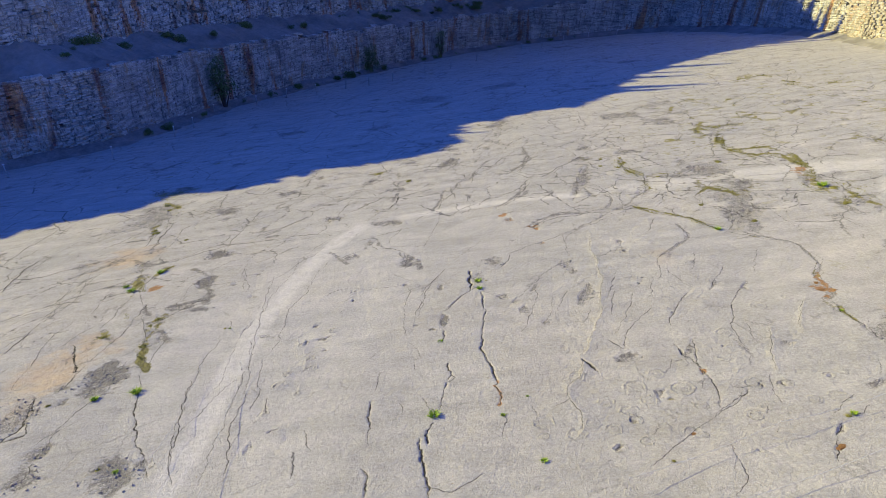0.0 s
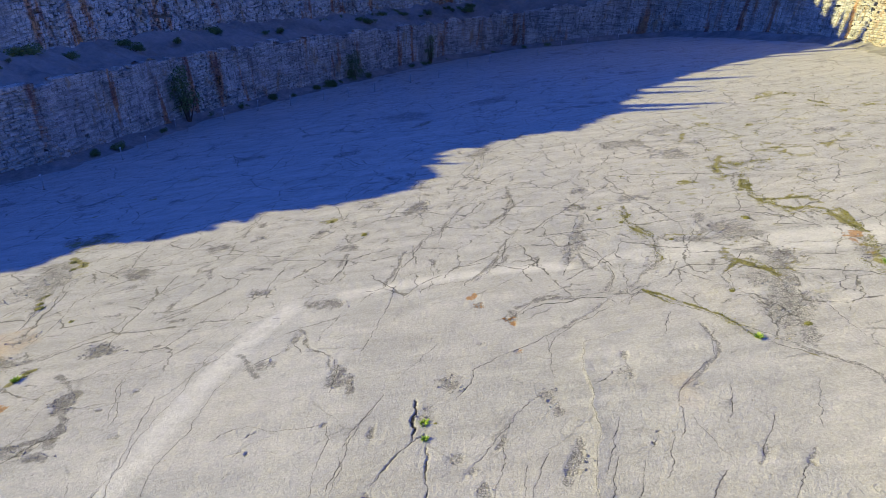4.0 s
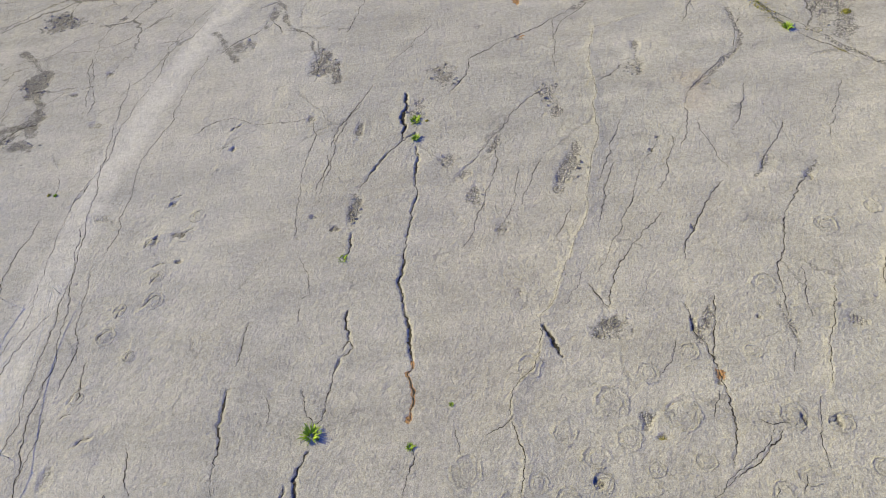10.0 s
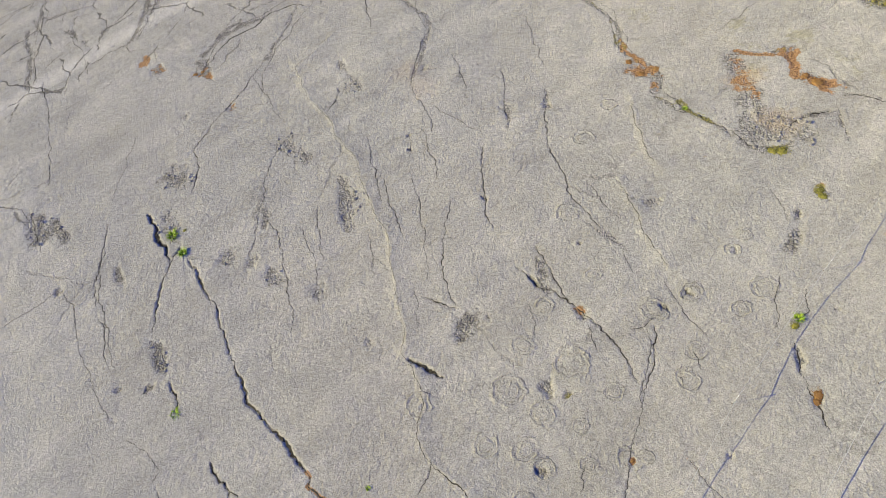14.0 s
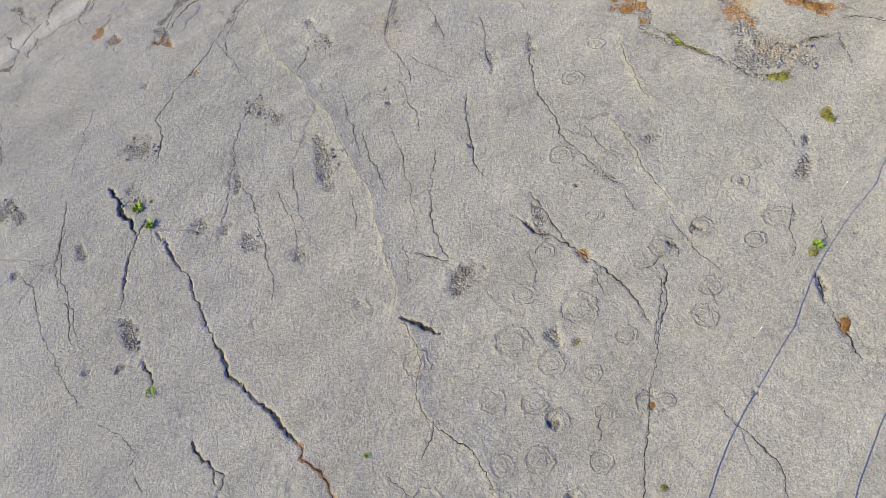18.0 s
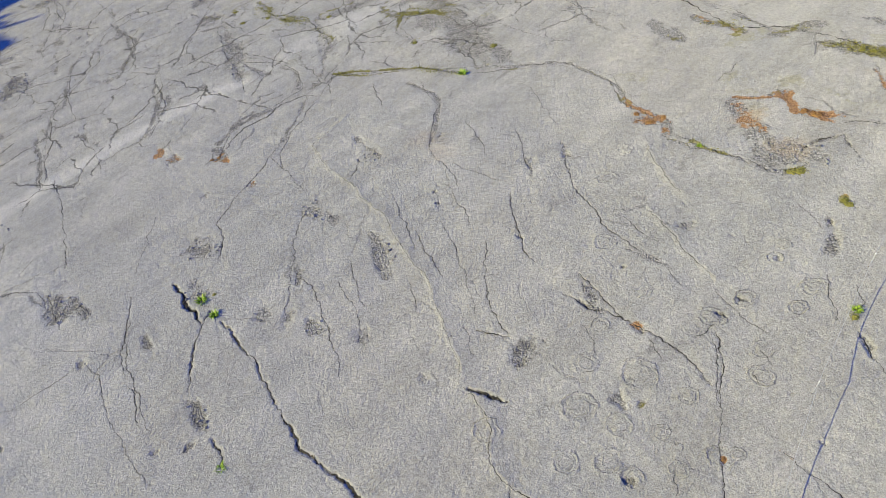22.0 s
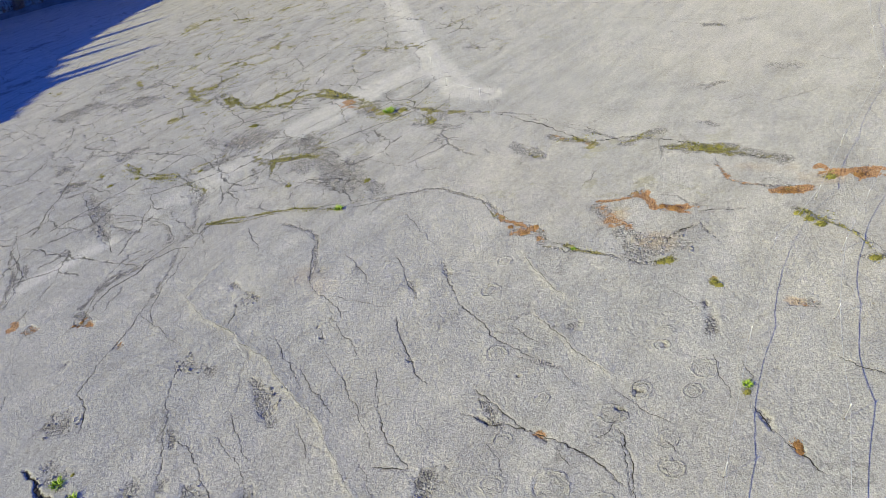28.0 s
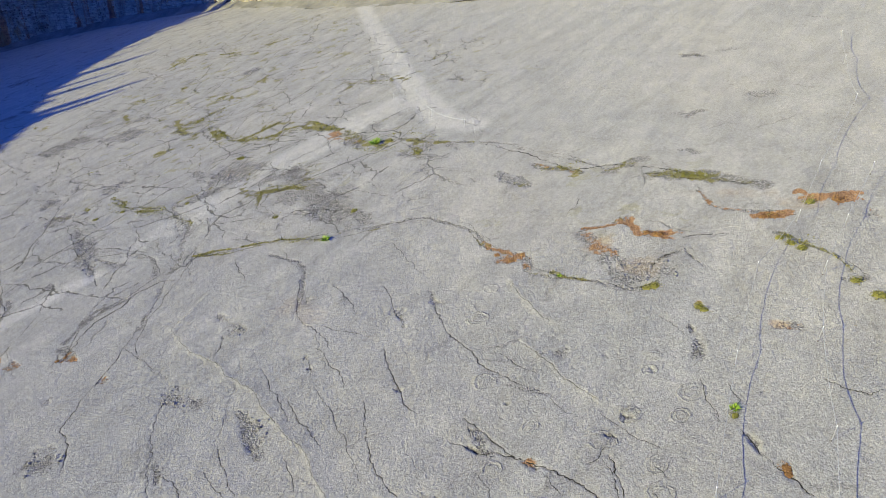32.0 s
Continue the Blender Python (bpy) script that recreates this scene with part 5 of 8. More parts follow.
zone(MOSSY, 35.3, 27.8, 20.4, 9.8, -95, .7)
zone(WILD, 21.1, -9.3, 3.7, 5.4, -82, .4)
zone(WILD, 16.4, 12.8, 7.3, 4.9, -70, .8)
zone(WILD, 3.4, 26.3, 7.5, 7.8, -65, .7)
zone(WILD, 16.4, -6.0, 3.1, 3.3, -63, .4)
zone(MOSSY, 18.0, -5.0, 4.6, 3.7, -65, .4)

# steps of the narrow trackway: dark crescents paint the prints' shade, with a raised edge
crack(0.085, 0.07, (-8.06, -3.59), (-7.96, -3.3), (-7.77, -3.13), lip=0.03)
crack(0.085, 0.07, (-7.08, -3.33), (-6.94, -3.1), (-6.69, -2.99), lip=0.03)
crack(0.085, 0.07, (-7.62, -5.72), (-7.46, -5.49), (-7.19, -5.38), lip=0.03)
crack(0.085, 0.07, (-8.25, -6.02), (-8.23, -5.78), (-8.11, -5.66), lip=0.03)
crack(0.085, 0.07, (-8.61, -6.69), (-8.46, -6.46), (-8.21, -6.35), lip=0.03)
crack(0.085, 0.07, (-7.7, -7.39), (-7.63, -7.19), (-7.46, -7.11), lip=0.03)
crack(0.085, 0.07, (-7.56, -4.96), (-7.45, -4.73), (-7.25, -4.61), lip=0.03)
crack(0.085, 0.07, (-7.62, -4.34), (-7.48, -4.23), (-7.24, -4.24), lip=0.03)
crack(0.085, 0.07, (-8.81, -8.47), (-8.76, -8.22), (-8.62, -8.09), lip=0.03)
crack(0.085, 0.07, (-8.91, -8.92), (-8.82, -8.8), (-8.62, -8.8), lip=0.03)
crack(0.085, 0.07, (-8.27, -9.63), (-8.15, -9.48), (-7.93, -9.45), lip=0.03)
crack(0.085, 0.07, (-6.81, -2.54), (-6.74, -2.32), (-6.56, -2.21), lip=0.03)
crack(0.085, 0.07, (-7.65, -1.65), (-7.56, -1.52), (-7.36, -1.5), lip=0.03)
crack(0.085, 0.07, (-6.6, -0.77), (-6.52, -0.57), (-6.33, -0.5), lip=0.03)
crack(0.085, 0.07, (-6.47, 0.33), (-6.38, 0.53), (-6.19, 0.62), lip=0.03)
crack(0.085, 0.07, (-6.25, 1.38), (-6.16, 1.56), (-5.96, 1.62), lip=0.03)
# ragged joints and prints, place by place
footprint(5.27, -9.06, 0.38, 0)
footprint(5.78, -10.12, 0.57, 1)
footprint(4.29, -9.69, 0.57, 2)
footprint(5.96, -11.23, 0.33, 3)
footprint(4.5, -10.59, 0.42, 4)
footprint(3.15, -10.34, 0.42, 5)
footprint(3.72, -10.94, 0.49, 6)
footprint(3.76, -11.49, 0.32, 7)
footprint(2.41, -11.39, 0.34, 8)
footprint(2.97, -11.8, 0.41, 9)
footprint(0.93, -11.03, 0.52, 10)
footprint(1.82, -11.84, 0.46, 11)
footprint(2.89, -12.75, 0.35, 12)
footprint(7.92, -11.7, 0.38, 13)
footprint(7.29, -12.02, 0.37, 14)
footprint(5.18, -12.46, 0.38, 15)
footprint(10.51, -10.48, 0.28, 16)
footprint(11.03, -10.36, 0.28, 17)
footprint(10.17, -11.62, 0.45, 18)
footprint(9.4, -11.65, 0.35, 19)
footprint(8.97, -10.65, 0.40, 20)
footprint(8.04, -10.38, 0.43, 21)
footprint(10.78, -5.19, 0.45, 22)
footprint(8.63, -6.86, 0.44, 23)
footprint(12.18, -4.75, 0.34, 24)
footprint(5.43, -12.65, 0.24, 25)
footprint(3.76, -12.59, 0.33, 26)
footprint(4.92, -11.32, 0.28, 27)
footprint(4.47, -12.05, 0.27, 28)
footprint(2.58, -8.62, 0.44, 29)
footprint(7.76, -8.74, 0.32, 40)
footprint(6.32, -8.59, 0.35, 41)
footprint(-6.7, -2.49, 0.36, 52)
footprint(-6.9, -3.25, 0.35, 53)
footprint(-7.9, -3.33, 0.32, 54)
footprint(-7.41, -4.74, 0.30, 55)
footprint(-7.32, -5.53, 0.39, 56)
footprint(-8.23, -5.8, 0.29, 57)
footprint(-8.38, -6.59, 0.41, 58)
footprint(-7.59, -7.28, 0.24, 59)
footprint(-8.62, -8.38, 0.27, 60)
footprint(0.78, -11.72, 0.28, 62)
crumbled(0.16, (13.13, 21.35), (12.89, 19.59), (12.38, 18.83), (12.32, 17.7), (12.68, 16.41), (13.03, 15.18), moss=0.9)
crumbled(0.22, (13.03, 15.18), (14.02, 15.01), (14.87, 14.6), (15.89, 14.42), (16.99, 14.31), (17.88, 13.89), (17.98, 12.98))
crumbled(0.2, (13.03, 15.18), (12.42, 13.6), (12.2, 12.42), (11.34, 11.42), (10.41, 10.09), (9.42, 9.21), (8.63, 8.63), (7.76, 7.85), (6.94, 7.13), (6.18, 6.45), moss=0.2)
crumbled(0.18, (10.39, 20.27), (9.59, 18.55), (9, 16.58), (9.09, 15.09), (9.44, 14.21), (9.51, 12.56), (9.51, 11.17), (8.86, 9.87))
crumbled(0.2, (8.71, 9.61), (8.06, 9.9), (7.19, 10.12), (6.41, 9.67), (5.72, 9.62), (5.01, 9.19), (4.49, 8.89), dirt=0.6)
crumbled(0.5, (16.57, 18.06), (16.47, 16.11), (17.16, 15.37), (18.25, 14.9), (18.04, 13.32))
crumbled(0.45, (18.11, 13.65), (17.63, 11.56), (16.65, 9.01), (16.15, 7.17), (15.27, 4.9), (14.54, 3.22))
crumbled(0.12, (15.23, 10.7), (15.62, 10.96), (15.89, 10.35), (16.51, 8.84), moss=0.9)
crumbled(0.14, (15.14, 10.58), (14.19, 9.57), (13.9, 7.85), moss=0.6)
crumbled(0.09, (10.33, 9.21), (10.86, 8.6), (11.43, 7.62), (12.06, 6.76), (12.6, 5.82), (12.92, 4.66), (13.32, 3.67), (13.98, 3.32), moss=1)
crumbled(0.1, (14.07, 3.08), (14.36, 2.37), (14.82, 1.85), (15.37, 1.1), (15.63, 0.43), (15.43, -0.31), (15.32, -1.22), (15.05, -2.22), (14.64, -2.78), moss=0.25)
crumbled(0.16, (14.54, -2.85), (14.24, -3.32), (14.18, -4.06), (14.01, -4.95), (13.44, -5.33), rust=0.7, moss=0.3)
crumbled(0.08, (13.29, -5.54), (13.25, -6.37), (13.39, -6.67), (13.42, -7.4), (13.38, -7.95), moss=0.4)
crumbled(0.2, (22.65, 24.76), (20.84, 20.81), (21.02, 18.56), (21.63, 16.99), (22.25, 17.18), (23.13, 16.54), (22.91, 12.98), moss=0.8)
crumbled(0.3, (22.65, 24.76), (22.01, 25.28), (21.02, 24.88), (21.26, 26.39), moss=0.7)
crumbled(0.2, (22.44, 25.92), (24.1, 26.11), (24.75, 25.57), moss=0.7)
crumbled(0.22, (22, 11.26), (21.6, 9.51), (21.57, 8.64), (22, 7.81), (22, 6.24), (21.85, 5.37), (22.07, 4.48), moss=0.8)
crumbled(0.14, (22.07, 4.48), (22.18, 3.2), (22.3, 1.68), (22.23, 0.43), moss=0.6)
crumbled(0.1, (21.86, 0.18), (21.67, -1.33), (21.17, -2.92), (20.82, -4.07), (20.42, -5.19))
crumbled(0.3, (20.41, -4.86), (20.82, -5.2), (21.38, -5.35), (21.44, -5.86), moss=0.4)
crumbled(0.35, (20.28, -6.51), (20.3, -7.1), (20.36, -8.02), (20.27, -8.77), moss=0.5, rust=0.3)
crumbled(0.3, (20.27, -8.77), (20.31, -9.45), (20.16, -10.16), (19.96, -10.67), moss=0.35)
crumbled(0.25, (20.56, -1.5), (20.22, -2.36), (20.36, -3.14), (20.05, -3.8), rust=0.5, moss=0.6)
crumbled(0.3, (20.55, 5.73), (20.35, 4.47), (20.67, 3.35), dirt=0.3)
crumbled(0.3, (19.37, -0.39), (19.07, -1.15), (18.85, -2.08), dirt=0.3, moss=0.2)
crumbled(0.09, (16.16, -5.81), (16.44, -6.46), (16.9, -6.8), moss=0.4, rust=0.4)
crumbled(0.2, (17, -6.84), (16.78, -7.25), (16.37, -7.64), (16.16, -7.92), (16.3, -8.38), (16.25, -8.91), rust=0.8, moss=0.4)
crumbled(0.08, (16.28, -9.07), (16.68, -9.55), (16.87, -10.1), (16.81, -10.73), moss=0.5)
crumbled(0.4, (15.81, -6.12), (15.61, -6.53), (15.27, -7.1), (15.08, -7.48), rust=0.45, dirt=0.2)
crumbled(0.18, (14.06, -8.95), (14.64, -8.83), (15.09, -8.95), (15.51, -9.25), moss=0.7)
crumbled(0.08, (15.51, -9.25), (15.77, -9.45), (15.43, -9.76), (15.02, -10.24))
crumbled(0.12, (19.36, -8.61), (18.44, -9.32), (18.28, -9.87), (18.26, -10.51), (18.31, -11.21), rust=0.5, moss=0.4)
crumbled(0.14, (2.66, 30.69), (3.4, 31.77), (4.63, 34.01), (5.69, 36.04), (6.06, 39.17))
crumbled(0.16, (7.9, 32.21), (6.71, 28.34), (6.73, 26.17), (6.48, 23.88), (5.43, 22.16), (4.6, 21.01), (4.16, 20.57), moss=0.3, dirt=0.5)
crumbled(0.12, (8.6, 26.44), (7.46, 26.27), (5.81, 26.56), (3.93, 25.77), (3.15, 25.16), (2.15, 22.96), (1.44, 20.6), (0.45, 19.77), (-0.2, 17.94), dirt=0.5)
crumbled(0.1, (5.26, 18.05), (4.91, 16.24), (3.74, 14.14), (2.74, 12.72), dirt=0.6)
crumbled(0.2, (11.5, 28), (11.68, 26.54), (12.23, 26.45), moss=0.6)
crumbled(0.12, (12.53, 26.66), (13.17, 26.3), (13.47, 24.38), (14.45, 23.12))
crumbled(0.15, (11.94, 45.28), (12.77, 43.36), (13.77, 42.73), moss=0.4)
crumbled(0.3, (18.93, 38.74), (20.41, 37.49), (23.03, 37.34), (25.1, 37.02))
crumbled(0.3, (18.55, 29.13), (21.23, 29.56), (23.51, 29.93))
crumbled(0.25, (26.03, 41.21), (26.64, 39.66), (27.31, 38.77), moss=0.7)
crumbled(0.12, (33.22, -2.94), (33.67, -3.41), (33.37, -4.04), dirt=0.3)
crumbled(0.3, (25.84, -5.96), (26.29, -6.1), (26.49, -6.45), dirt=0.2, rust=0.15)
crumbled(0.2, (22.43, -6.76), (22.48, -7.24), (22.2, -7.64), dirt=0.2)
crumbled(0.07, (30.74, 11.92), (28.94, 9.8), (26.61, 6.95), (25.27, 5.19), (24.39, 3.84))
crumbled(0.45, (14.9, -7.38), (14.48, -8.11), (14.23, -8.74), (14.72, -8.87), dirt=0.3)
crumbled(0.12, (13.55, -6.15), (13.39, -6.82), (13.44, -7.53), (13.34, -8.28), (13.42, -8.91), (13.69, -9.29), (14.11, -9.28), moss=0.7)
crumbled(0.25, (13.35, -10.65), (13.49, -10.67), moss=0.6, rust=0.5)
crumbled(0.14, (12.4, -10.76), (12.03, -11.03), (11.56, -11.26), (11.38, -11.35), dirt=0.4)
crumbled(0.3, (19.82, -11.54), (19.5, -12.08), (19.74, -12.49), (20.04, -12.88), (20.1, -13.16), rust=1)
crumbled(0.25, (18.03, -10.8), (18.12, -11.17), (18.43, -11.71), rust=0.8, moss=0.4)
crumbled(0.09, (17.23, -11.56), (17.05, -12.04), (16.72, -12.68), moss=0.6)
crumbled(0.08, (16.72, -12.68), (16.38, -13.29), (16.07, -13.61), (15.64, -13.93), moss=0.5)
crumbled(0.2, (15.39, -13.73), (15.42, -13.97), (15.59, -14.16), moss=0.7)
crumbled(0.2, (13.15, -12.73), (13.15, -12.92), (13.17, -13.09), dirt=0.15, rust=0.25)
crumbled(0.04, (13.15, -13.1), (13.11, -13.35), (13.07, -13.47))
crumbled(0.2, (4.43, 2.03), (4.53, 1.23), (4.62, 0.47), dirt=0.35)
crumbled(0.16, (4.93, -1.04), (4.69, -1.74), (4.27, -2.64), (4.18, -2.88), dirt=0.35)
crumbled(0.12, (2.62, -0.48), (2.27, -0.98), dirt=0.35)
crumbled(0.1, (11.49, -2.8), (11.06, -3.37), (10.79, -3.46), dirt=0.3)
crumbled(0.1, (10.34, -2.2), (9.98, -2.86), (9.68, -3.23), dirt=0.2)
crumbled(0.14, (7.74, 3.66), (7.66, 2.56), (7.57, 1.97), dirt=0.2)
crumbled(0.1, (11.51, 5.35), (11.43, 3.54), (11.07, 2.82), (9.7, 1.47), (8.94, 0.83), dirt=0.3)
crumbled(0.14, (4.19, 8.63), (4.13, 7.57), rust=0.9)
crumbled(0.2, (4.86, 9.12), (5.61, 9.49), (6.4, 9.38), (7.25, 9.14), dirt=0.5)
crumbled(0.14, (7.28, -7.15), (7.03, -7.66), (6.67, -8.07), (6.65, -8.39), dirt=0.4)
crumbled(0.1, (8.79, -7.5), (8.84, -8.12), (8.81, -8.77), dirt=0.3)
crumbled(0.16, (8.8, 12.04), (8.7, 14.99), (9.03, 16.97), (10, 18.92), (10.96, 20.06), dirt=0.4)
crumbled(0.2, (16.63, 18.32), (15.97, 17.12), (16.01, 15.73), (14.99, 14.4), dirt=0.4)
crumbled(0.35, (16.74, 16.36), (17.6, 15.58), (18.19, 14.92), (17.9, 13.76), dirt=0.35)
crumbled(0.3, (17, 13.69), (17.55, 11.96), (17.07, 10.05), (16.65, 8.33), (16.65, 7.48), dirt=0.35, moss=0.25)
crumbled(0.14, (15.54, 11.22), (16.01, 10.53), (16.5, 9.47), moss=0.9)
crumbled(0.18, (13.31, 15.42), (12.79, 13.59), (11.96, 11.7), moss=0.5)
crumbled(0.14, (20.83, 20.95), (21.5, 18.95), (23.35, 18.71), (23.85, 18.72), moss=0.7)
crumbled(0.14, (21.57, 17.86), (21.83, 16.06), (21.78, 14.44), moss=0.6)
crumbled(0.16, (23.88, 16.4), (23.42, 14.69), (23, 12.72), (22.98, 11.93), moss=0.8)
crumbled(0.5, (21.88, 12.72), (21.75, 11.24), (21.59, 9.89), rust=0.5, moss=0.4)
crumbled(0.35, (22.32, 25.57), (21.8, 23.69), (21.18, 22.02), moss=0.8)
crumbled(0.4, (21.3, 27.61), (22.3, 26.33), (24.15, 27.75), (25.74, 27.74), moss=0.5)
crumbled(0.35, (35.25, 50.5), (37.99, 51.32), (39.78, 51.39), moss=0.9, dirt=0.2)
crumbled(0.35, (19.26, 48.87), (20.73, 49.09), moss=0.9, dirt=0.2)
crumbled(0.35, (26.64, 42.29), (27.18, 40.04), moss=0.9, dirt=0.2)
crumbled(0.35, (27.69, 33.18), (27.95, 32), moss=0.9, dirt=0.2)
crumbled(0.35, (27.57, 30.85), (28.06, 30.57), moss=0.9, dirt=0.2)
crumbled(0.35, (36.49, 58.96), (37.47, 59), moss=0.9, dirt=0.2)
crumbled(0.35, (38.52, 44.2), (39.27, 41.97), moss=0.9, dirt=0.2)
crumbled(0.35, (38.96, 40.65), (39.47, 40.26), moss=0.9, dirt=0.2)
crumbled(0.35, (32.31, 37.63), (33, 37.16), moss=0.9, dirt=0.2)
crumbled(0.35, (41.65, 41.69), (42.58, 40.94), moss=0.9, dirt=0.2)
crumbled(0.35, (39.54, 46.89), (39.57, 45.07), moss=0.9, dirt=0.2)
crumbled(0.35, (46.46, 49.48), (47.68, 49.17), moss=0.9, dirt=0.2)
crumbled(0.35, (18.27, 24.94), (18.96, 24.34), moss=0.9, dirt=0.2)
crumbled(0.35, (29.61, 38.93), (31.34, 40.42), moss=0.9, dirt=0.2)
crumbled(0.16, (11.31, 32.68), (11.19, 36.45), (11.5, 40.51), dirt=0.5)
crumbled(0.16, (14.04, 34.91), (14.3, 37.81), (15.89, 40.24), dirt=0.5)
crumbled(0.16, (13.04, 29.34), (14.27, 30.83), (15.53, 32.26), dirt=0.5)
crumbled(0.16, (18.1, 37.79), (21.76, 41.51), (24.59, 42.3), dirt=0.5)
crumbled(0.16, (18.25, 32.64), (21.32, 33.83), (24.17, 34.22), dirt=0.5)
crumbled(0.16, (10.15, 41.29), (9.73, 45.18), dirt=0.5)
crumbled(0.16, (9.53, 21.16), (10.65, 20.18), (12.28, 21.14), dirt=0.5)
crumbled(0.16, (5.79, 33.7), (4.71, 31.75), (3.51, 30.01), dirt=0.5)
crumbled(0.16, (5.99, 44.9), (6.73, 42.1), dirt=0.5)
crumbled(0.16, (3.21, 28.71), (2.21, 25.25), dirt=0.5)
crumbled(0.16, (6.99, 28.44), (6.03, 23.12), (4.75, 21.44), dirt=0.5)
crumbled(0.16, (8.67, 23.78), (10.26, 24.33), dirt=0.5)
crumbled(0.16, (13.86, 24.03), (15.08, 22.26), dirt=0.5)
crumbled(0.16, (5.27, 17.87), (3.89, 14.32), (2.58, 12.64), dirt=0.5)
crumbled(0.25, (-15.79, 7.67), (-14.83, 6.59), (-13.94, 4.15), (-13.7, 2.47), dirt=0.5)
crumbled(0.25, (-15.58, 2.39), (-14.76, 2.77), (-13.96, 2.85), dirt=0.5)
crumbled(0.25, (-14.3, -4.1), (-15.13, -2.64), (-15.5, -1.16), (-15.39, -0.18), (-15.31, 0.59), moss=0.9, dirt=0.5)
crumbled(0.25, (-18.67, 5.22), (-18.5, 6.23), (-18.84, 7.85), moss=0.9, dirt=0.5)
crumbled(0.25, (-16.03, 0.79), (-15.37, 1.45), moss=0.9, dirt=0.5)
crumbled(0.25, (-17.97, 0.23), (-17.01, -0.78), moss=0.9, dirt=0.5)
crumbled(0.25, (-17.95, 7.57), (-17.55, 8.65), moss=0.9, dirt=0.5)
crumbled(0.25, (-23.19, 25.01), (-21.54, 22.8), moss=0.9, dirt=0.5)
crumbled(0.25, (-21.64, 15.83), (-21.54, 18.12), moss=0.9, dirt=0.5)
crumbled(0.22, (-17.9, -1.98), (-18.14, -0.49), (-18.11, 0.53), dirt=0.55)
crumbled(0.22, (-17.23, 3.79), (-16.26, 1.69), dirt=0.55)
crumbled(0.22, (-15.25, -0.22), (-14.29, -1.46), dirt=0.55)
crumbled(0.22, (-20.58, 10.95), (-18.65, 9.43), (-17.51, 9.92), dirt=0.55)
crumbled(0.22, (-21.17, 15.11), (-21.74, 17.59), (-21.89, 20.16), (-24.12, 23.88), dirt=0.55)
crumbled(0.22, (-27, 12.17), (-26.62, 13.44), dirt=0.55)
crumbled(0.22, (-25.19, 13.44), (-23.14, 11.35), dirt=0.55)
crumbled(0.6, (-16.66, -3.56), (-16.16, -3.68), (-15.51, -3.62), dirt=0.7)
crumbled(0.16, (-15.6, 10.17), (-15.09, 10.73), dirt=0.5)
crumbled(0.16, (-18.34, 21.45), (-16.48, 19.97), dirt=0.5)
crumbled(0.16, (-13.69, 24.79), (-12.09, 23.23), dirt=0.5)
crumbled(0.16, (-8.85, 14.95), (-7.75, 15.1), dirt=0.5)
crumbled(0.16, (-12.79, 12.57), (-11.87, 13.29), dirt=0.5)
crumbled(0.16, (-7.92, 7.55), (-6.77, 5.54), dirt=0.5)
crumbled(0.16, (-5.52, 9.41), (-4.77, 7.32), (-3.81, 6.56), (-3.47, 4.46), dirt=0.5)
crumbled(0.16, (-2.89, 4.27), (-2.75, 3.49), dirt=0.5)
crumbled(0.16, (-6.09, 25.49), (-5.71, 27.18), dirt=0.5)
crumbled(0.16, (-7.97, 21.35), (-6.28, 21.35), (-5.49, 22.59), dirt=0.5)
crumbled(0.16, (-4.45, 16.9), (-4.1, 18.85), dirt=0.5)
crumbled(0.16, (-1.81, 13.28), (-1.19, 15.5), (-0.71, 18.03), dirt=0.5)


def plate_edges(size, turn, stretch, seed):
    """Distance in metres from the borders of irregular plates, longest along turn."""
    c, q = math.cos(radians(turn)), math.sin(radians(turn))
    warp = [soft_noise(XX / (size * 0.8), YY / (size * 0.8), seed + k, 5, 0.6) for k in (1, 2)]
    u, v = (XX * c + YY * q) / (size * stretch) + 0.30 * warp[0], (YY * c - XX * q) / size + 0.30 * warp[1]
    seeds = np.random.RandomState(seed).rand(64, 64, 2).astype(np.float32)
    iu, iv = np.floor(u).astype(int), np.floor(v).astype(int)
    first, second = np.full_like(u, 9.0), np.full_like(u, 9.0)
    for du in (-1, 0, 1):
        for dv in (-1, 0, 1):
            p = seeds[(iu + du) % 64, (iv + dv) % 64]
            d = np.hypot(iu + du + p[..., 0] - u, iv + dv + p[..., 1] - v)
            second = np.minimum(second, np.maximum(first, d))
            first = np.minimum(first, d)
    return 0.5 * size * (second - first)


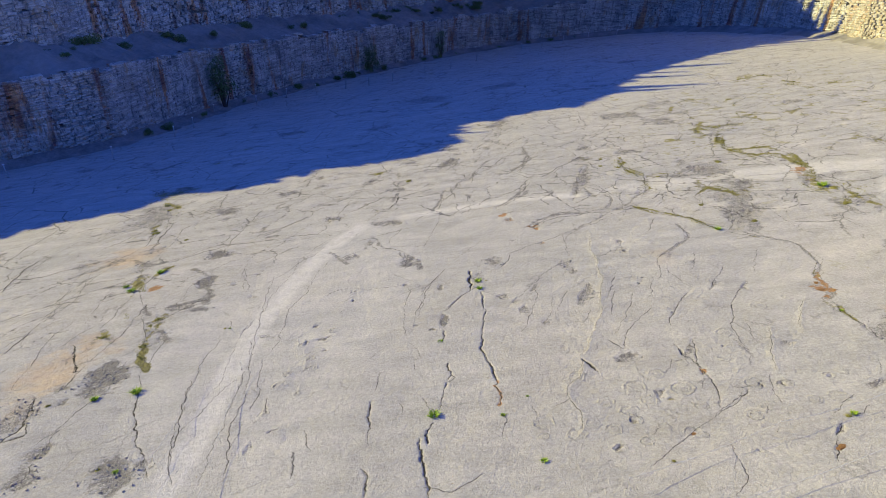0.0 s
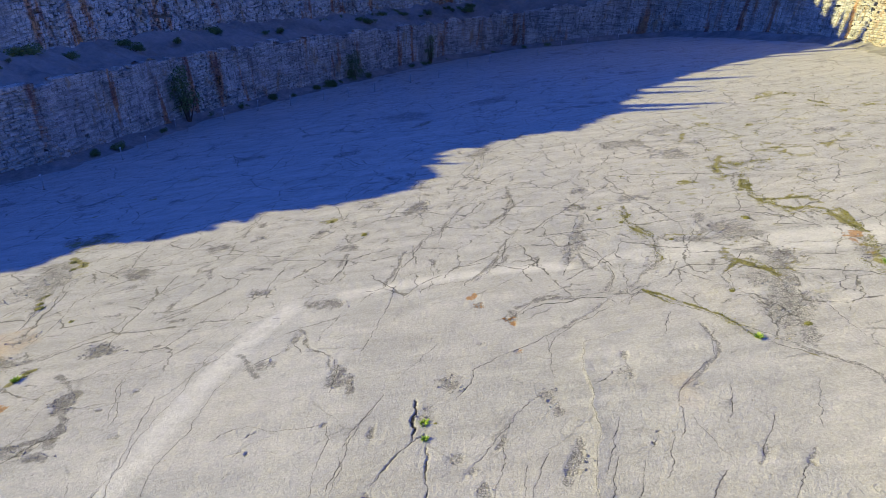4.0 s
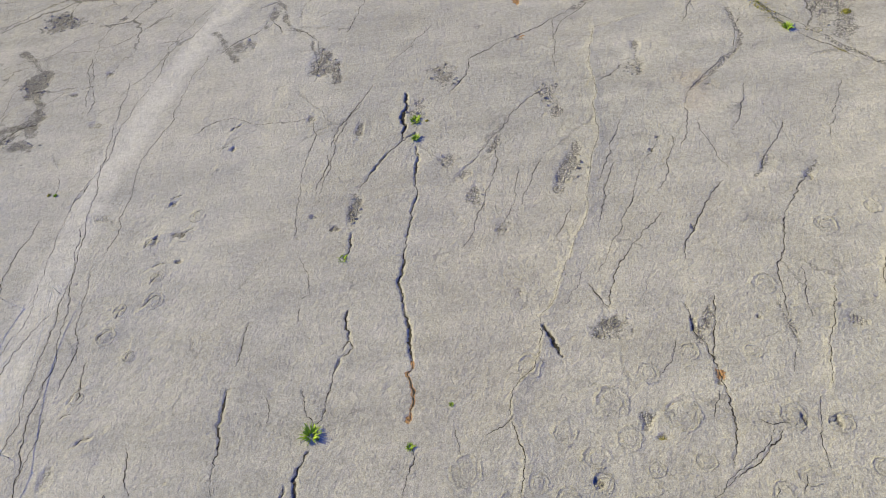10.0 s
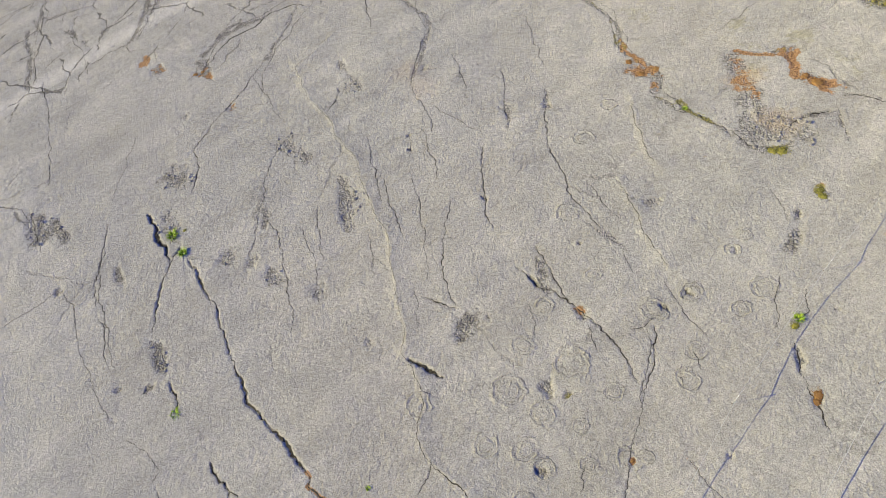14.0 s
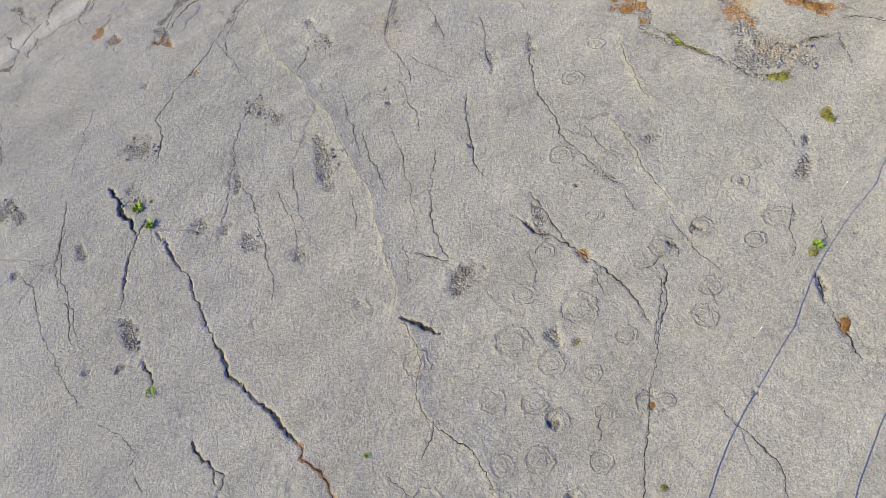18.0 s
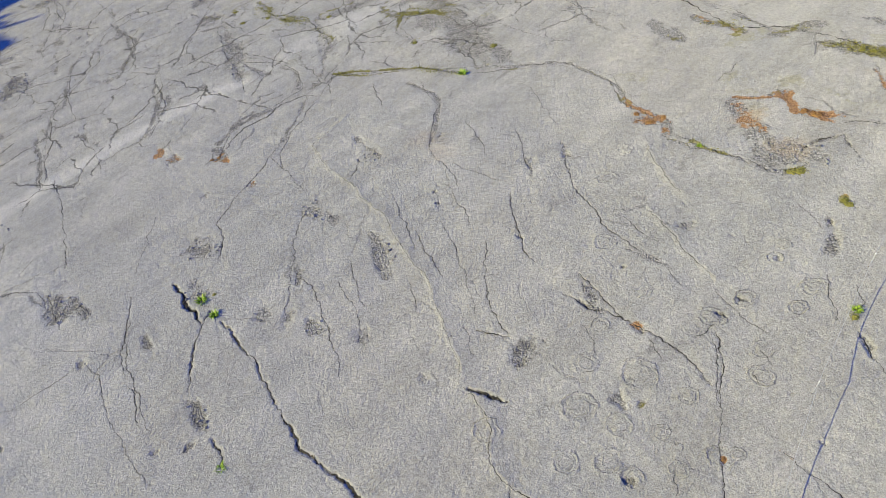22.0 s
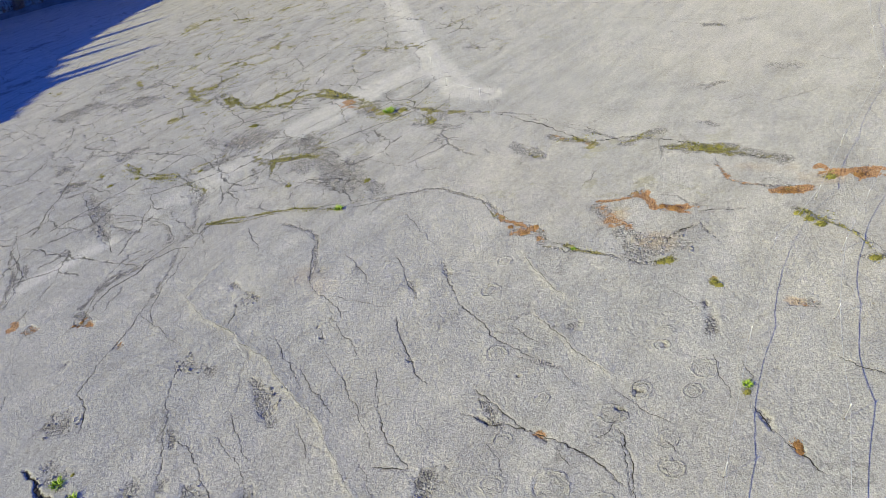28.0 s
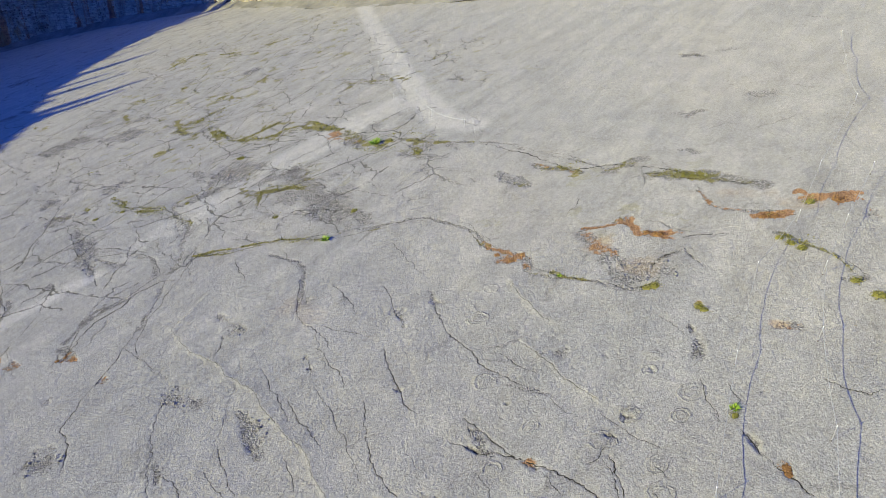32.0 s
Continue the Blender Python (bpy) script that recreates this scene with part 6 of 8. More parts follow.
# the slabs past the worn middle part along joints in two sets
AWAY = np.hypot(XX, YY + 12)
SLABS = np.maximum(np.clip((AWAY - 16) / 12, 0.22, 0.85) * np.clip((0.62 * YY + 27 - XX) / 12, 0.2, 1), 0.9 * WILD)
for size, turn, stretch, seed, wide, gate, start in ((2.6, 64, 2.0, 301, 0.15, 0.0, 20), (1.5, 22, 2.2, 311, 0.09, 0.10, 22), (4.5, 60, 1.5, 321, 0.26, 0.12, 30)):
    share = soft_noise(XX / (size * 1.7), YY / (size * 1.7), seed + 7, 4, 0.6)
    place = np.minimum(SLABS, np.clip((AWAY - start) / 10, 0, 1))
    band = wide * (0.5 + 1.1 * ROUGH_B + 0.6 * ROUGH_A + 0.012 * np.maximum(0, AWAY - 25))
    k = np.clip((band - plate_edges(size, turn, stretch, seed)) / (0.05 + 0.0045 * np.maximum(0, AWAY - 16)), 0, 1)
    k *= np.clip((share - gate + 0.35 * (place - 0.7)) * 7, 0, 1) * np.clip(place * 1.6, 0, 1)
    CRUMB = np.maximum(CRUMB, k)
    DIRT = np.maximum(DIRT, 0.5 * k)
    MOSS = np.maximum(MOSS, 0.75 * k * MOSSY * np.clip(0.4 + 2.0 * ROUGH_B + share, 0, 1))
HH -= CRUMB * (0.012 - 0.012 * np.abs(soft_noise(XX / 0.16, YY / 0.16, 95, 3, 0.6)))

TINY = np.random.RandomState(8)
for k in range(420):
    px, py = TINY.uniform(-22, 26), TINY.uniform(-14, 24)
    patch(px, py, TINY.uniform(0.03, 0.09), TINY.uniform(0.03, 0.07), TINY.uniform(0, 180), TINY.uniform(0.015, 0.03), 0.4 * TINY.rand(), seed=k % 7)
DIRT, RUST, MOSS = np.clip(DIRT, 0, 1), np.clip(RUST, 0, 1), np.clip(MOSS, 0, 1)


def sheet(name, x, y, z):
    n, m = x.shape
    me = bpy.data.meshes.new(name)
    co = np.stack([x, y, z], -1).reshape(-1, 3).astype(np.float32)
    i = np.arange(n * m, dtype=np.int32).reshape(n, m)
    quads = np.stack([i[:-1, :-1], i[1:, :-1], i[1:, 1:], i[:-1, 1:]], -1).reshape(-1)
    me.vertices.add(len(co))
    me.vertices.foreach_set("co", co.ravel())
    me.loops.add(len(quads))
    me.loops.foreach_set("vertex_index", quads)
    me.polygons.add(len(quads) // 4)
    me.polygons.foreach_set("loop_start", np.arange(0, len(quads), 4, dtype=np.int32))
    me.update(calc_edges=True)
    me.shade_smooth()
    return me


rock = sheet("ground", XX, YY, HH)
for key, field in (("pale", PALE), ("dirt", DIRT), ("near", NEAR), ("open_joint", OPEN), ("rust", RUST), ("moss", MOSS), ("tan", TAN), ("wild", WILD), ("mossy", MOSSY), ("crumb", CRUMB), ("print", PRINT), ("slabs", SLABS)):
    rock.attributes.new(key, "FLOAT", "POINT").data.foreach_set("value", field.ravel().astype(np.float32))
ground = mesh_part("ground", rock, M_FLOOR)
ground.matrix_world = FLOOR
tagged(ground, "dipping grey limestone quarry floor with cracks and old tracks", "ground", kind="structure")


def dent(x, y):
    """Height of the sheet at a floor-frame point."""
    return float(HH[min(len(GX) - 1, int(np.searchsorted(GX, x))), min(len(GY) - 1, int(np.searchsorted(GY, y)))])


def heights(x, y):
    """Heights of the sheet at arrays of floor-frame points."""
    i, j = np.clip(np.searchsorted(GX, x) - 1, 0, len(GX) - 2), np.clip(np.searchsorted(GY, y) - 1, 0, len(GY) - 2)
    f, g = (x - GX[i]) / (GX[i + 1] - GX[i]), (y - GY[j]) / (GY[j + 1] - GY[j])
    return (HH[i, j] * (1 - f) + HH[i + 1, j] * f) * (1 - g) + (HH[i, j + 1] * (1 - f) + HH[i + 1, j + 1] * f) * g


# strips of soil and painted crack shade on the joints, ragged and thin, with gaps where the joint closes
SOIL = random.Random(5)
sv, sf = [], []
for run, grown in SEAMS:
    shut = 0
    last = None
    for step_, (a, b, wide) in enumerate(run):
        wide *= (0.35 if CRUMB[min(len(GX) - 1, int(np.searchsorted(GX, a[0]))), min(len(GY) - 1, int(np.searchsorted(GY, a[1])))] > 0.45 and math.hypot(a[0], a[1] + 6) > 12 else 1.0) * min(1.0, 0.25 + step_ / 4, 0.25 + (len(run) - 1 - step_) / 4)
        d = math.hypot(b[0] - a[0], b[1] - a[1]) + 1e-6
        nx, ny = -(b[1] - a[1]) / d, (b[0] - a[0]) / d
        far = math.hypot(a[0] - 2, a[1] + 16)
        n = max(1, int(d / (0.05 if far < 26 else 0.12)))
        for k in range(n):
            f = (k + 0.5) / n
            if shut > 0:
                shut -= 1
            elif SOIL.random() < (0.06 if wide < 0.05 else 0.012):
                shut = SOIL.randint(1, 7)
            l, r = (wide * 0.5 * SOIL.uniform(0.15, 1.3) * (0.12 if shut else 1) + 0.003 for _ in range(2))
            cx, cy = a[0] + (b[0] - a[0]) * f, a[1] + (b[1] - a[1]) * f
            o = SOIL.gauss(0, 0.012)
            i = len(sv)
            sv += [(cx + nx * (l + o), cy + ny * (l + o), far), (cx - nx * (r - o), cy - ny * (r - o), far)]
            if last is not None:
                sf.append((last, last + 1, i + 1, i))
            last = i
    last = None
sv = np.array(sv)
sv[:, 2] = heights(sv[:, 0], sv[:, 1]) + 0.004 + 0.0006 * np.maximum(0, sv[:, 2] - 20)
seams = mesh_part("joint_soil", from_lists("joint_soil", sv.tolist(), sf), M_SEAM)
seams.matrix_world = FLOOR
tagged(seams, "dark strips of soil and painted shade along the cracks of the rock floor", "soil", kind="stuff")

# ---- quarry faces: two benches of bedded limestone ----
FOOT = [(-120, -14), (-95, 12), (-72, 33), (-51.2, 50.7), (-40.8, 58.5), (-37.1, 69.7), (-32.7, 85.7), (-24.9, 97), (-19.6, 104.9), (-4.1, 123.3), (9.3, 134.9), (24.3, 144.5), (37.6, 140.8), (50.3, 136.9), (60, 129), (64.5, 113), (66.5, 97), (66.5, 80)]
FOOT_EAST = [(66.5, 80), (64, 66), (58.5, 50), (56.5, 40), (54, 27), (53, 8), (56, -20), (60, -60)]


class Line:
    """A plan line with distance along it; side > 0 is the rock's side."""

    def __init__(self, pts):
        self.p = [Vector(q) for q in pts]
        self.s = [0.0]
        for a, b in zip(self.p, self.p[1:]):
            self.s.append(self.s[-1] + (b - a).length)
        self.length = self.s[-1]

    def at(self, s, side=0.0):
        s = min(max(s, 0), self.length - 1e-4)
        k = max(i for i in range(len(self.p) - 1) if self.s[i] <= s)
        a, b = self.p[k], self.p[k + 1]
        f = (s - self.s[k]) / (self.s[k + 1] - self.s[k])
        def way(i):
            a, b = self.p[max(i - 1, 0)], self.p[min(i + 1, len(self.p) - 1)]
            return (b - a).normalized()
        t = (way(k) * (1 - f) + way(k + 1) * f).normalized()
        q = a.lerp(b, f)
        return Vector((q.x - t.y * side, q.y + t.x * side)), t


def block_shape(rnd):
    """One rough limestone block in a unit box, its front towards -y."""
    bm = bmesh.new()
    bmesh.ops.create_cube(bm, size=1.0)
    for v in bm.verts:
        v.co += Vector((rnd.uniform(-0.05, 0.05), rnd.uniform(-0.06, 0.06), rnd.uniform(-0.06, 0.06)))
    front = [e for e in bm.edges if all(v.co.y < 0 for v in e.verts)]
    bmesh.ops.bevel(bm, geom=front, offset=0.06, segments=1, affect="EDGES")
    me = bpy.data.meshes.new("stone")
    bm.to_mesh(me)
    bm.free()
    return me


RND = random.Random(4)
BLOCKS = [block_shape(RND) for _ in range(10)]
BLOCK_DATA = []
for me in BLOCKS:
    BLOCK_DATA.append((np.array([v.co[:] for v in me.vertices]), [tuple(p.vertices) for p in me.polygons]))


def quarry_face(name, line, low, high, side, material, label, near=None, course=(0.16, 0.42), run=(0.5, 1.8), lean=0.06, share=0.55):
    """Courses of blocks in front of a plain rock core. low(s), high(s): world heights. near: stretch whose blocks are parts of their own."""
    rnd = random.Random(len(name) * 13)
    core_v, core_f, n = [], [], int(line.length / 1.2)
    for k in range(n + 1):
        s = line.length * k / n
        for h, d in ((low(s) - 2.5, 0.5), (high(s) - 0.35, 0.5 + lean * (high(s) - low(s))), (high(s) - 0.35, 3.0), (low(s) - 2.5, 3.0)):
            q, t = line.at(s, side + d)
            core_v.append((q.x, q.y, h))
        if k:
            a, b = 4 * (k - 1), 4 * k
            core_f += [(a + i, b + i, b + (i + 1) % 4, a + (i + 1) % 4) for i in range(4)]
    face = mesh_part(name, from_lists(name, core_v, core_f), M_JOINT)
    tagged(face, label, "quarry wall", kind="structure")
    verts, faces, made = [], [], 0
    fissures = [(rnd.uniform(0, line.length), rnd.uniform(0.03, 0.14), rnd.uniform(-2, 6), rnd.uniform(3, 12)) for _ in range(int(line.length / 2.6))]
    # beds follow the dip of the floor
    h = 0.0
    top = max(high(line.length * i / 60) - low(line.length * i / 60) for i in range(61)) + 0.6
    while h < top:
        dz = rnd.uniform(*course)
        ledge = rnd.uniform(-0.08, 0.08)
        s = rnd.uniform(0, 1)
        while s < line.length:
            ds = rnd.uniform(*run)
            mid = s + ds / 2
            z = low(mid) + h - 0.8
            slack = 0.5 * math.sin(mid * 0.9) + 0.35 * math.sin(mid * 2.3 + 1)
            if z + dz * 0.5 < high(mid) + slack * 0.5 and rnd.random() > 0.003 and not any(ds < 0.85 and f0 < h < f1 and abs(mid + 0.15 * math.sin(h * 1.7 + fs) - fs) < fw / 2 + ds * 0.08 for fs, fw, f0, f1 in fissures):
                out = ledge + rnd.uniform(-0.05, 0.05) + 0.30 * math.sin(mid * 0.23) * math.sin(mid * 0.081 + 1.3) + 0.10 * math.sin(mid * 0.7 + 2)
                q, t = line.at(mid, side + lean * h + 0.42 - out)
                m = Matrix.Translation((q.x, q.y, z + dz / 2)) @ Matrix(((t.x, -t.y, 0, 0), (t.y, t.x, 0, 0), (0, 0, 1, 0), (0, 0, 0, 1))) @ pose(0, 0, 0, rnd.uniform(-2, 2), math.degrees(math.atan2(low(mid) - low(mid + 0.5), 0.5)), rnd.uniform(-4, 4)) @ Matrix.Diagonal((ds * 0.99, 1.1, dz * 0.95, 1))
                k = rnd.randrange(len(BLOCKS))
                if near and near[0] < mid < near[1] and made < 300 and rnd.random() < share:
                    ob = mesh_part("stone", BLOCKS[k], material, face)
                    ob.matrix_world = m
                    made += 1
                else:
                    co, fs = BLOCK_DATA[k]
                    base = len(verts)
                    a = np.array(m)
                    verts += (co @ a[:3, :3].T + a[:3, 3]).tolist()
                    faces += [tuple(base + i for i in f) for f in fs]
            s += ds
        h += dz
    rest = mesh_part("stone_courses", from_lists("stone_courses", verts, faces), material, face)
    rest["kind"] = "stuff"
    return face


WEST, EAST = Line(FOOT), Line(FOOT_EAST)


def foot_z(line, side=0.0):
    def f(s):
        q, t = line.at(s, side)
        return floor_z(q.x, q.y)
    return f


def west_top(s):
    x = WEST.at(s)[0].x
    return foot_z(WEST)(s) + float(np.interp(x, (-60, -36, -20, 0, 24, 60, 70), (9.5, 10.0, 9.5, 8.6, 8.2, 9.0, 9.0))) + 0.3 * math.sin(s * 0.5) + 0.2 * math.sin(s * 1.7)


BENCH = 9.0
def upper_foot(s):
    return west_top(s) + 1.6


RIM_X = (-95, -75, -68.3, -65, -60, -58.5, -53.4, -51, -46.5, -41.2, -39, -37.3, -35, -33.5, -28, -22, -14, -4, 3, 12, 60)
RIM_Z = (3, 4, 4.7, 6.3, 5.7, 7.6, 8.6, 10.8, 11.5, 9.6, 8.6, 8.5, 12.8, 14.2, 12.8, 12.9, 14.5, 19.5, 20.5, 24, 25)


def upper_top(s):
    q, t = WEST.at(s, BENCH)
    x = WEST.at(s)[0].x
    return 1.3 + float(np.interp(x, RIM_X, RIM_Z)) + 0.25 * math.sin(s * 0.8) + 0.2 * math.sin(s * 2.1)


def east_top(s):
    return foot_z(EAST)(s) + float(np.interp(s, (0, 15, 33, 44, 60, 200), (9, 8.5, 7, 4, 2.2, 2.0))) + 0.3 * math.sin(s * 0.6)


def ribbon(name, line, s0, s1, rails, material, rough=0.0, step=0.7, seed=3):
    """A strip along a plan line through rails of (side, height(s)), with rough ground between them."""
    n = int((s1 - s0) / step)
    fine = []
    for (da, ha), (db, hb) in zip(rails, rails[1:]):
        fine += [(da, ha, db, hb, i / 5) for i in range(5)]
    fine.append((*rails[-1], *rails[-1], 0.0))
    S = np.linspace(s0, s1, n + 1)
    x, y, z = (np.zeros((n + 1, len(fine))) for _ in range(3))
    for i, s in enumerate(S):
        for j, (da, ha, db, hb, f) in enumerate(fine):
            q, t = line.at(s, da + (db - da) * f)
            x[i, j], y[i, j], z[i, j] = q.x, q.y, ha(s) * (1 - f) + hb(s) * f
    z += rough * soft_noise(x / 1.6, y / 1.6, seed, 4)
    return mesh_part(name, sheet(name, x, y, z), material)


lower = quarry_face("wall_west", WEST, foot_z(WEST), west_top, 0.0, M_WALL, "grey bedded limestone quarry face with rusty seeps", near=(58, 118), course=(0.14, 0.36), run=(0.4, 1.9))
upper = quarry_face("wall_upper_bench", WEST, upper_foot, upper_top, BENCH, M_WALL, "upper limestone quarry face with rusty fissures in shade", near=(40, 240), share=0.03, course=(0.28, 0.6), run=(0.5, 1.9), lean=0.12)
east = quarry_face("wall_east", EAST, foot_z(EAST), east_top, 0.0, M_WALL_WARM, "sunlit cream limestone quarry face", near=(0, 30))

ledge = ribbon("ledge", WEST, 0, WEST.length, [(0.9, lambda s: west_top(s) - 0.3), (2.5, lambda s: west_top(s) + 0.1), (BENCH - 2.5, lambda s: upper_foot(s) - 0.4), (BENCH + 1.2, lambda s: upper_foot(s) + 0.7)], M_LEDGE, 0.5)
tagged(ledge, "sloping earthy ledge between the two rock faces", "ledge", kind="structure")
talus = ribbon("talus", WEST, 0, WEST.length, [(-3.2, lambda s: foot_z(WEST, -3.2)(s) - 0.15), (-1.4, lambda s: foot_z(WEST, -1.4)(s) + 0.3), (0.6, lambda s: foot_z(WEST)(s) + 1.2)], M_TALUS, 0.35, seed=6)
tagged(talus, "dark earth and rubble along the foot of the rock face", "talus", kind="structure")
talus_east = ribbon("talus_east", EAST, 0, EAST.length, [(-2.6, lambda s: foot_z(EAST, -2.6)(s) - 0.12), (-1.0, lambda s: foot_z(EAST, -1.0)(s) + 0.3), (0.6, lambda s: foot_z(EAST)(s) + 0.9)], M_LEDGE, 0.45, seed=7)
tagged(talus_east, "pale rubble bank at the foot of the sunlit face", "talus", kind="structure")
hill = ribbon("hill_west", WEST, 0, WEST.length, [(BENCH + 2.0, lambda s: upper_top(s) - 0.4), (BENCH + 8, lambda s: upper_top(s) - 0.2), (BENCH + 60, lambda s: upper_top(s) + 0.5), (BENCH + 900, lambda s: upper_top(s) - 12)], M_HILL, 0.3, 2.0)
tagged(hill, "grassy plateau above the quarry", "hillside", kind="structure")
hill_east = ribbon("hill_east", EAST, 0, EAST.length, [(1.0, lambda s: east_top(s) - 0.3), (8, lambda s: east_top(s)), (60, lambda s: east_top(s) + 3), (900, lambda s: east_top(s) + 5)], M_HILL, 0.3, 2.0, seed=5)
tagged(hill_east, "grassy ground behind the eastern quarry edge", "hillside", kind="structure")

# ---- plants in the cracks ----
def blade_mesh(name, rnd, n, spread, tall, wide):
    """A tuft of n bent leaf blades."""
    v, f = [], []
    for k in range(n):
        a, r = rnd.uniform(0, 2 * math.pi), spread * math.sqrt(rnd.random()) * 0.55
        x, y = r * math.cos(a), r * math.sin(a)
        h, w = tall * rnd.uniform(0.5, 1.1), wide * rnd.uniform(0.7, 1.3)
        lean, b = rnd.uniform(0.2, 0.9) * spread, rnd.uniform(0, 2 * math.pi)
        dx, dy, px, py = math.cos(a + rnd.uniform(-0.8, 0.8)), math.sin(a + rnd.uniform(-0.8, 0.8)), math.cos(b), math.sin(b)
        i = len(v)
        for t, ww in ((0, 0.6), (0.5, 1.0), (1.0, 0.25)):
            c = (x + dx * lean * t * t, y + dy * lean * t * t, h * (t - 0.25 * t * t) - 0.03)
            v += [(c[0] - px * w * ww, c[1] - py * w * ww, c[2]), (c[0] + px * w * ww, c[1] + py * w * ww, c[2] + w * 0.3)]
        f += [(i, i + 1, i + 3, i + 2), (i + 2, i + 3, i + 5, i + 4)]
    return from_lists(name, v, f)


def cushion_mesh(name, rnd, n, flat=0.35):
    """A low cushion of small leaves with a ragged outline."""
    v, f = [], []
    lobes = [(rnd.uniform(-0.42, 0.42), rnd.uniform(-0.32, 0.32), rnd.uniform(0.3, 0.5)) for _ in range(6)] + [(0, 0, 0.4)]
    rings = 5
    for q in range(rings):
        for k in range(12):
            r, a = 0.62 * (q + 0.35) / rings * rnd.uniform(0.85, 1.15), 6.2832 * k / 12
            v.append((r * math.cos(a), r * 0.85 * math.sin(a), flat * 0.42 * (1 - (q / (rings - 1)) ** 2) * rnd.uniform(0.8, 1.1) - (0.05 if q == rings - 1 else 0)))
        if q:
            f += [((q - 1) * 12 + k, (q - 1) * 12 + (k + 1) % 12, q * 12 + (k + 1) % 12, q * 12 + k) for k in range(12)]
    f.append(tuple(range(12)))
    for k in range(n):
        lx, ly, lr = rnd.choice(lobes)
        a, e = rnd.uniform(0, 2 * math.pi), math.asin(rnd.random())
        c = Vector((lx + lr * math.cos(a) * math.cos(e), ly + lr * math.sin(a) * math.cos(e), flat * lr * math.sin(e) + 0.01))
        s = rnd.uniform(0.05, 0.11)
        u = Vector((rnd.uniform(-1, 1), rnd.uniform(-1, 1), rnd.uniform(-0.4, 0.6))).normalized() * s
        w = Vector((rnd.uniform(-1, 1), rnd.uniform(-1, 1), rnd.uniform(-0.2, 0.8))).normalized() * s * 0.7
        i = len(v)
        v += [tuple(c - u), tuple(c + w), tuple(c + u), tuple(c - w * 0.4)]
        f.append((i, i + 1, i + 2, i + 3))
    return from_lists(name, v, f)


GREEN = random.Random(12)
WEEDS = [blade_mesh("weed", GREEN, 90, 0.55, 0.42, 0.045) for _ in range(3)]
CUSHIONS = [cushion_mesh("moss_cushion", GREEN, 230) for _ in range(4)]
DRIES = [cushion_mesh("dry_plant", GREEN, 150, 0.25) for _ in range(3)]
for group_, mat_ in ((WEEDS, M_LEAF), (CUSHIONS, M_MOSS), (DRIES, M_DRY)):
    for me in group_:
        me.materials.append(mat_)


def floor_place(x, y, lift=0.0, turn=0.0, size=1.0):
    return FLOOR @ Matrix.Translation((x, y, dent(x, y) + lift)) @ pose(0, 0, 0, 0, 0, turn) @ Matrix.Diagonal((size, size, size, 1))


def weed(x, y, size, sort):
    name, pool, label, cat = {
        "leaf": ("weed", WEEDS, "bright green leafy weed growing from a rock crack", "weed"),
        "moss": ("moss_cushion", CUSHIONS, "yellow-green moss cushion in a crack of the rock", "moss"),
        "dry": ("dry_plant", DRIES, "rust-brown dried plants in a hollow of the rock", "dry plant"),
    }[sort]
    ob = new(name, GREEN.choice(pool))
    ob.matrix_world = floor_place(x, y, 0.0, GREEN.uniform(0, 360), size * (1.15 if sort == "leaf" else 0.85))
    tagged(ob, label, cat, "plants in the floor cracks")


STRIP_V, STRIP_F = [], []


def moss_strip(width, *pts):
    pts = wander(pts, 0.6, 0.16, len(STRIP_V) % 977)
    for a, b in zip(pts, pts[1:]):
        d = math.hypot(b[0] - a[0], b[1] - a[1])
        for k in range(int(d * 38 * (0.5 + width * 3))):
            t = GREEN.random()
            # moss grows in gaps and bunches
            if math.sin((a[0] + t * (b[0] - a[0])) * 3.1) + math.sin((a[1] + t * d) * 2.3) < 0.35:
                continue
            x, y = a[0] + (b[0] - a[0]) * t + GREEN.gauss(0, width * 0.34), a[1] + (b[1] - a[1]) * t + GREEN.gauss(0, width * 0.34)
            c = FLOOR @ Vector((x, y, dent(x, y) + GREEN.uniform(0.0, 0.07)))
            s = GREEN.uniform(0.02, 0.05)
            u = Vector((GREEN.uniform(-1, 1), GREEN.uniform(-1, 1), GREEN.uniform(-0.4, 0.6))).normalized() * s
            w = Vector((GREEN.uniform(-1, 1), GREEN.uniform(-1, 1), GREEN.uniform(0, 0.9))).normalized() * s * 0.7
            i = len(STRIP_V)
            STRIP_V.extend([tuple(c - u), tuple(c + w), tuple(c + u), tuple(c - w * 0.4)])
            STRIP_F.append((i, i + 1, i + 2, i + 3))


weed(0.01, 0.87, .32, "leaf")
weed(0.01, -0.04, .26, "leaf")
weed(-2.58, -9.89, .38, "leaf")
weed(-2.11, -4.75, .22, "leaf")
weed(-11.66, -0.92, .12, "leaf")
weed(-0.3, -10.37, .16, "leaf")
weed(0.67, -9.42, .10, "leaf")
weed(0.38, 0.78, .14, "moss")
weed(0.56, -12.89, .20, "leaf")
weed(-22.76, 24, .5, "moss")
weed(-17.79, 7.86, .42, "leaf")
weed(-18.57, 5.42, .40, "leaf")
weed(-19.16, 6.15, .30, "leaf")
weed(-15.68, 1.16, .30, "moss")
weed(-15.82, 0.46, .30, "moss")
weed(-15.34, -1.75, .36, "moss")
weed(-15.04, -2.9, .30, "moss")
weed(-14.14, -5.76, .42, "leaf")
weed(-15.72, -5.92, .30, "leaf")
weed(-17.52, -5.98, .22, "moss")
weed(-17.84, -0.26, .30, "moss")
weed(-12.96, -10.75, .20, "leaf")
weed(-13.66, -10.53, .22, "moss")
weed(-11.9, -0.87, .16, "moss")
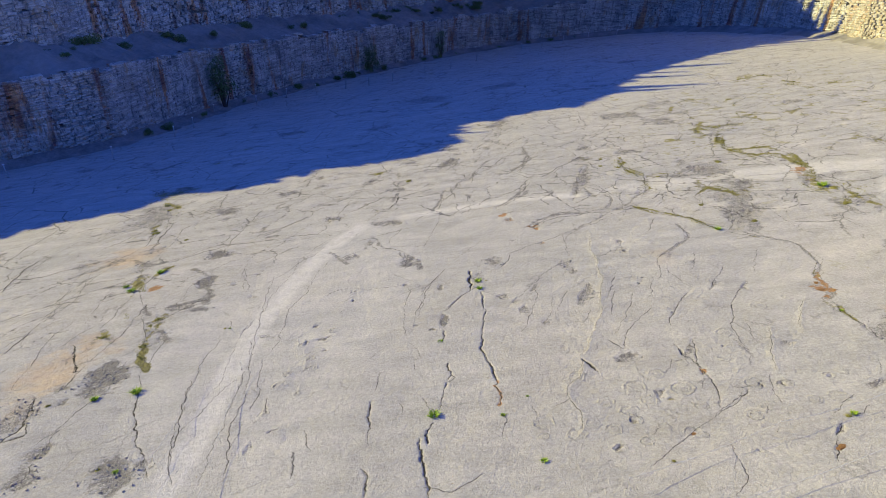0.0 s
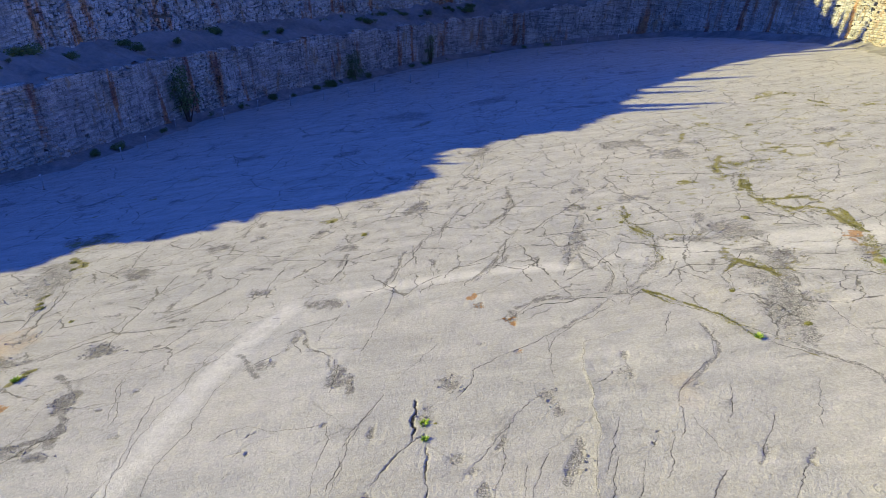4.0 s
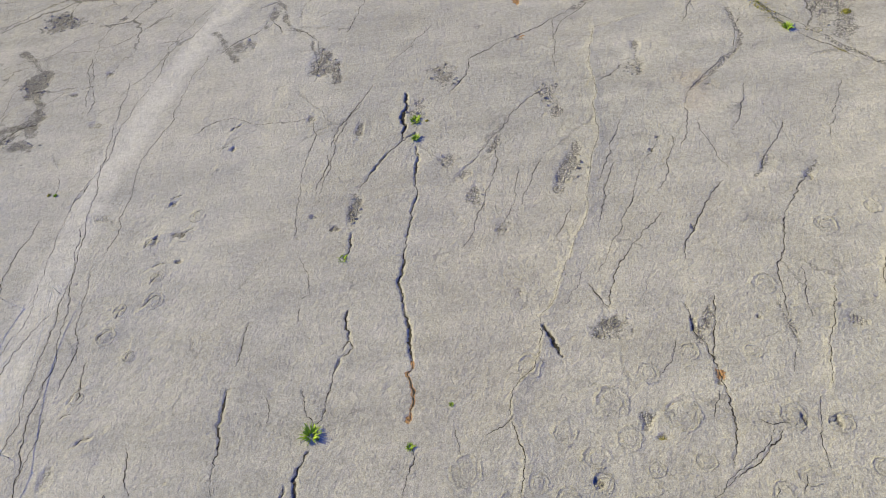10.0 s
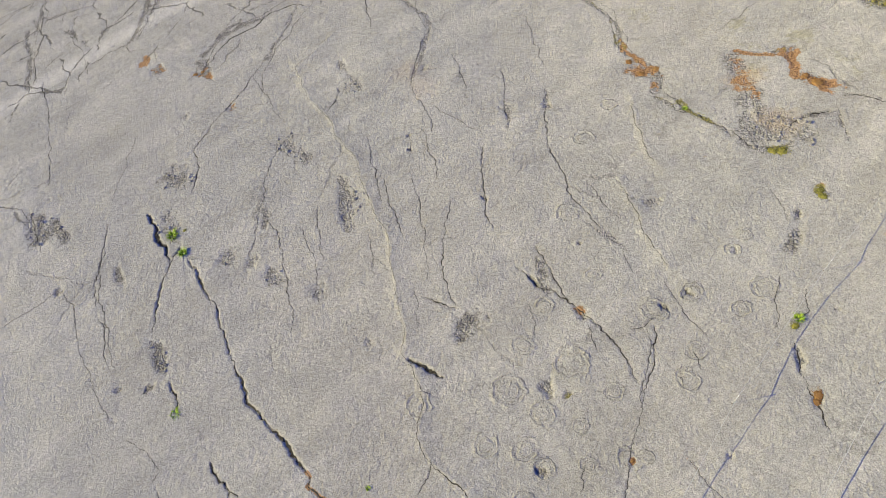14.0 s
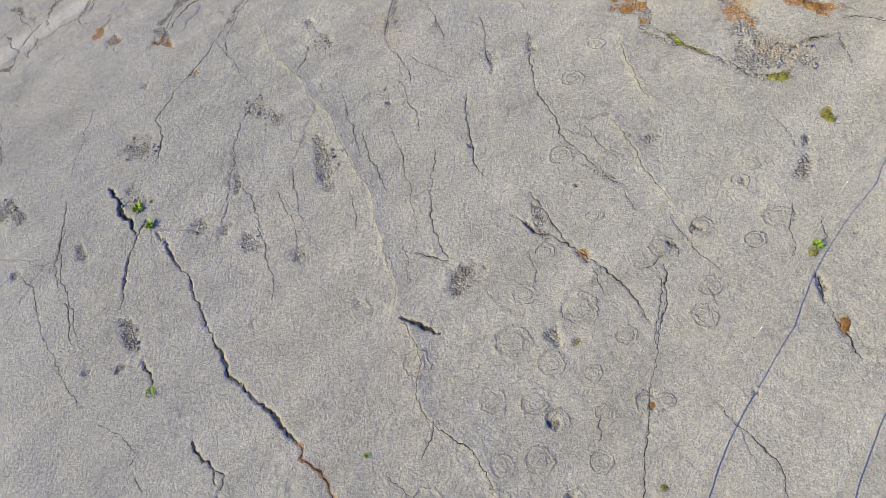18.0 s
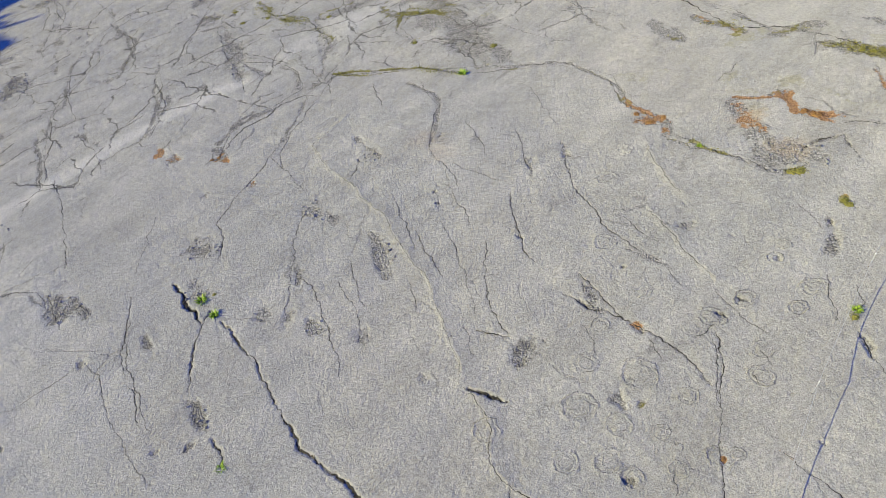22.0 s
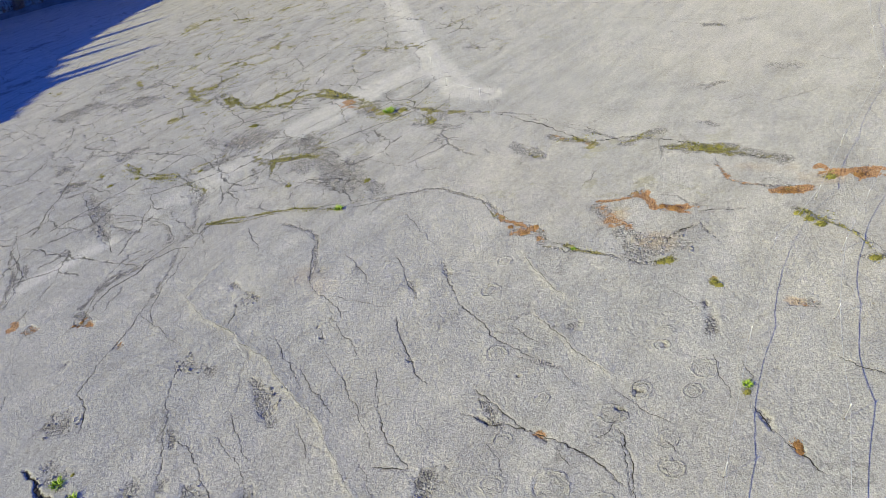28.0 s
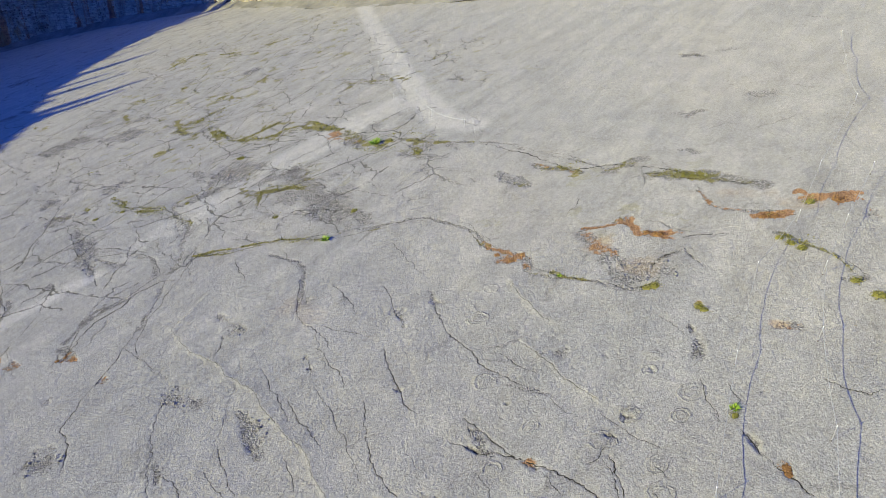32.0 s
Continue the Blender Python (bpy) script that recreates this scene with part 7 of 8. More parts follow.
weed(-21.28, 16.86, .45, "moss")
weed(-22.07, 22.53, .42, "moss")
weed(-21, 16.26, .60, "moss")
weed(-18.17, 13.8, .30, "moss")
weed(-5.78, 25.84, .40, "moss")
weed(-3.29, 22.11, .50, "moss")
weed(10.01, -12.6, .2, "leaf")
weed(13.29, -10.73, .26, "moss")
weed(8.86, -13.92, .26, "dry")
weed(13.06, 3.73, .34, "leaf")
weed(13.75, -9.34, .34, "moss")
weed(13.58, -9.16, .30, "moss")
weed(13.39, -6.48, .14, "leaf")
weed(20.38, -8.04, 0.22, "moss")
weed(20.6, -8.27, 0.22, "moss")
weed(20.3, -7.77, 0.22, "moss")
weed(21.45, 8.54, .55, "leaf")
weed(21.8, 7.84, .45, "moss")
weed(20.78, 5.12, .40, "moss")
weed(15.29, 4.25, .34, "moss")
weed(13.94, 7.92, .30, "moss")
weed(18.75, 16.66, .5, "moss")
weed(16.59, -12.44, .34, "moss")
weed(16.75, -12.11, .30, "moss")
weed(16.94, -11.77, .30, "moss")
weed(15.39, -13.95, .34, "moss")
weed(14.93, -14.53, .40, "moss")
weed(4.01, 7.92, .20, "dry")
weed(3.73, 7.99, .22, "dry")
weed(4.01, 4.83, .12, "dry")
weed(16.4, -8.38, .40, "dry")
weed(16.44, -7.99, .30, "dry")
weed(13.77, -4.5, .30, "dry")
weed(13.94, -3.84, .24, "dry")
weed(14.24, -4.66, .24, "dry")
weed(18.14, -11.31, .44, "dry")
weed(18.04, -11.02, .36, "dry")
weed(19.23, -12.08, .40, "moss")
weed(19.5, -12.71, .40, "dry")
weed(21.76, 22.5, .4, "moss")
weed(11.14, 19.47, .34, "moss")
weed(11.68, 21.5, .30, "moss")
weed(13.79, 14.87, .3, "moss")
weed(12.14, 18.46, .34, "moss")
weed(13.16, -10.89, .26, "moss")
weed(9.82, -12.67, .2, "moss")
weed(5.19, -12.51, .12, "dry")
weed(8.71, -13.99, .24, "dry")
weed(4.17, -13.61, .14, "moss")
weed(0.63, -5.86, .01, "moss")
moss_strip(.16, (10.3, 8.99), (10.75, 8.18))
moss_strip(.20, (10.99, 7.3), (11.62, 6.58), (12.25, 5.86), (12.6, 4.83), (12.98, 3.87), (13.25, 3.49))
moss_strip(.12, (14.62, 1.64), (15.21, 1.39))
moss_strip(.16, (13.47, -7.75), (13.39, -8.66), (13.51, -9.11))
moss_strip(.12, (14.52, -8.95), (15.2, -9.03), (15.57, -9.23))
moss_strip(.20, (17.06, -11.59), (16.81, -12.1), (16.54, -12.59))
moss_strip(.22, (12.74, 20.41), (12.47, 18.46), (12.91, 16.89), (13.05, 15.52))
moss_strip(.22, (13.18, 15.47), (14.25, 15.51), (15.49, 14.88))
moss_strip(.30, (22.29, 24.86), (20.93, 21.51))
moss_strip(.26, (20.88, 20.7), (21.23, 19.06), (23.35, 18.71))
moss_strip(.26, (23.35, 18.71), (23.64, 16.01), (22.96, 13.98), (22.69, 12.04))
moss_strip(.24, (15.54, 11.22), (16.24, 10.99), (16.48, 9.92))
moss_strip(.3, (22.09, 28.5), (23.39, 27.82), (25.3, 27.65))
moss_strip(.24, (21.08, 17.54), (21.47, 15.45), (21.53, 14.53))
moss_strip(.3, (21.83, 12.13), (22.28, 11.22), (21.4, 9.1), (20.9, 7.45))
moss_strip(.26, (20.23, -2.02), (20.33, -3.01), (20.29, -3.77))
moss_strip(.22, (13.37, 16.35), (12.94, 19.7), (12.13, 18.54), (12.67, 15.22))
moss_strip(.2, (-19.21, 8.69), (-17.91, 4.98))
moss_strip(.16, (-15.66, -0.29), (-15.43, 0.84), (-15.05, 1.61))
moss_strip(.16, (-15.64, -0.86), (-14.69, -3.66))
moss_strip(.14, (12.51, 5.45), (12.73, 4.64), (12.95, 3.86), (13.33, 3.61))
moss_strip(.24, (-19.05, 8.82), (-18.64, 6.79), (-17.71, 4.92))
moss_strip(.22, (-19.41, 6.63), (-18.4, 5.14), (-18.16, 4.17))
moss_strip(.22, (-17.63, 7.29), (-17.53, 8.48))
moss_strip(.24, (-22.64, 22.69), (-22.71, 24.96))
moss_strip(.26, (-21.37, 15.67), (-20.83, 17.31))
moss_strip(.18, (-18.01, -0.5), (-17.65, -0.09), (-16.95, -1.16))
moss_strip(.3, (22.15, 26.86), (21.18, 26.43), (21.03, 27.43))
moss_strip(.3, (23.61, 19.16), (23.51, 18.42))
moss_strip(.4, (22.06, 13.47), (22.13, 12.24), (22.37, 11.77))
moss_strip(.3, (12.74, 20.41), (12.38, 20.88))
moss_strip(.26, (12.91, 15.14), (12.3, 13.01), (11.84, 11.74))
moss_strip(.34, (22.42, 11.35), (21.94, 10.03), (21.37, 8.67), (21.08, 7.61))
moss_strip(.3, (21.99, 8.01), (21.84, 6.72))
moss_strip(.3, (20.32, -7.36), (20.34, -8.06), (20.25, -8.58))
moss_strip(.25, (10.4, 9.07), (11.02, 7.49), (11.93, 6.62), (12.66, 5.66), (12.82, 4.64), (13.28, 3.72))
moss_strip(.22, (15.49, 10.96), (16.17, 10.21), (16.49, 8.99))
moss_strip(.18, (14.06, 8.32), (14.17, 7.84))
moss_strip(.35, (22.23, 24.8), (20.93, 21.21), (20.98, 19.21), (22.01, 18.59), (23.65, 18.21))
moss_strip(.35, (22.52, 27.93), (23.69, 27.09), (25.38, 27.11))
moss_strip(.3, (26.1, 42.82), (26.68, 39.57), (27.2, 34.97))
moss_strip(.4, (26.99, 32.27), (27.25, 29.4))
moss_strip(.3, (22.88, 32.76), (23.4, 31.98))
moss_strip(.3, (20.83, 26.05), (21.19, 25.49))
moss_strip(.3, (17.64, 24.28), (18.35, 23.84))
moss_strip(.3, (23.54, 15.85), (23.08, 13.9), (22.83, 12), (22.06, 10.07), (22.14, 8.73), (22.73, 7.62), (22.51, 5.09))
moss_strip(.45, (21.48, 9.06), (22.11, 8.32))
moss_strip(.45, (20.66, 5.93), (21.28, 5.65))
moss_strip(.35, (20.49, 7.91), (20.63, 9.48))
moss_strip(.35, (23.08, 7.85), (23.56, 6.07))
moss_strip(.5, (34.42, 48.85), (37.95, 50.57))
moss_strip(.5, (39.01, 49.33), (40.29, 49.79))
moss_strip(.5, (38.14, 43.1), (38.91, 39.1))
moss_strip(.5, (41.31, 41.3), (41.63, 39.97))
moss_strip(.4, (33.62, 25.61), (34.33, 25.8))
moss_strip(.4, (25.56, 15.25), (26.54, 15.85))
moss_strip(.2, (15.22, 4.4), (15.69, 4.4))
moss_strip(.2, (14.69, 1.86), (15.13, 1.16), (15.83, 1.16), (15.72, 0.17))
moss_strip(.2, (-20.97, 17.47), (-21.04, 15.26), (-20.73, 13.42))
moss_strip(.22, (-19.13, 7.61), (-18.17, 5.81))
moss_strip(.2, (-19.25, 6.16), (-18.59, 4.78))
moss_strip(.25, (-17.64, 7.9), (-17.37, 8.62))
moss_strip(.2, (-17.7, 2.4), (-17.32, 1.51))
moss_strip(.2, (-15.16, 1.27), (-15.52, 1.06), (-15.59, 0.1), (-15.65, -0.41))
moss_strip(.2, (-15.73, -0.9), (-14.99, -2.99))
moss_strip(.22, (-14.1, -6.02), (-14.11, -5.65))
moss_strip(.15, (-14.66, -0.51), (-14.54, -2.04))
moss_strip(.18, (-18.2, -0.06), (-17.17, -1.01))
moss_strip(.15, (-15.87, -5.86), (-15.68, -5.78))
moss_strip(.15, (-14.34, -3.87), (-14.47, -5.06))
moss_strip(.2, (20.62, -7.24), (20.42, -7.97), (20.36, -8.74))
moss_strip(.2, (21.12, -5.06), (21.02, -5.79))
moss_strip(.2, (13.47, -8.8), (13.75, -9.34))
moss_strip(.2, (17.22, -11.7), (17.15, -12.46), (16.86, -13.22))
moss_strip(.2, (20.09, -2.1), (20.74, -3.04), (21.08, -3.63))
moss_strip(.25, (22.21, 12.05), (21.08, 7.61), (21.23, 6.21))
moss_strip(.3, (29.3, 37.27), (25.85, 27.68), (26.93, 27))
moss_strip(.3, (12.01, 20.51), (12.32, 16.28), (13.34, 14.2))
moss_strip(.18, (11.24, 7.59), (11.98, 6.59), (12.52, 5.75), (12.82, 4.67), (13.14, 3.5))
moss_strip(.18, (10.46, 9.19), (10.79, 8.39))
moss_strip(.2, (20.41, -7.48), (20.31, -8.36))
moss_strip(.2, (20.21, -2.09), (20.12, -3.81))
moss_strip(.2, (18.81, -1.48), (18.9, -1.95))
moss_strip(.15, (14.98, -8.79), (15.63, -9.38))
moss_strip(.15, (13.42, -8.61), (13.72, -9.47))
moss_strip(.15, (17.06, -11.6), (16.81, -12.53))
moss_strip(.25, (22.04, 23.17), (20.61, 20.31), (20.86, 18.06), (22.19, 16.94), (23.04, 14.79))
moss_strip(.3, (22.26, 12.32), (21.47, 9.59), (21.64, 8.12), (22.03, 6.52), (22.05, 4.72))
moss_strip(.3, (33.81, -2.4), (33.34, -3.86))
moss_strip(.3, (23.76, 32.94), (25.41, 32.68))
moss_strip(.35, (21.83, 25.51), (24.23, 25.15))
moss_strip(.3, (17.7, 23.93), (18.03, 22.79))
moss_strip(.4, (34.79, 47.39), (36.97, 44.55))
moss_strip(.4, (43.74, 44.68), (43.8, 39.29))
moss_strip(.25, (11.58, 22.04), (11.54, 20.82))
moss_strip(.25, (10.38, 23.06), (10.68, 21.79))
moss_strip(.25, (15.76, 11.23), (16.04, 9.83), (16.38, 8.75))
moss_strip(.18, (12.74, 20.41), (12.48, 17.98), (13.18, 15.9))
moss_strip(.25, (-22.7, 22.92), (-22.2, 24.13))
moss_strip(.25, (-21.36, 16.36), (-20.88, 16.9))
moss_strip(.25, (-17.53, 8.43), (-17.39, 8.61))
moss_strip(.2, (-5.9, 25.89), (-5.55, 26.22))
moss_strip(.2, (-3.58, 22.21), (-3.07, 22.53))
moss_strip(.2, (15.54, 11.22), (16.18, 10.34), (16.64, 9.24))
moss_strip(.3, (22.35, 24.83), (21.32, 21.96), (21.47, 19.52), (23.1, 18.27))
moss_strip(.3, (21.34, 26.8), (25.43, 27.91))
moss_strip(.3, (17.95, 25.09), (18.74, 24.72))
moss_strip(.4, (35.66, 50.15), (38.69, 51.53))
moss_strip(.4, (42.61, 52.23), (45.87, 53.7))
moss_strip(.4, (18.89, 29.66), (20.7, 27.13))

for half, much, pts in CLUMPS:
    far = max(1.0, math.hypot(pts[0][0], pts[0][1] + 16) / 24)
    for a, b in zip(pts, pts[1:]):
        d = math.hypot(b[0] - a[0], b[1] - a[1])
        for k in range(int(d * (50 + 170 * half) / far ** 1.8)):
            t = GREEN.random()
            x, y = a[0] + (b[0] - a[0]) * t + GREEN.gauss(0, half * 0.45), a[1] + (b[1] - a[1]) * t + GREEN.gauss(0, half * 0.45)
            i, j = min(len(GX) - 1, int(np.searchsorted(GX, x))), min(len(GY) - 1, int(np.searchsorted(GY, y)))
            if ROUGH_B[i, j] + 0.5 * ROUGH_A[i, j] < 0.32 - 0.3 * much:
                continue
            c = FLOOR @ Vector((x, y, dent(x, y) + GREEN.uniform(0.0, 0.06)))
            s = GREEN.uniform(0.018, 0.045) * far
            u = Vector((GREEN.uniform(-1, 1), GREEN.uniform(-1, 1), GREEN.uniform(-0.4, 0.6))).normalized() * s
            w = Vector((GREEN.uniform(-1, 1), GREEN.uniform(-1, 1), GREEN.uniform(0, 0.9))).normalized() * s * 0.7
            i = len(STRIP_V)
            STRIP_V.extend([tuple(c - u), tuple(c + w), tuple(c + u), tuple(c - w * 0.4)])
            STRIP_F.append((i, i + 1, i + 2, i + 3))

FARM = random.Random(31)
for k in range(150):
    px, py = FARM.uniform(12, 58), FARM.uniform(14, 70)
    if px > 0.55 * py - 3:
        moss_strip(FARM.uniform(0.10, 0.25), (px, py), (px + FARM.uniform(-0.7, 0.7), py + FARM.uniform(-0.5, 0.5)))
mossy = mesh_part("moss", from_lists("moss", STRIP_V, STRIP_F), M_MOSS)
tagged(mossy, "yellow-green moss lining the cracks of the quarry floor", "moss", kind="stuff")


# ---- loose stones in the spalled hollows ----
def pebble(rnd):
    bm = bmesh.new()
    bmesh.ops.create_icosphere(bm, subdivisions=1, radius=0.5)
    for v in bm.verts:
        v.co = Vector((v.co.x * 1.25, v.co.y, v.co.z * 0.62)) * rnd.uniform(0.72, 1.15)
    me = bpy.data.meshes.new("loose_stone")
    bm.to_mesh(me)
    bm.free()
    me.materials.append(M_RUBBLE)
    return me


PEBBLES = [pebble(GREEN) for _ in range(6)]
PEB = [(np.array([v.co[:] for v in me.vertices]), [tuple(p.vertices) for p in me.polygons]) for me in PEBBLES]
gv, gf, big = [], [], 0
for (x, y, rx, ry, turn) in HOLLOWS:
    n = min(120, int(60 * rx * ry)) if rx * ry > 0.12 else 0
    for k in range(n):
        a, r = GREEN.uniform(0, 6.283), math.sqrt(GREEN.random()) * 0.95
        u, v = rx * r * math.cos(a), ry * r * math.sin(a)
        c, s = math.cos(radians(turn)), math.sin(radians(turn))
        px, py, size = x + u * c - v * s, y + u * s + v * c, 0.025 + 0.085 * GREEN.random() ** 4
        m = FLOOR @ Matrix.Translation((px, py, dent(px, py) + size * 0.2)) @ pose(0, 0, 0, GREEN.uniform(-20, 20), GREEN.uniform(-20, 20), GREEN.uniform(0, 360)) @ Matrix.Diagonal((size, size, size, 1))
        kind_ = GREEN.randrange(6)
        if size > 0.095 and big < 120 and math.hypot(px - 2, py + 6) < 14:
            ob = new("loose_stone", PEBBLES[kind_])
            ob.matrix_world = m
            tagged(ob, "angular pale limestone chip lying on the rock floor", "stone", "loose stones")
            big += 1
            continue
        co, fs = PEB[kind_]
        base, am = len(gv), np.array(m)
        gv += (co @ am[:3, :3].T + am[:3, 3]).tolist()
        gf += [tuple(base + i for i in f) for f in fs]
gravel = mesh_part("gravel", from_lists("gravel", gv, gf), M_RUBBLE)
tagged(gravel, "angular limestone gravel lying in the spalled hollows", "gravel", kind="stuff")


# ---- string fences along the visitors' path ----
def tube(pts, r, sides=5):
    v, f = [], []
    for k, p in enumerate(pts):
        a, b = pts[max(k - 1, 0)], pts[min(k + 1, len(pts) - 1)]
        t = (Vector(b) - Vector(a)).normalized()
        n = t.orthogonal().normalized()
        m = t.cross(n)
        for i in range(sides):
            g = 2 * math.pi * i / sides
            v.append(tuple(Vector(p) + n * (r * math.cos(g)) + m * (r * math.sin(g))))
        if k:
            o = (k - 1) * sides
            f += [(o + i, o + (i + 1) % sides, o + sides + (i + 1) % sides, o + sides + i) for i in range(sides)]
    f += [tuple(range(sides))[::-1], tuple(range(len(v) - sides, len(v)))]
    return from_lists("tube", v, f, True)


def lathe(rings, sides=8):
    v, f = [], []
    for r, z in rings:
        v += [(r * math.cos(2 * math.pi * i / sides), r * math.sin(2 * math.pi * i / sides), z) for i in range(sides)]
    for k in range(len(rings) - 1):
        f += [(k * sides + i, k * sides + (i + 1) % sides, (k + 1) * sides + (i + 1) % sides, (k + 1) * sides + i) for i in range(sides)]
    f += [tuple(range(sides))[::-1], tuple(range(len(v) - sides, len(v)))]
    return from_lists("lathe", v, f, True)


def make_peg(name, tall, thick, label, group):
    peg = empty(name)
    mesh_part("rod", lathe([(thick, -0.06), (thick, tall - 0.02), (thick * 0.9, tall)]), M_ROD, peg)
    cap = mesh_part("cap", lathe([(thick * 0.8, tall - 0.03), (thick * 1.9, tall - 0.025), (thick * 2.0, tall + 0.01), (thick * 1.2, tall + 0.03)]), M_PEG, peg, "white plastic cap")
    mesh_part("foot", lathe([(thick * 2.2, -0.04), (thick * 2.2, 0.012), (thick * 1.1, 0.03)]), M_BARK, peg, "rusty drilled foot")
    return tagged(peg, label, "fence peg", group)


ROPE1 = [(2.55, -14.43), (7.5, -12.97), (11.39, -12.19), (15, -11.65), (17.88, -11.98), (21.18, -11.86), (26.91, -11.86), (31.43, -10.67), (35.02, -9.86)]
ROPE2 = [(4.25, -15.86), (9.85, -14.49), (12.78, -13.63), (15.44, -13.18), (17.91, -13.21), (21.26, -13.31)]
ROPE3 = [(44.01, 27.42), (35.57, 18.98), (30.64, 13.79), (27.69, 10.78), (24.83, 7.37), (23.78, 4.48)]
ROPE4 = [(37.43, 23.54), (33.15, 18.73), (30.21, 15.42), (27.07, 12.07), (24.54, 8.82)]
ROPE5 = [(-10.21, -4.94), (-9.84, -9.78), (-9.57, -13.27), (-9.5, -15.7)]
ROPE6 = [(-11.84, -4.98), (-11.59, -8.74), (-11.77, -10.58), (-11.59, -13.09)]
POSTS = [(-47.7, 45.9), (-37.2, 49), (-33.9, 60.7), (-33.5, 67.7), (-34.2, 81.1), (-28.2, 85.4), (-24.2, 90.9), (-19.2, 92.2), (-14.1, 93.6), (-10, 94.4), (-5.8, 97), (0.3, 103), (5.4, 105.5), (11.4, 115.3), (16.3, 119.8), (22.5, 126.4), (26.7, 124.3), (33.3, 132), (39.7, 134.6), (45.4, 131.2)]

PEG = 0.42
first_peg = None


def fence(bases):
    """Pegs with a slack string from cap to cap."""
    global first_peg
    tops = []
    for x, y in bases:
        q = FLOOR @ Vector((x, y, dent(x, y)))
        m = Matrix.Translation(q) @ pose(0, 0, 0, GREEN.uniform(-3, 3), GREEN.uniform(-3, 3), 0)
        if first_peg is None:
            first_peg = make_peg("fence_peg", PEG, 0.006, "thin white fence peg standing on the rock floor", "fence pegs along the path")
            first_peg.matrix_world = m
        else:
            copy_thing(first_peg, m)
        tops.append(m @ Vector((0, 0, PEG - 0.012)))
    line = []
    for a, b in zip(tops, tops[1:]):
        sag = 0.045 * min(6, (b - a).length) ** 0.8
        for k in range(12):
            t = k / 12
            line.append(tuple(a.lerp(b, t) - Vector((0, 0, sag * 4 * t * (1 - t)))))
    line.append(tuple(tops[-1]))
    ob = mesh_part("fence_string", tube(line, 0.006, 4), M_STRING)
    tagged(ob, "thin white string slung between the fence pegs", "string", "fence strings")


for bases in (ROPE1, ROPE2, ROPE3, ROPE4, ROPE5, ROPE6):
    fence(bases)

marker = None
for x, y in POSTS:
    m = Matrix.Translation(FLOOR @ Vector((x, y, dent(x, y)))) @ pose(0, 0, 0, GREEN.uniform(-4, 4), GREEN.uniform(-4, 4), 0)
    if marker is None:
        marker = make_peg("marker_post", 1.55, 0.065, "white marker post before the shaded quarry face", "marker posts along the face")
        marker.matrix_world = m
    else:
        copy_thing(marker, m)


# ---- trees and shrubs ----
def leaf_cloud(rnd, lobes, n, size):
    v, f = [], []
    for k in range(n):
        c0, r = rnd.choice(lobes)
        d = Vector((rnd.gauss(0, 1), rnd.gauss(0, 1), rnd.gauss(0, 1))).normalized()
        c = Vector(c0) + d * r * rnd.uniform(0.55, 1.08)
        s = size * rnd.uniform(0.6, 1.3)
        u = Vector((rnd.uniform(-1, 1), rnd.uniform(-1, 1), rnd.uniform(-1, 1))).normalized() * s
        w = u.cross(Vector((rnd.uniform(-1, 1), rnd.uniform(-1, 1), rnd.uniform(-1, 1)))).normalized() * s * 0.6
        i = len(v)
        v += [tuple(c - u), tuple(c + w), tuple(c + u), tuple(c - w)]
        f.append((i, i + 1, i + 2, i + 3))
    return v, f


def limb(v, f, a, b, ra, rb, sides=6):
    a, b = Vector(a), Vector(b)
    t = (b - a).normalized()
    n = t.orthogonal().normalized()
    m = t.cross(n)
    i = len(v)
    for p, r in ((a, ra), (a.lerp(b, 0.5) + n * ra * 0.4, (ra + rb) / 2), (b, rb)):
        v += [tuple(p + n * (r * math.cos(6.2832 * k / sides)) + m * (r * math.sin(6.2832 * k / sides))) for k in range(sides)]
    for q in (0, sides):
        f += [(i + q + k, i + q + (k + 1) % sides, i + q + sides + (k + 1) % sides, i + q + sides + k) for k in range(sides)]


def make_spruce(tall, seed):
    rnd = random.Random(seed)
    tree = empty("spruce")
    tv, tf, v, f = [], [], [], []
    limb(tv, tf, (0, 0, -0.5), (0, 0, tall * 0.96), tall * 0.018, 0.02)
    z = tall * 0.06
    while z < tall:
        reach = 0.27 * tall * (1 - z / tall) ** 0.85 + 0.08
        for k in range(9):
            a, r = rnd.uniform(0, 6.2832), reach * rnd.uniform(0.6, 1.1)
            d = Vector((math.cos(a), math.sin(a), 0))
            limb(tv, tf, (0, 0, z), d * r + Vector((0, 0, z - r * 0.35)), 0.03, 0.01, 3)
            for q in range(6):
                t = (q + 1) / 6
                c, s = d * r * t + Vector((0, 0, z - r * 0.35 * t)), 0.22 * r * (1.2 - t) + 0.14
                n = Vector((-d.y, d.x, rnd.uniform(-0.3, 0.3)))
                i = len(v)
                v += [tuple(c - n * s), tuple(c + d * s * 1.5 - Vector((0, 0, s * 0.5))), tuple(c + n * s), tuple(c - d * s * 0.5 + Vector((0, 0, s * 0.3)))]
                f.append((i, i + 1, i + 2, i + 3))
        z += tall * 0.035
    mesh_part("trunk", from_lists("trunk", tv, tf), M_BARK, tree)
    mesh_part("crown", from_lists("crown", v, f), M_NEEDLE, tree)
    return tagged(tree, "dark green spruce on the quarry rim", "tree", "spruces on the rim")


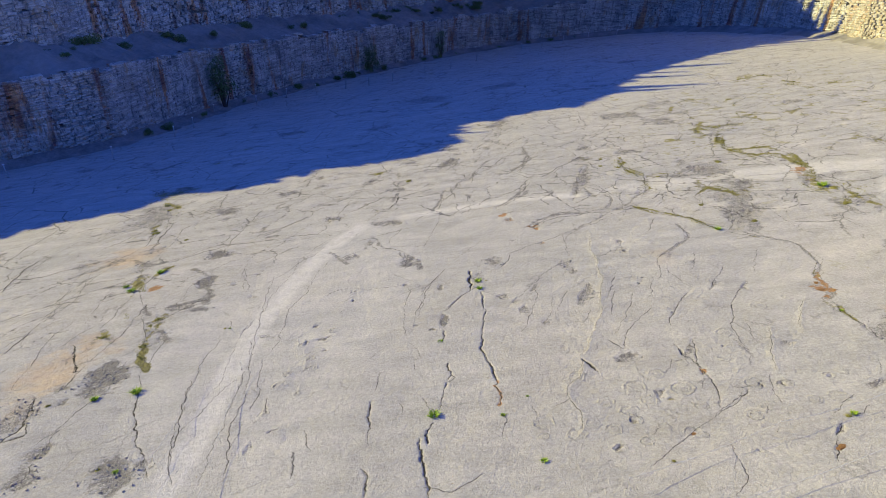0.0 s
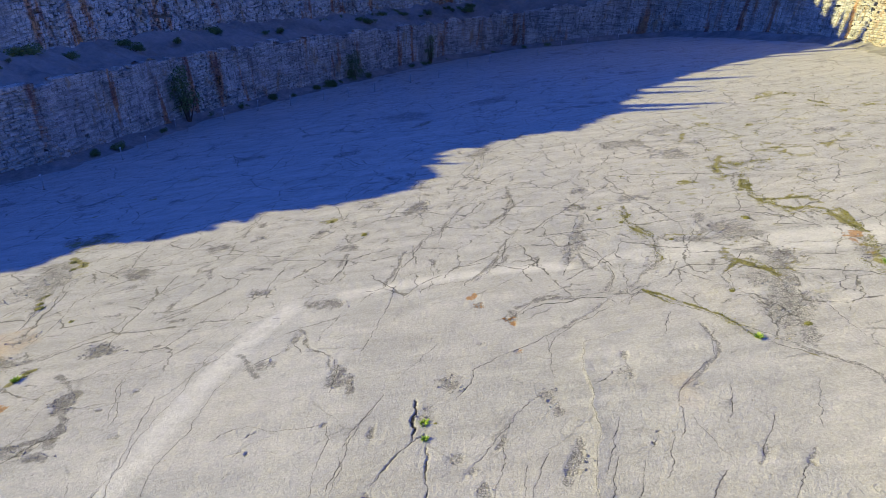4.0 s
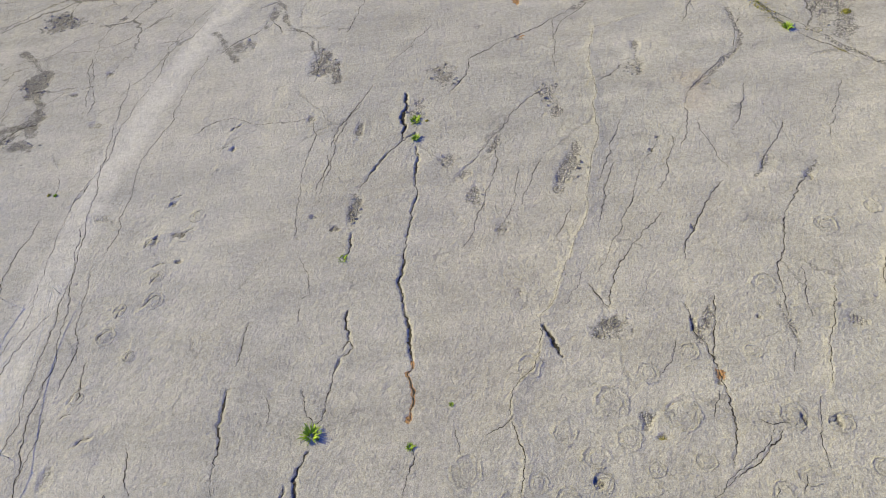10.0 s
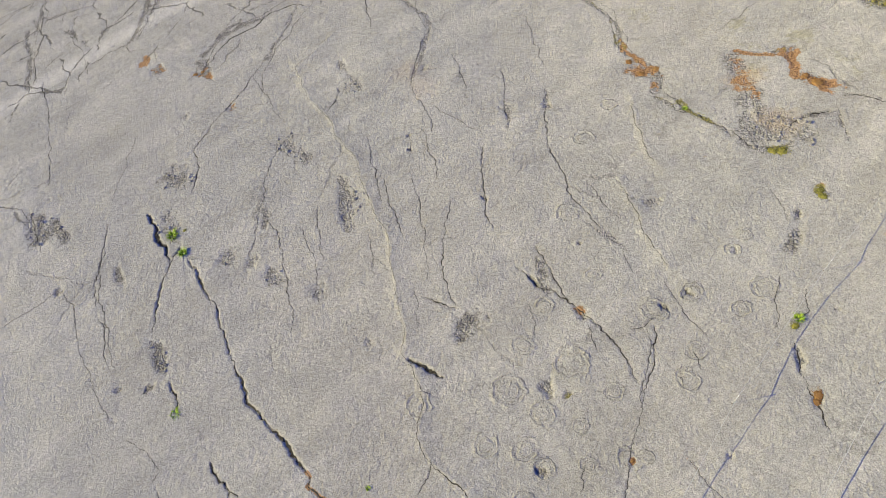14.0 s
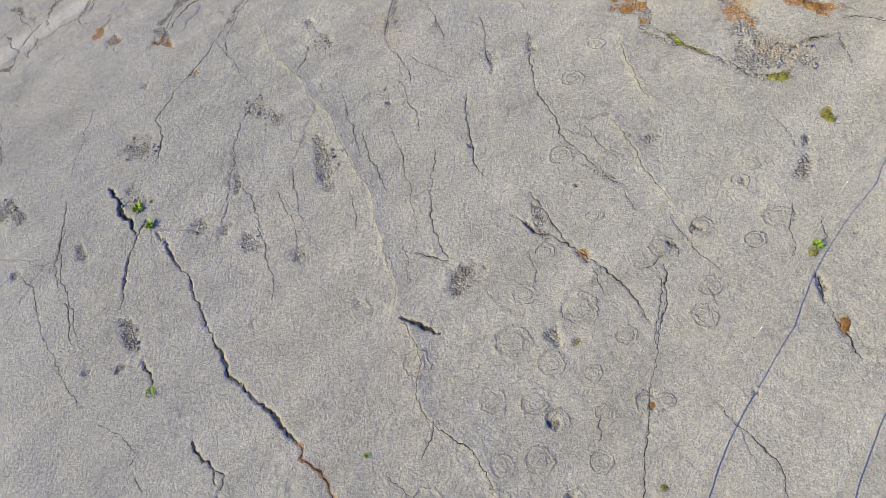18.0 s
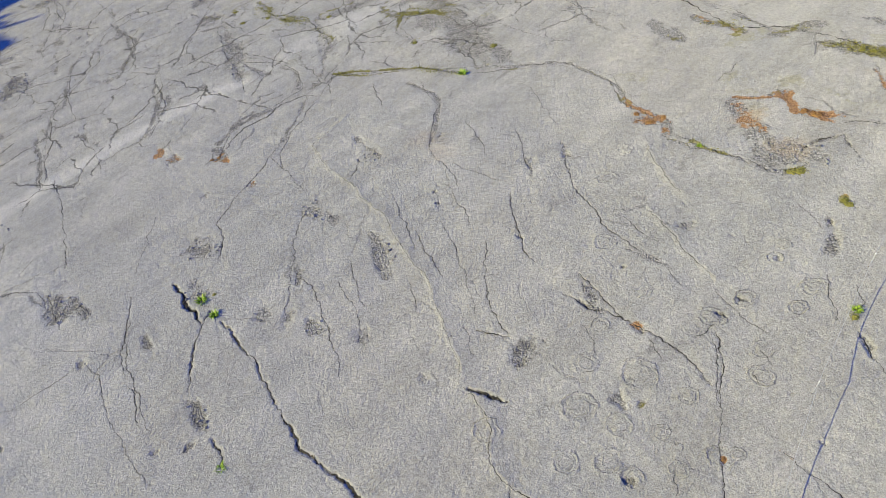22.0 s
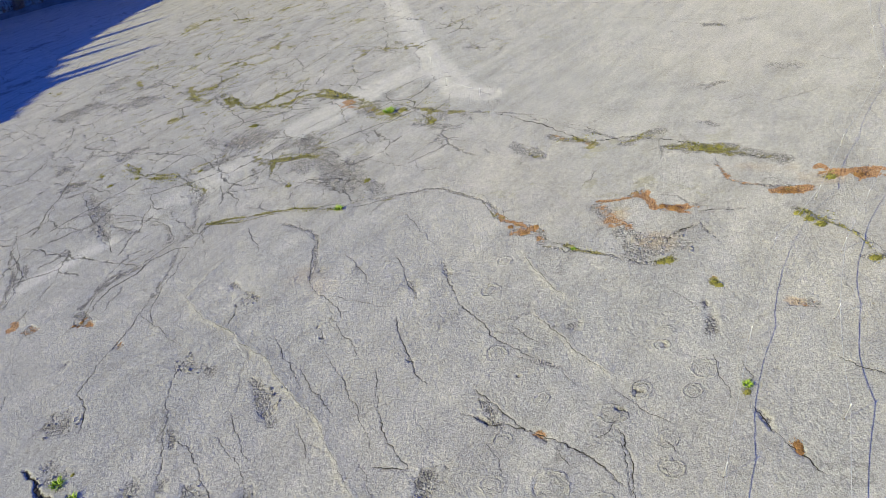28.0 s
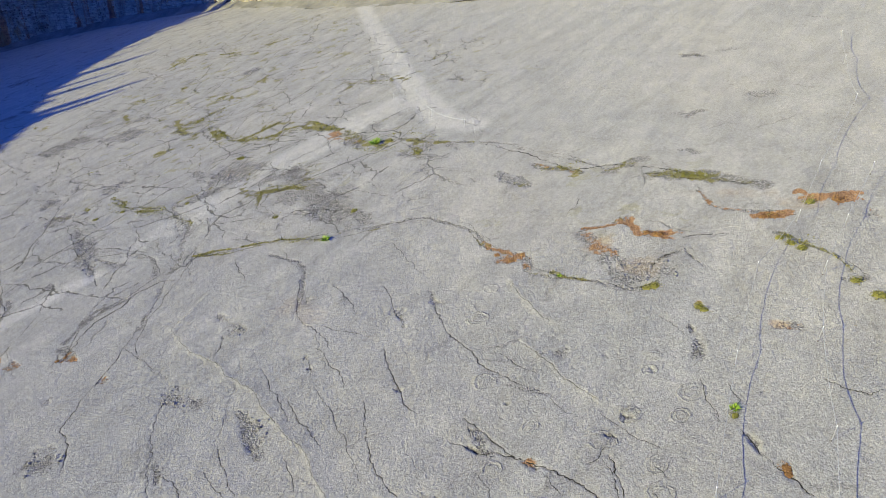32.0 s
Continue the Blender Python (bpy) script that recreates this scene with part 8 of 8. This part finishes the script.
def make_bush(tall, wide, seed, label, name="bush"):
    rnd = random.Random(seed)
    bush = empty(name)
    lobes, stems = [], []
    for k in range(11):
        tv, tf = [], []
        a = rnd.uniform(0, 6.2832)
        r, h = wide * rnd.uniform(0.05, 0.4), tall * rnd.uniform(0.3, 0.92)
        e = (r * math.cos(a), r * math.sin(a), h)
        limb(tv, tf, (0.1 * math.cos(a), 0.1 * math.sin(a), -0.3), e, 0.015 * tall + 0.01, 0.012)
        stems.append((tv, tf))
        lobes.append((e, wide * rnd.uniform(0.16, 0.3)))
        lobes.append(((e[0] * 1.1, e[1] * 1.1, h * rnd.uniform(0.4, 0.8)), wide * rnd.uniform(0.15, 0.28)))
    v, f = leaf_cloud(rnd, lobes, 1500, 0.03 * wide + 0.03)
    if tall > 3:
        for tv, tf in stems:
            mesh_part("stem", from_lists("stem", tv, tf), M_BARK, bush)
    else:
        tv, tf = [], []
        for sv_, sf_ in stems:
            tf += [tuple(len(tv) + q for q in f_) for f_ in sf_]
            tv += sv_
        mesh_part("twig", from_lists("twig", tv, tf), M_BARK, bush)
    mesh_part("crown", from_lists("crown", v, f), M_BUSH, bush)
    return tagged(bush, label, "bush", "bushes by the rock face")


def at_ground(x, y):
    return Matrix.Translation((x, y, floor_z(x, y)))


tall_a = make_bush(9.0, 4.2, 3, "tall dark green bush growing up the rock face", "tall_bush")
tall_a.matrix_world = at_ground(-32.3, 82.6) @ Matrix.Translation((0.2, 0.6, 0.2))
tall_b = make_bush(5.6, 4.2, 5, "dark green bush at the foot of the rock face", "tall_bush")
tall_b.matrix_world = at_ground(-9.6, 115.8)
tall_c = make_bush(8.0, 2.4, 9, "narrow dark conifer-like bush against the rock face", "tall_bush")
tall_c.matrix_world = at_ground(6.5, 131.0)

shrub_kinds = [make_bush(1.5, 2.2, 20 + k, "low dark shrub on the stony bank", "shrub") for k in range(3)]
BUSH = random.Random(77)
spots = []
for k in range(46):
    s = BUSH.uniform(38, 215)
    q, t = WEST.at(s, BUSH.choice((BENCH - 1.6, BENCH - 2.6, BENCH - 1.2, BENCH - 4.5)))
    spots.append((q.x, q.y, upper_foot(s) - 0.55, BUSH.uniform(0.4, 1.0)))
for k in range(34):
    s = BUSH.uniform(45, 235)
    q, t = WEST.at(s, BUSH.uniform(-2.4, -0.6))
    spots.append((q.x, q.y, floor_z(q.x, q.y) + 0.15, BUSH.uniform(0.3, 0.8)))
for k, (x, y, z, size) in enumerate(spots):
    m = Matrix.Translation((x, y, z)) @ pose(0, 0, 0, 0, 0, BUSH.uniform(0, 360))
    if k < 3:
        ob = shrub_kinds[k]
        ob.matrix_world = m @ Matrix.Diagonal((size, size, size, 1))
    else:
        ob = copy_thing(shrub_kinds[k % 3], m)
        ob.scale = (size * BUSH.uniform(1, 1.9), size, size * BUSH.uniform(0.5, 0.9))

# rim trees: plan place and height of the tip
SPRUCES = [(-47.3, 66.0, 12.2), (-41.2, 88.2, 19.6), (-40.2, 90.6, 20.4), (-35.7, 97.0, 18.4), (-33.6, 100.0, 17.0), (-30.5, 104.6, 19.0), (-27.0, 110.0, 17.2), (-24.0, 113.5, 17.5), (-19.6, 118.8, 20.2), (-17.2, 121.6, 22.8), (-15.2, 124.0, 24.6), (-13.0, 127.0, 25.0), (-11.5, 128.6, 24.0), (-9.0, 131.0, 25.5), (-7, 132.8, 24.5), (-4.6, 134.9, 25.5), (-2.0, 137.2, 22), (1, 139.8, 22.5), (4, 142.2, 22)]
spruce_kinds = [make_spruce(8.0, 60 + k) for k in range(3)]
for k, (x, y, tip) in enumerate(SPRUCES):
    s = min((abs((WEST.at(i * 0.5, BENCH)[0] - Vector((x, y))).length), i * 0.5) for i in range(int(WEST.length * 2)))[1]
    q, t = WEST.at(s, BENCH + 2.6)
    base = upper_top(s) - 0.4
    size = max(0.25, (tip - base) / 8.0)
    m = Matrix.Translation((q.x, q.y, base)) @ pose(0, 0, 0, 0, 0, 47 * k)
    if k < 3:
        spruce_kinds[k].matrix_world = m @ Matrix.Diagonal((size, size, size, 1))
    else:
        ob = copy_thing(spruce_kinds[k % 3], m)
        ob.scale = (size, size, size)
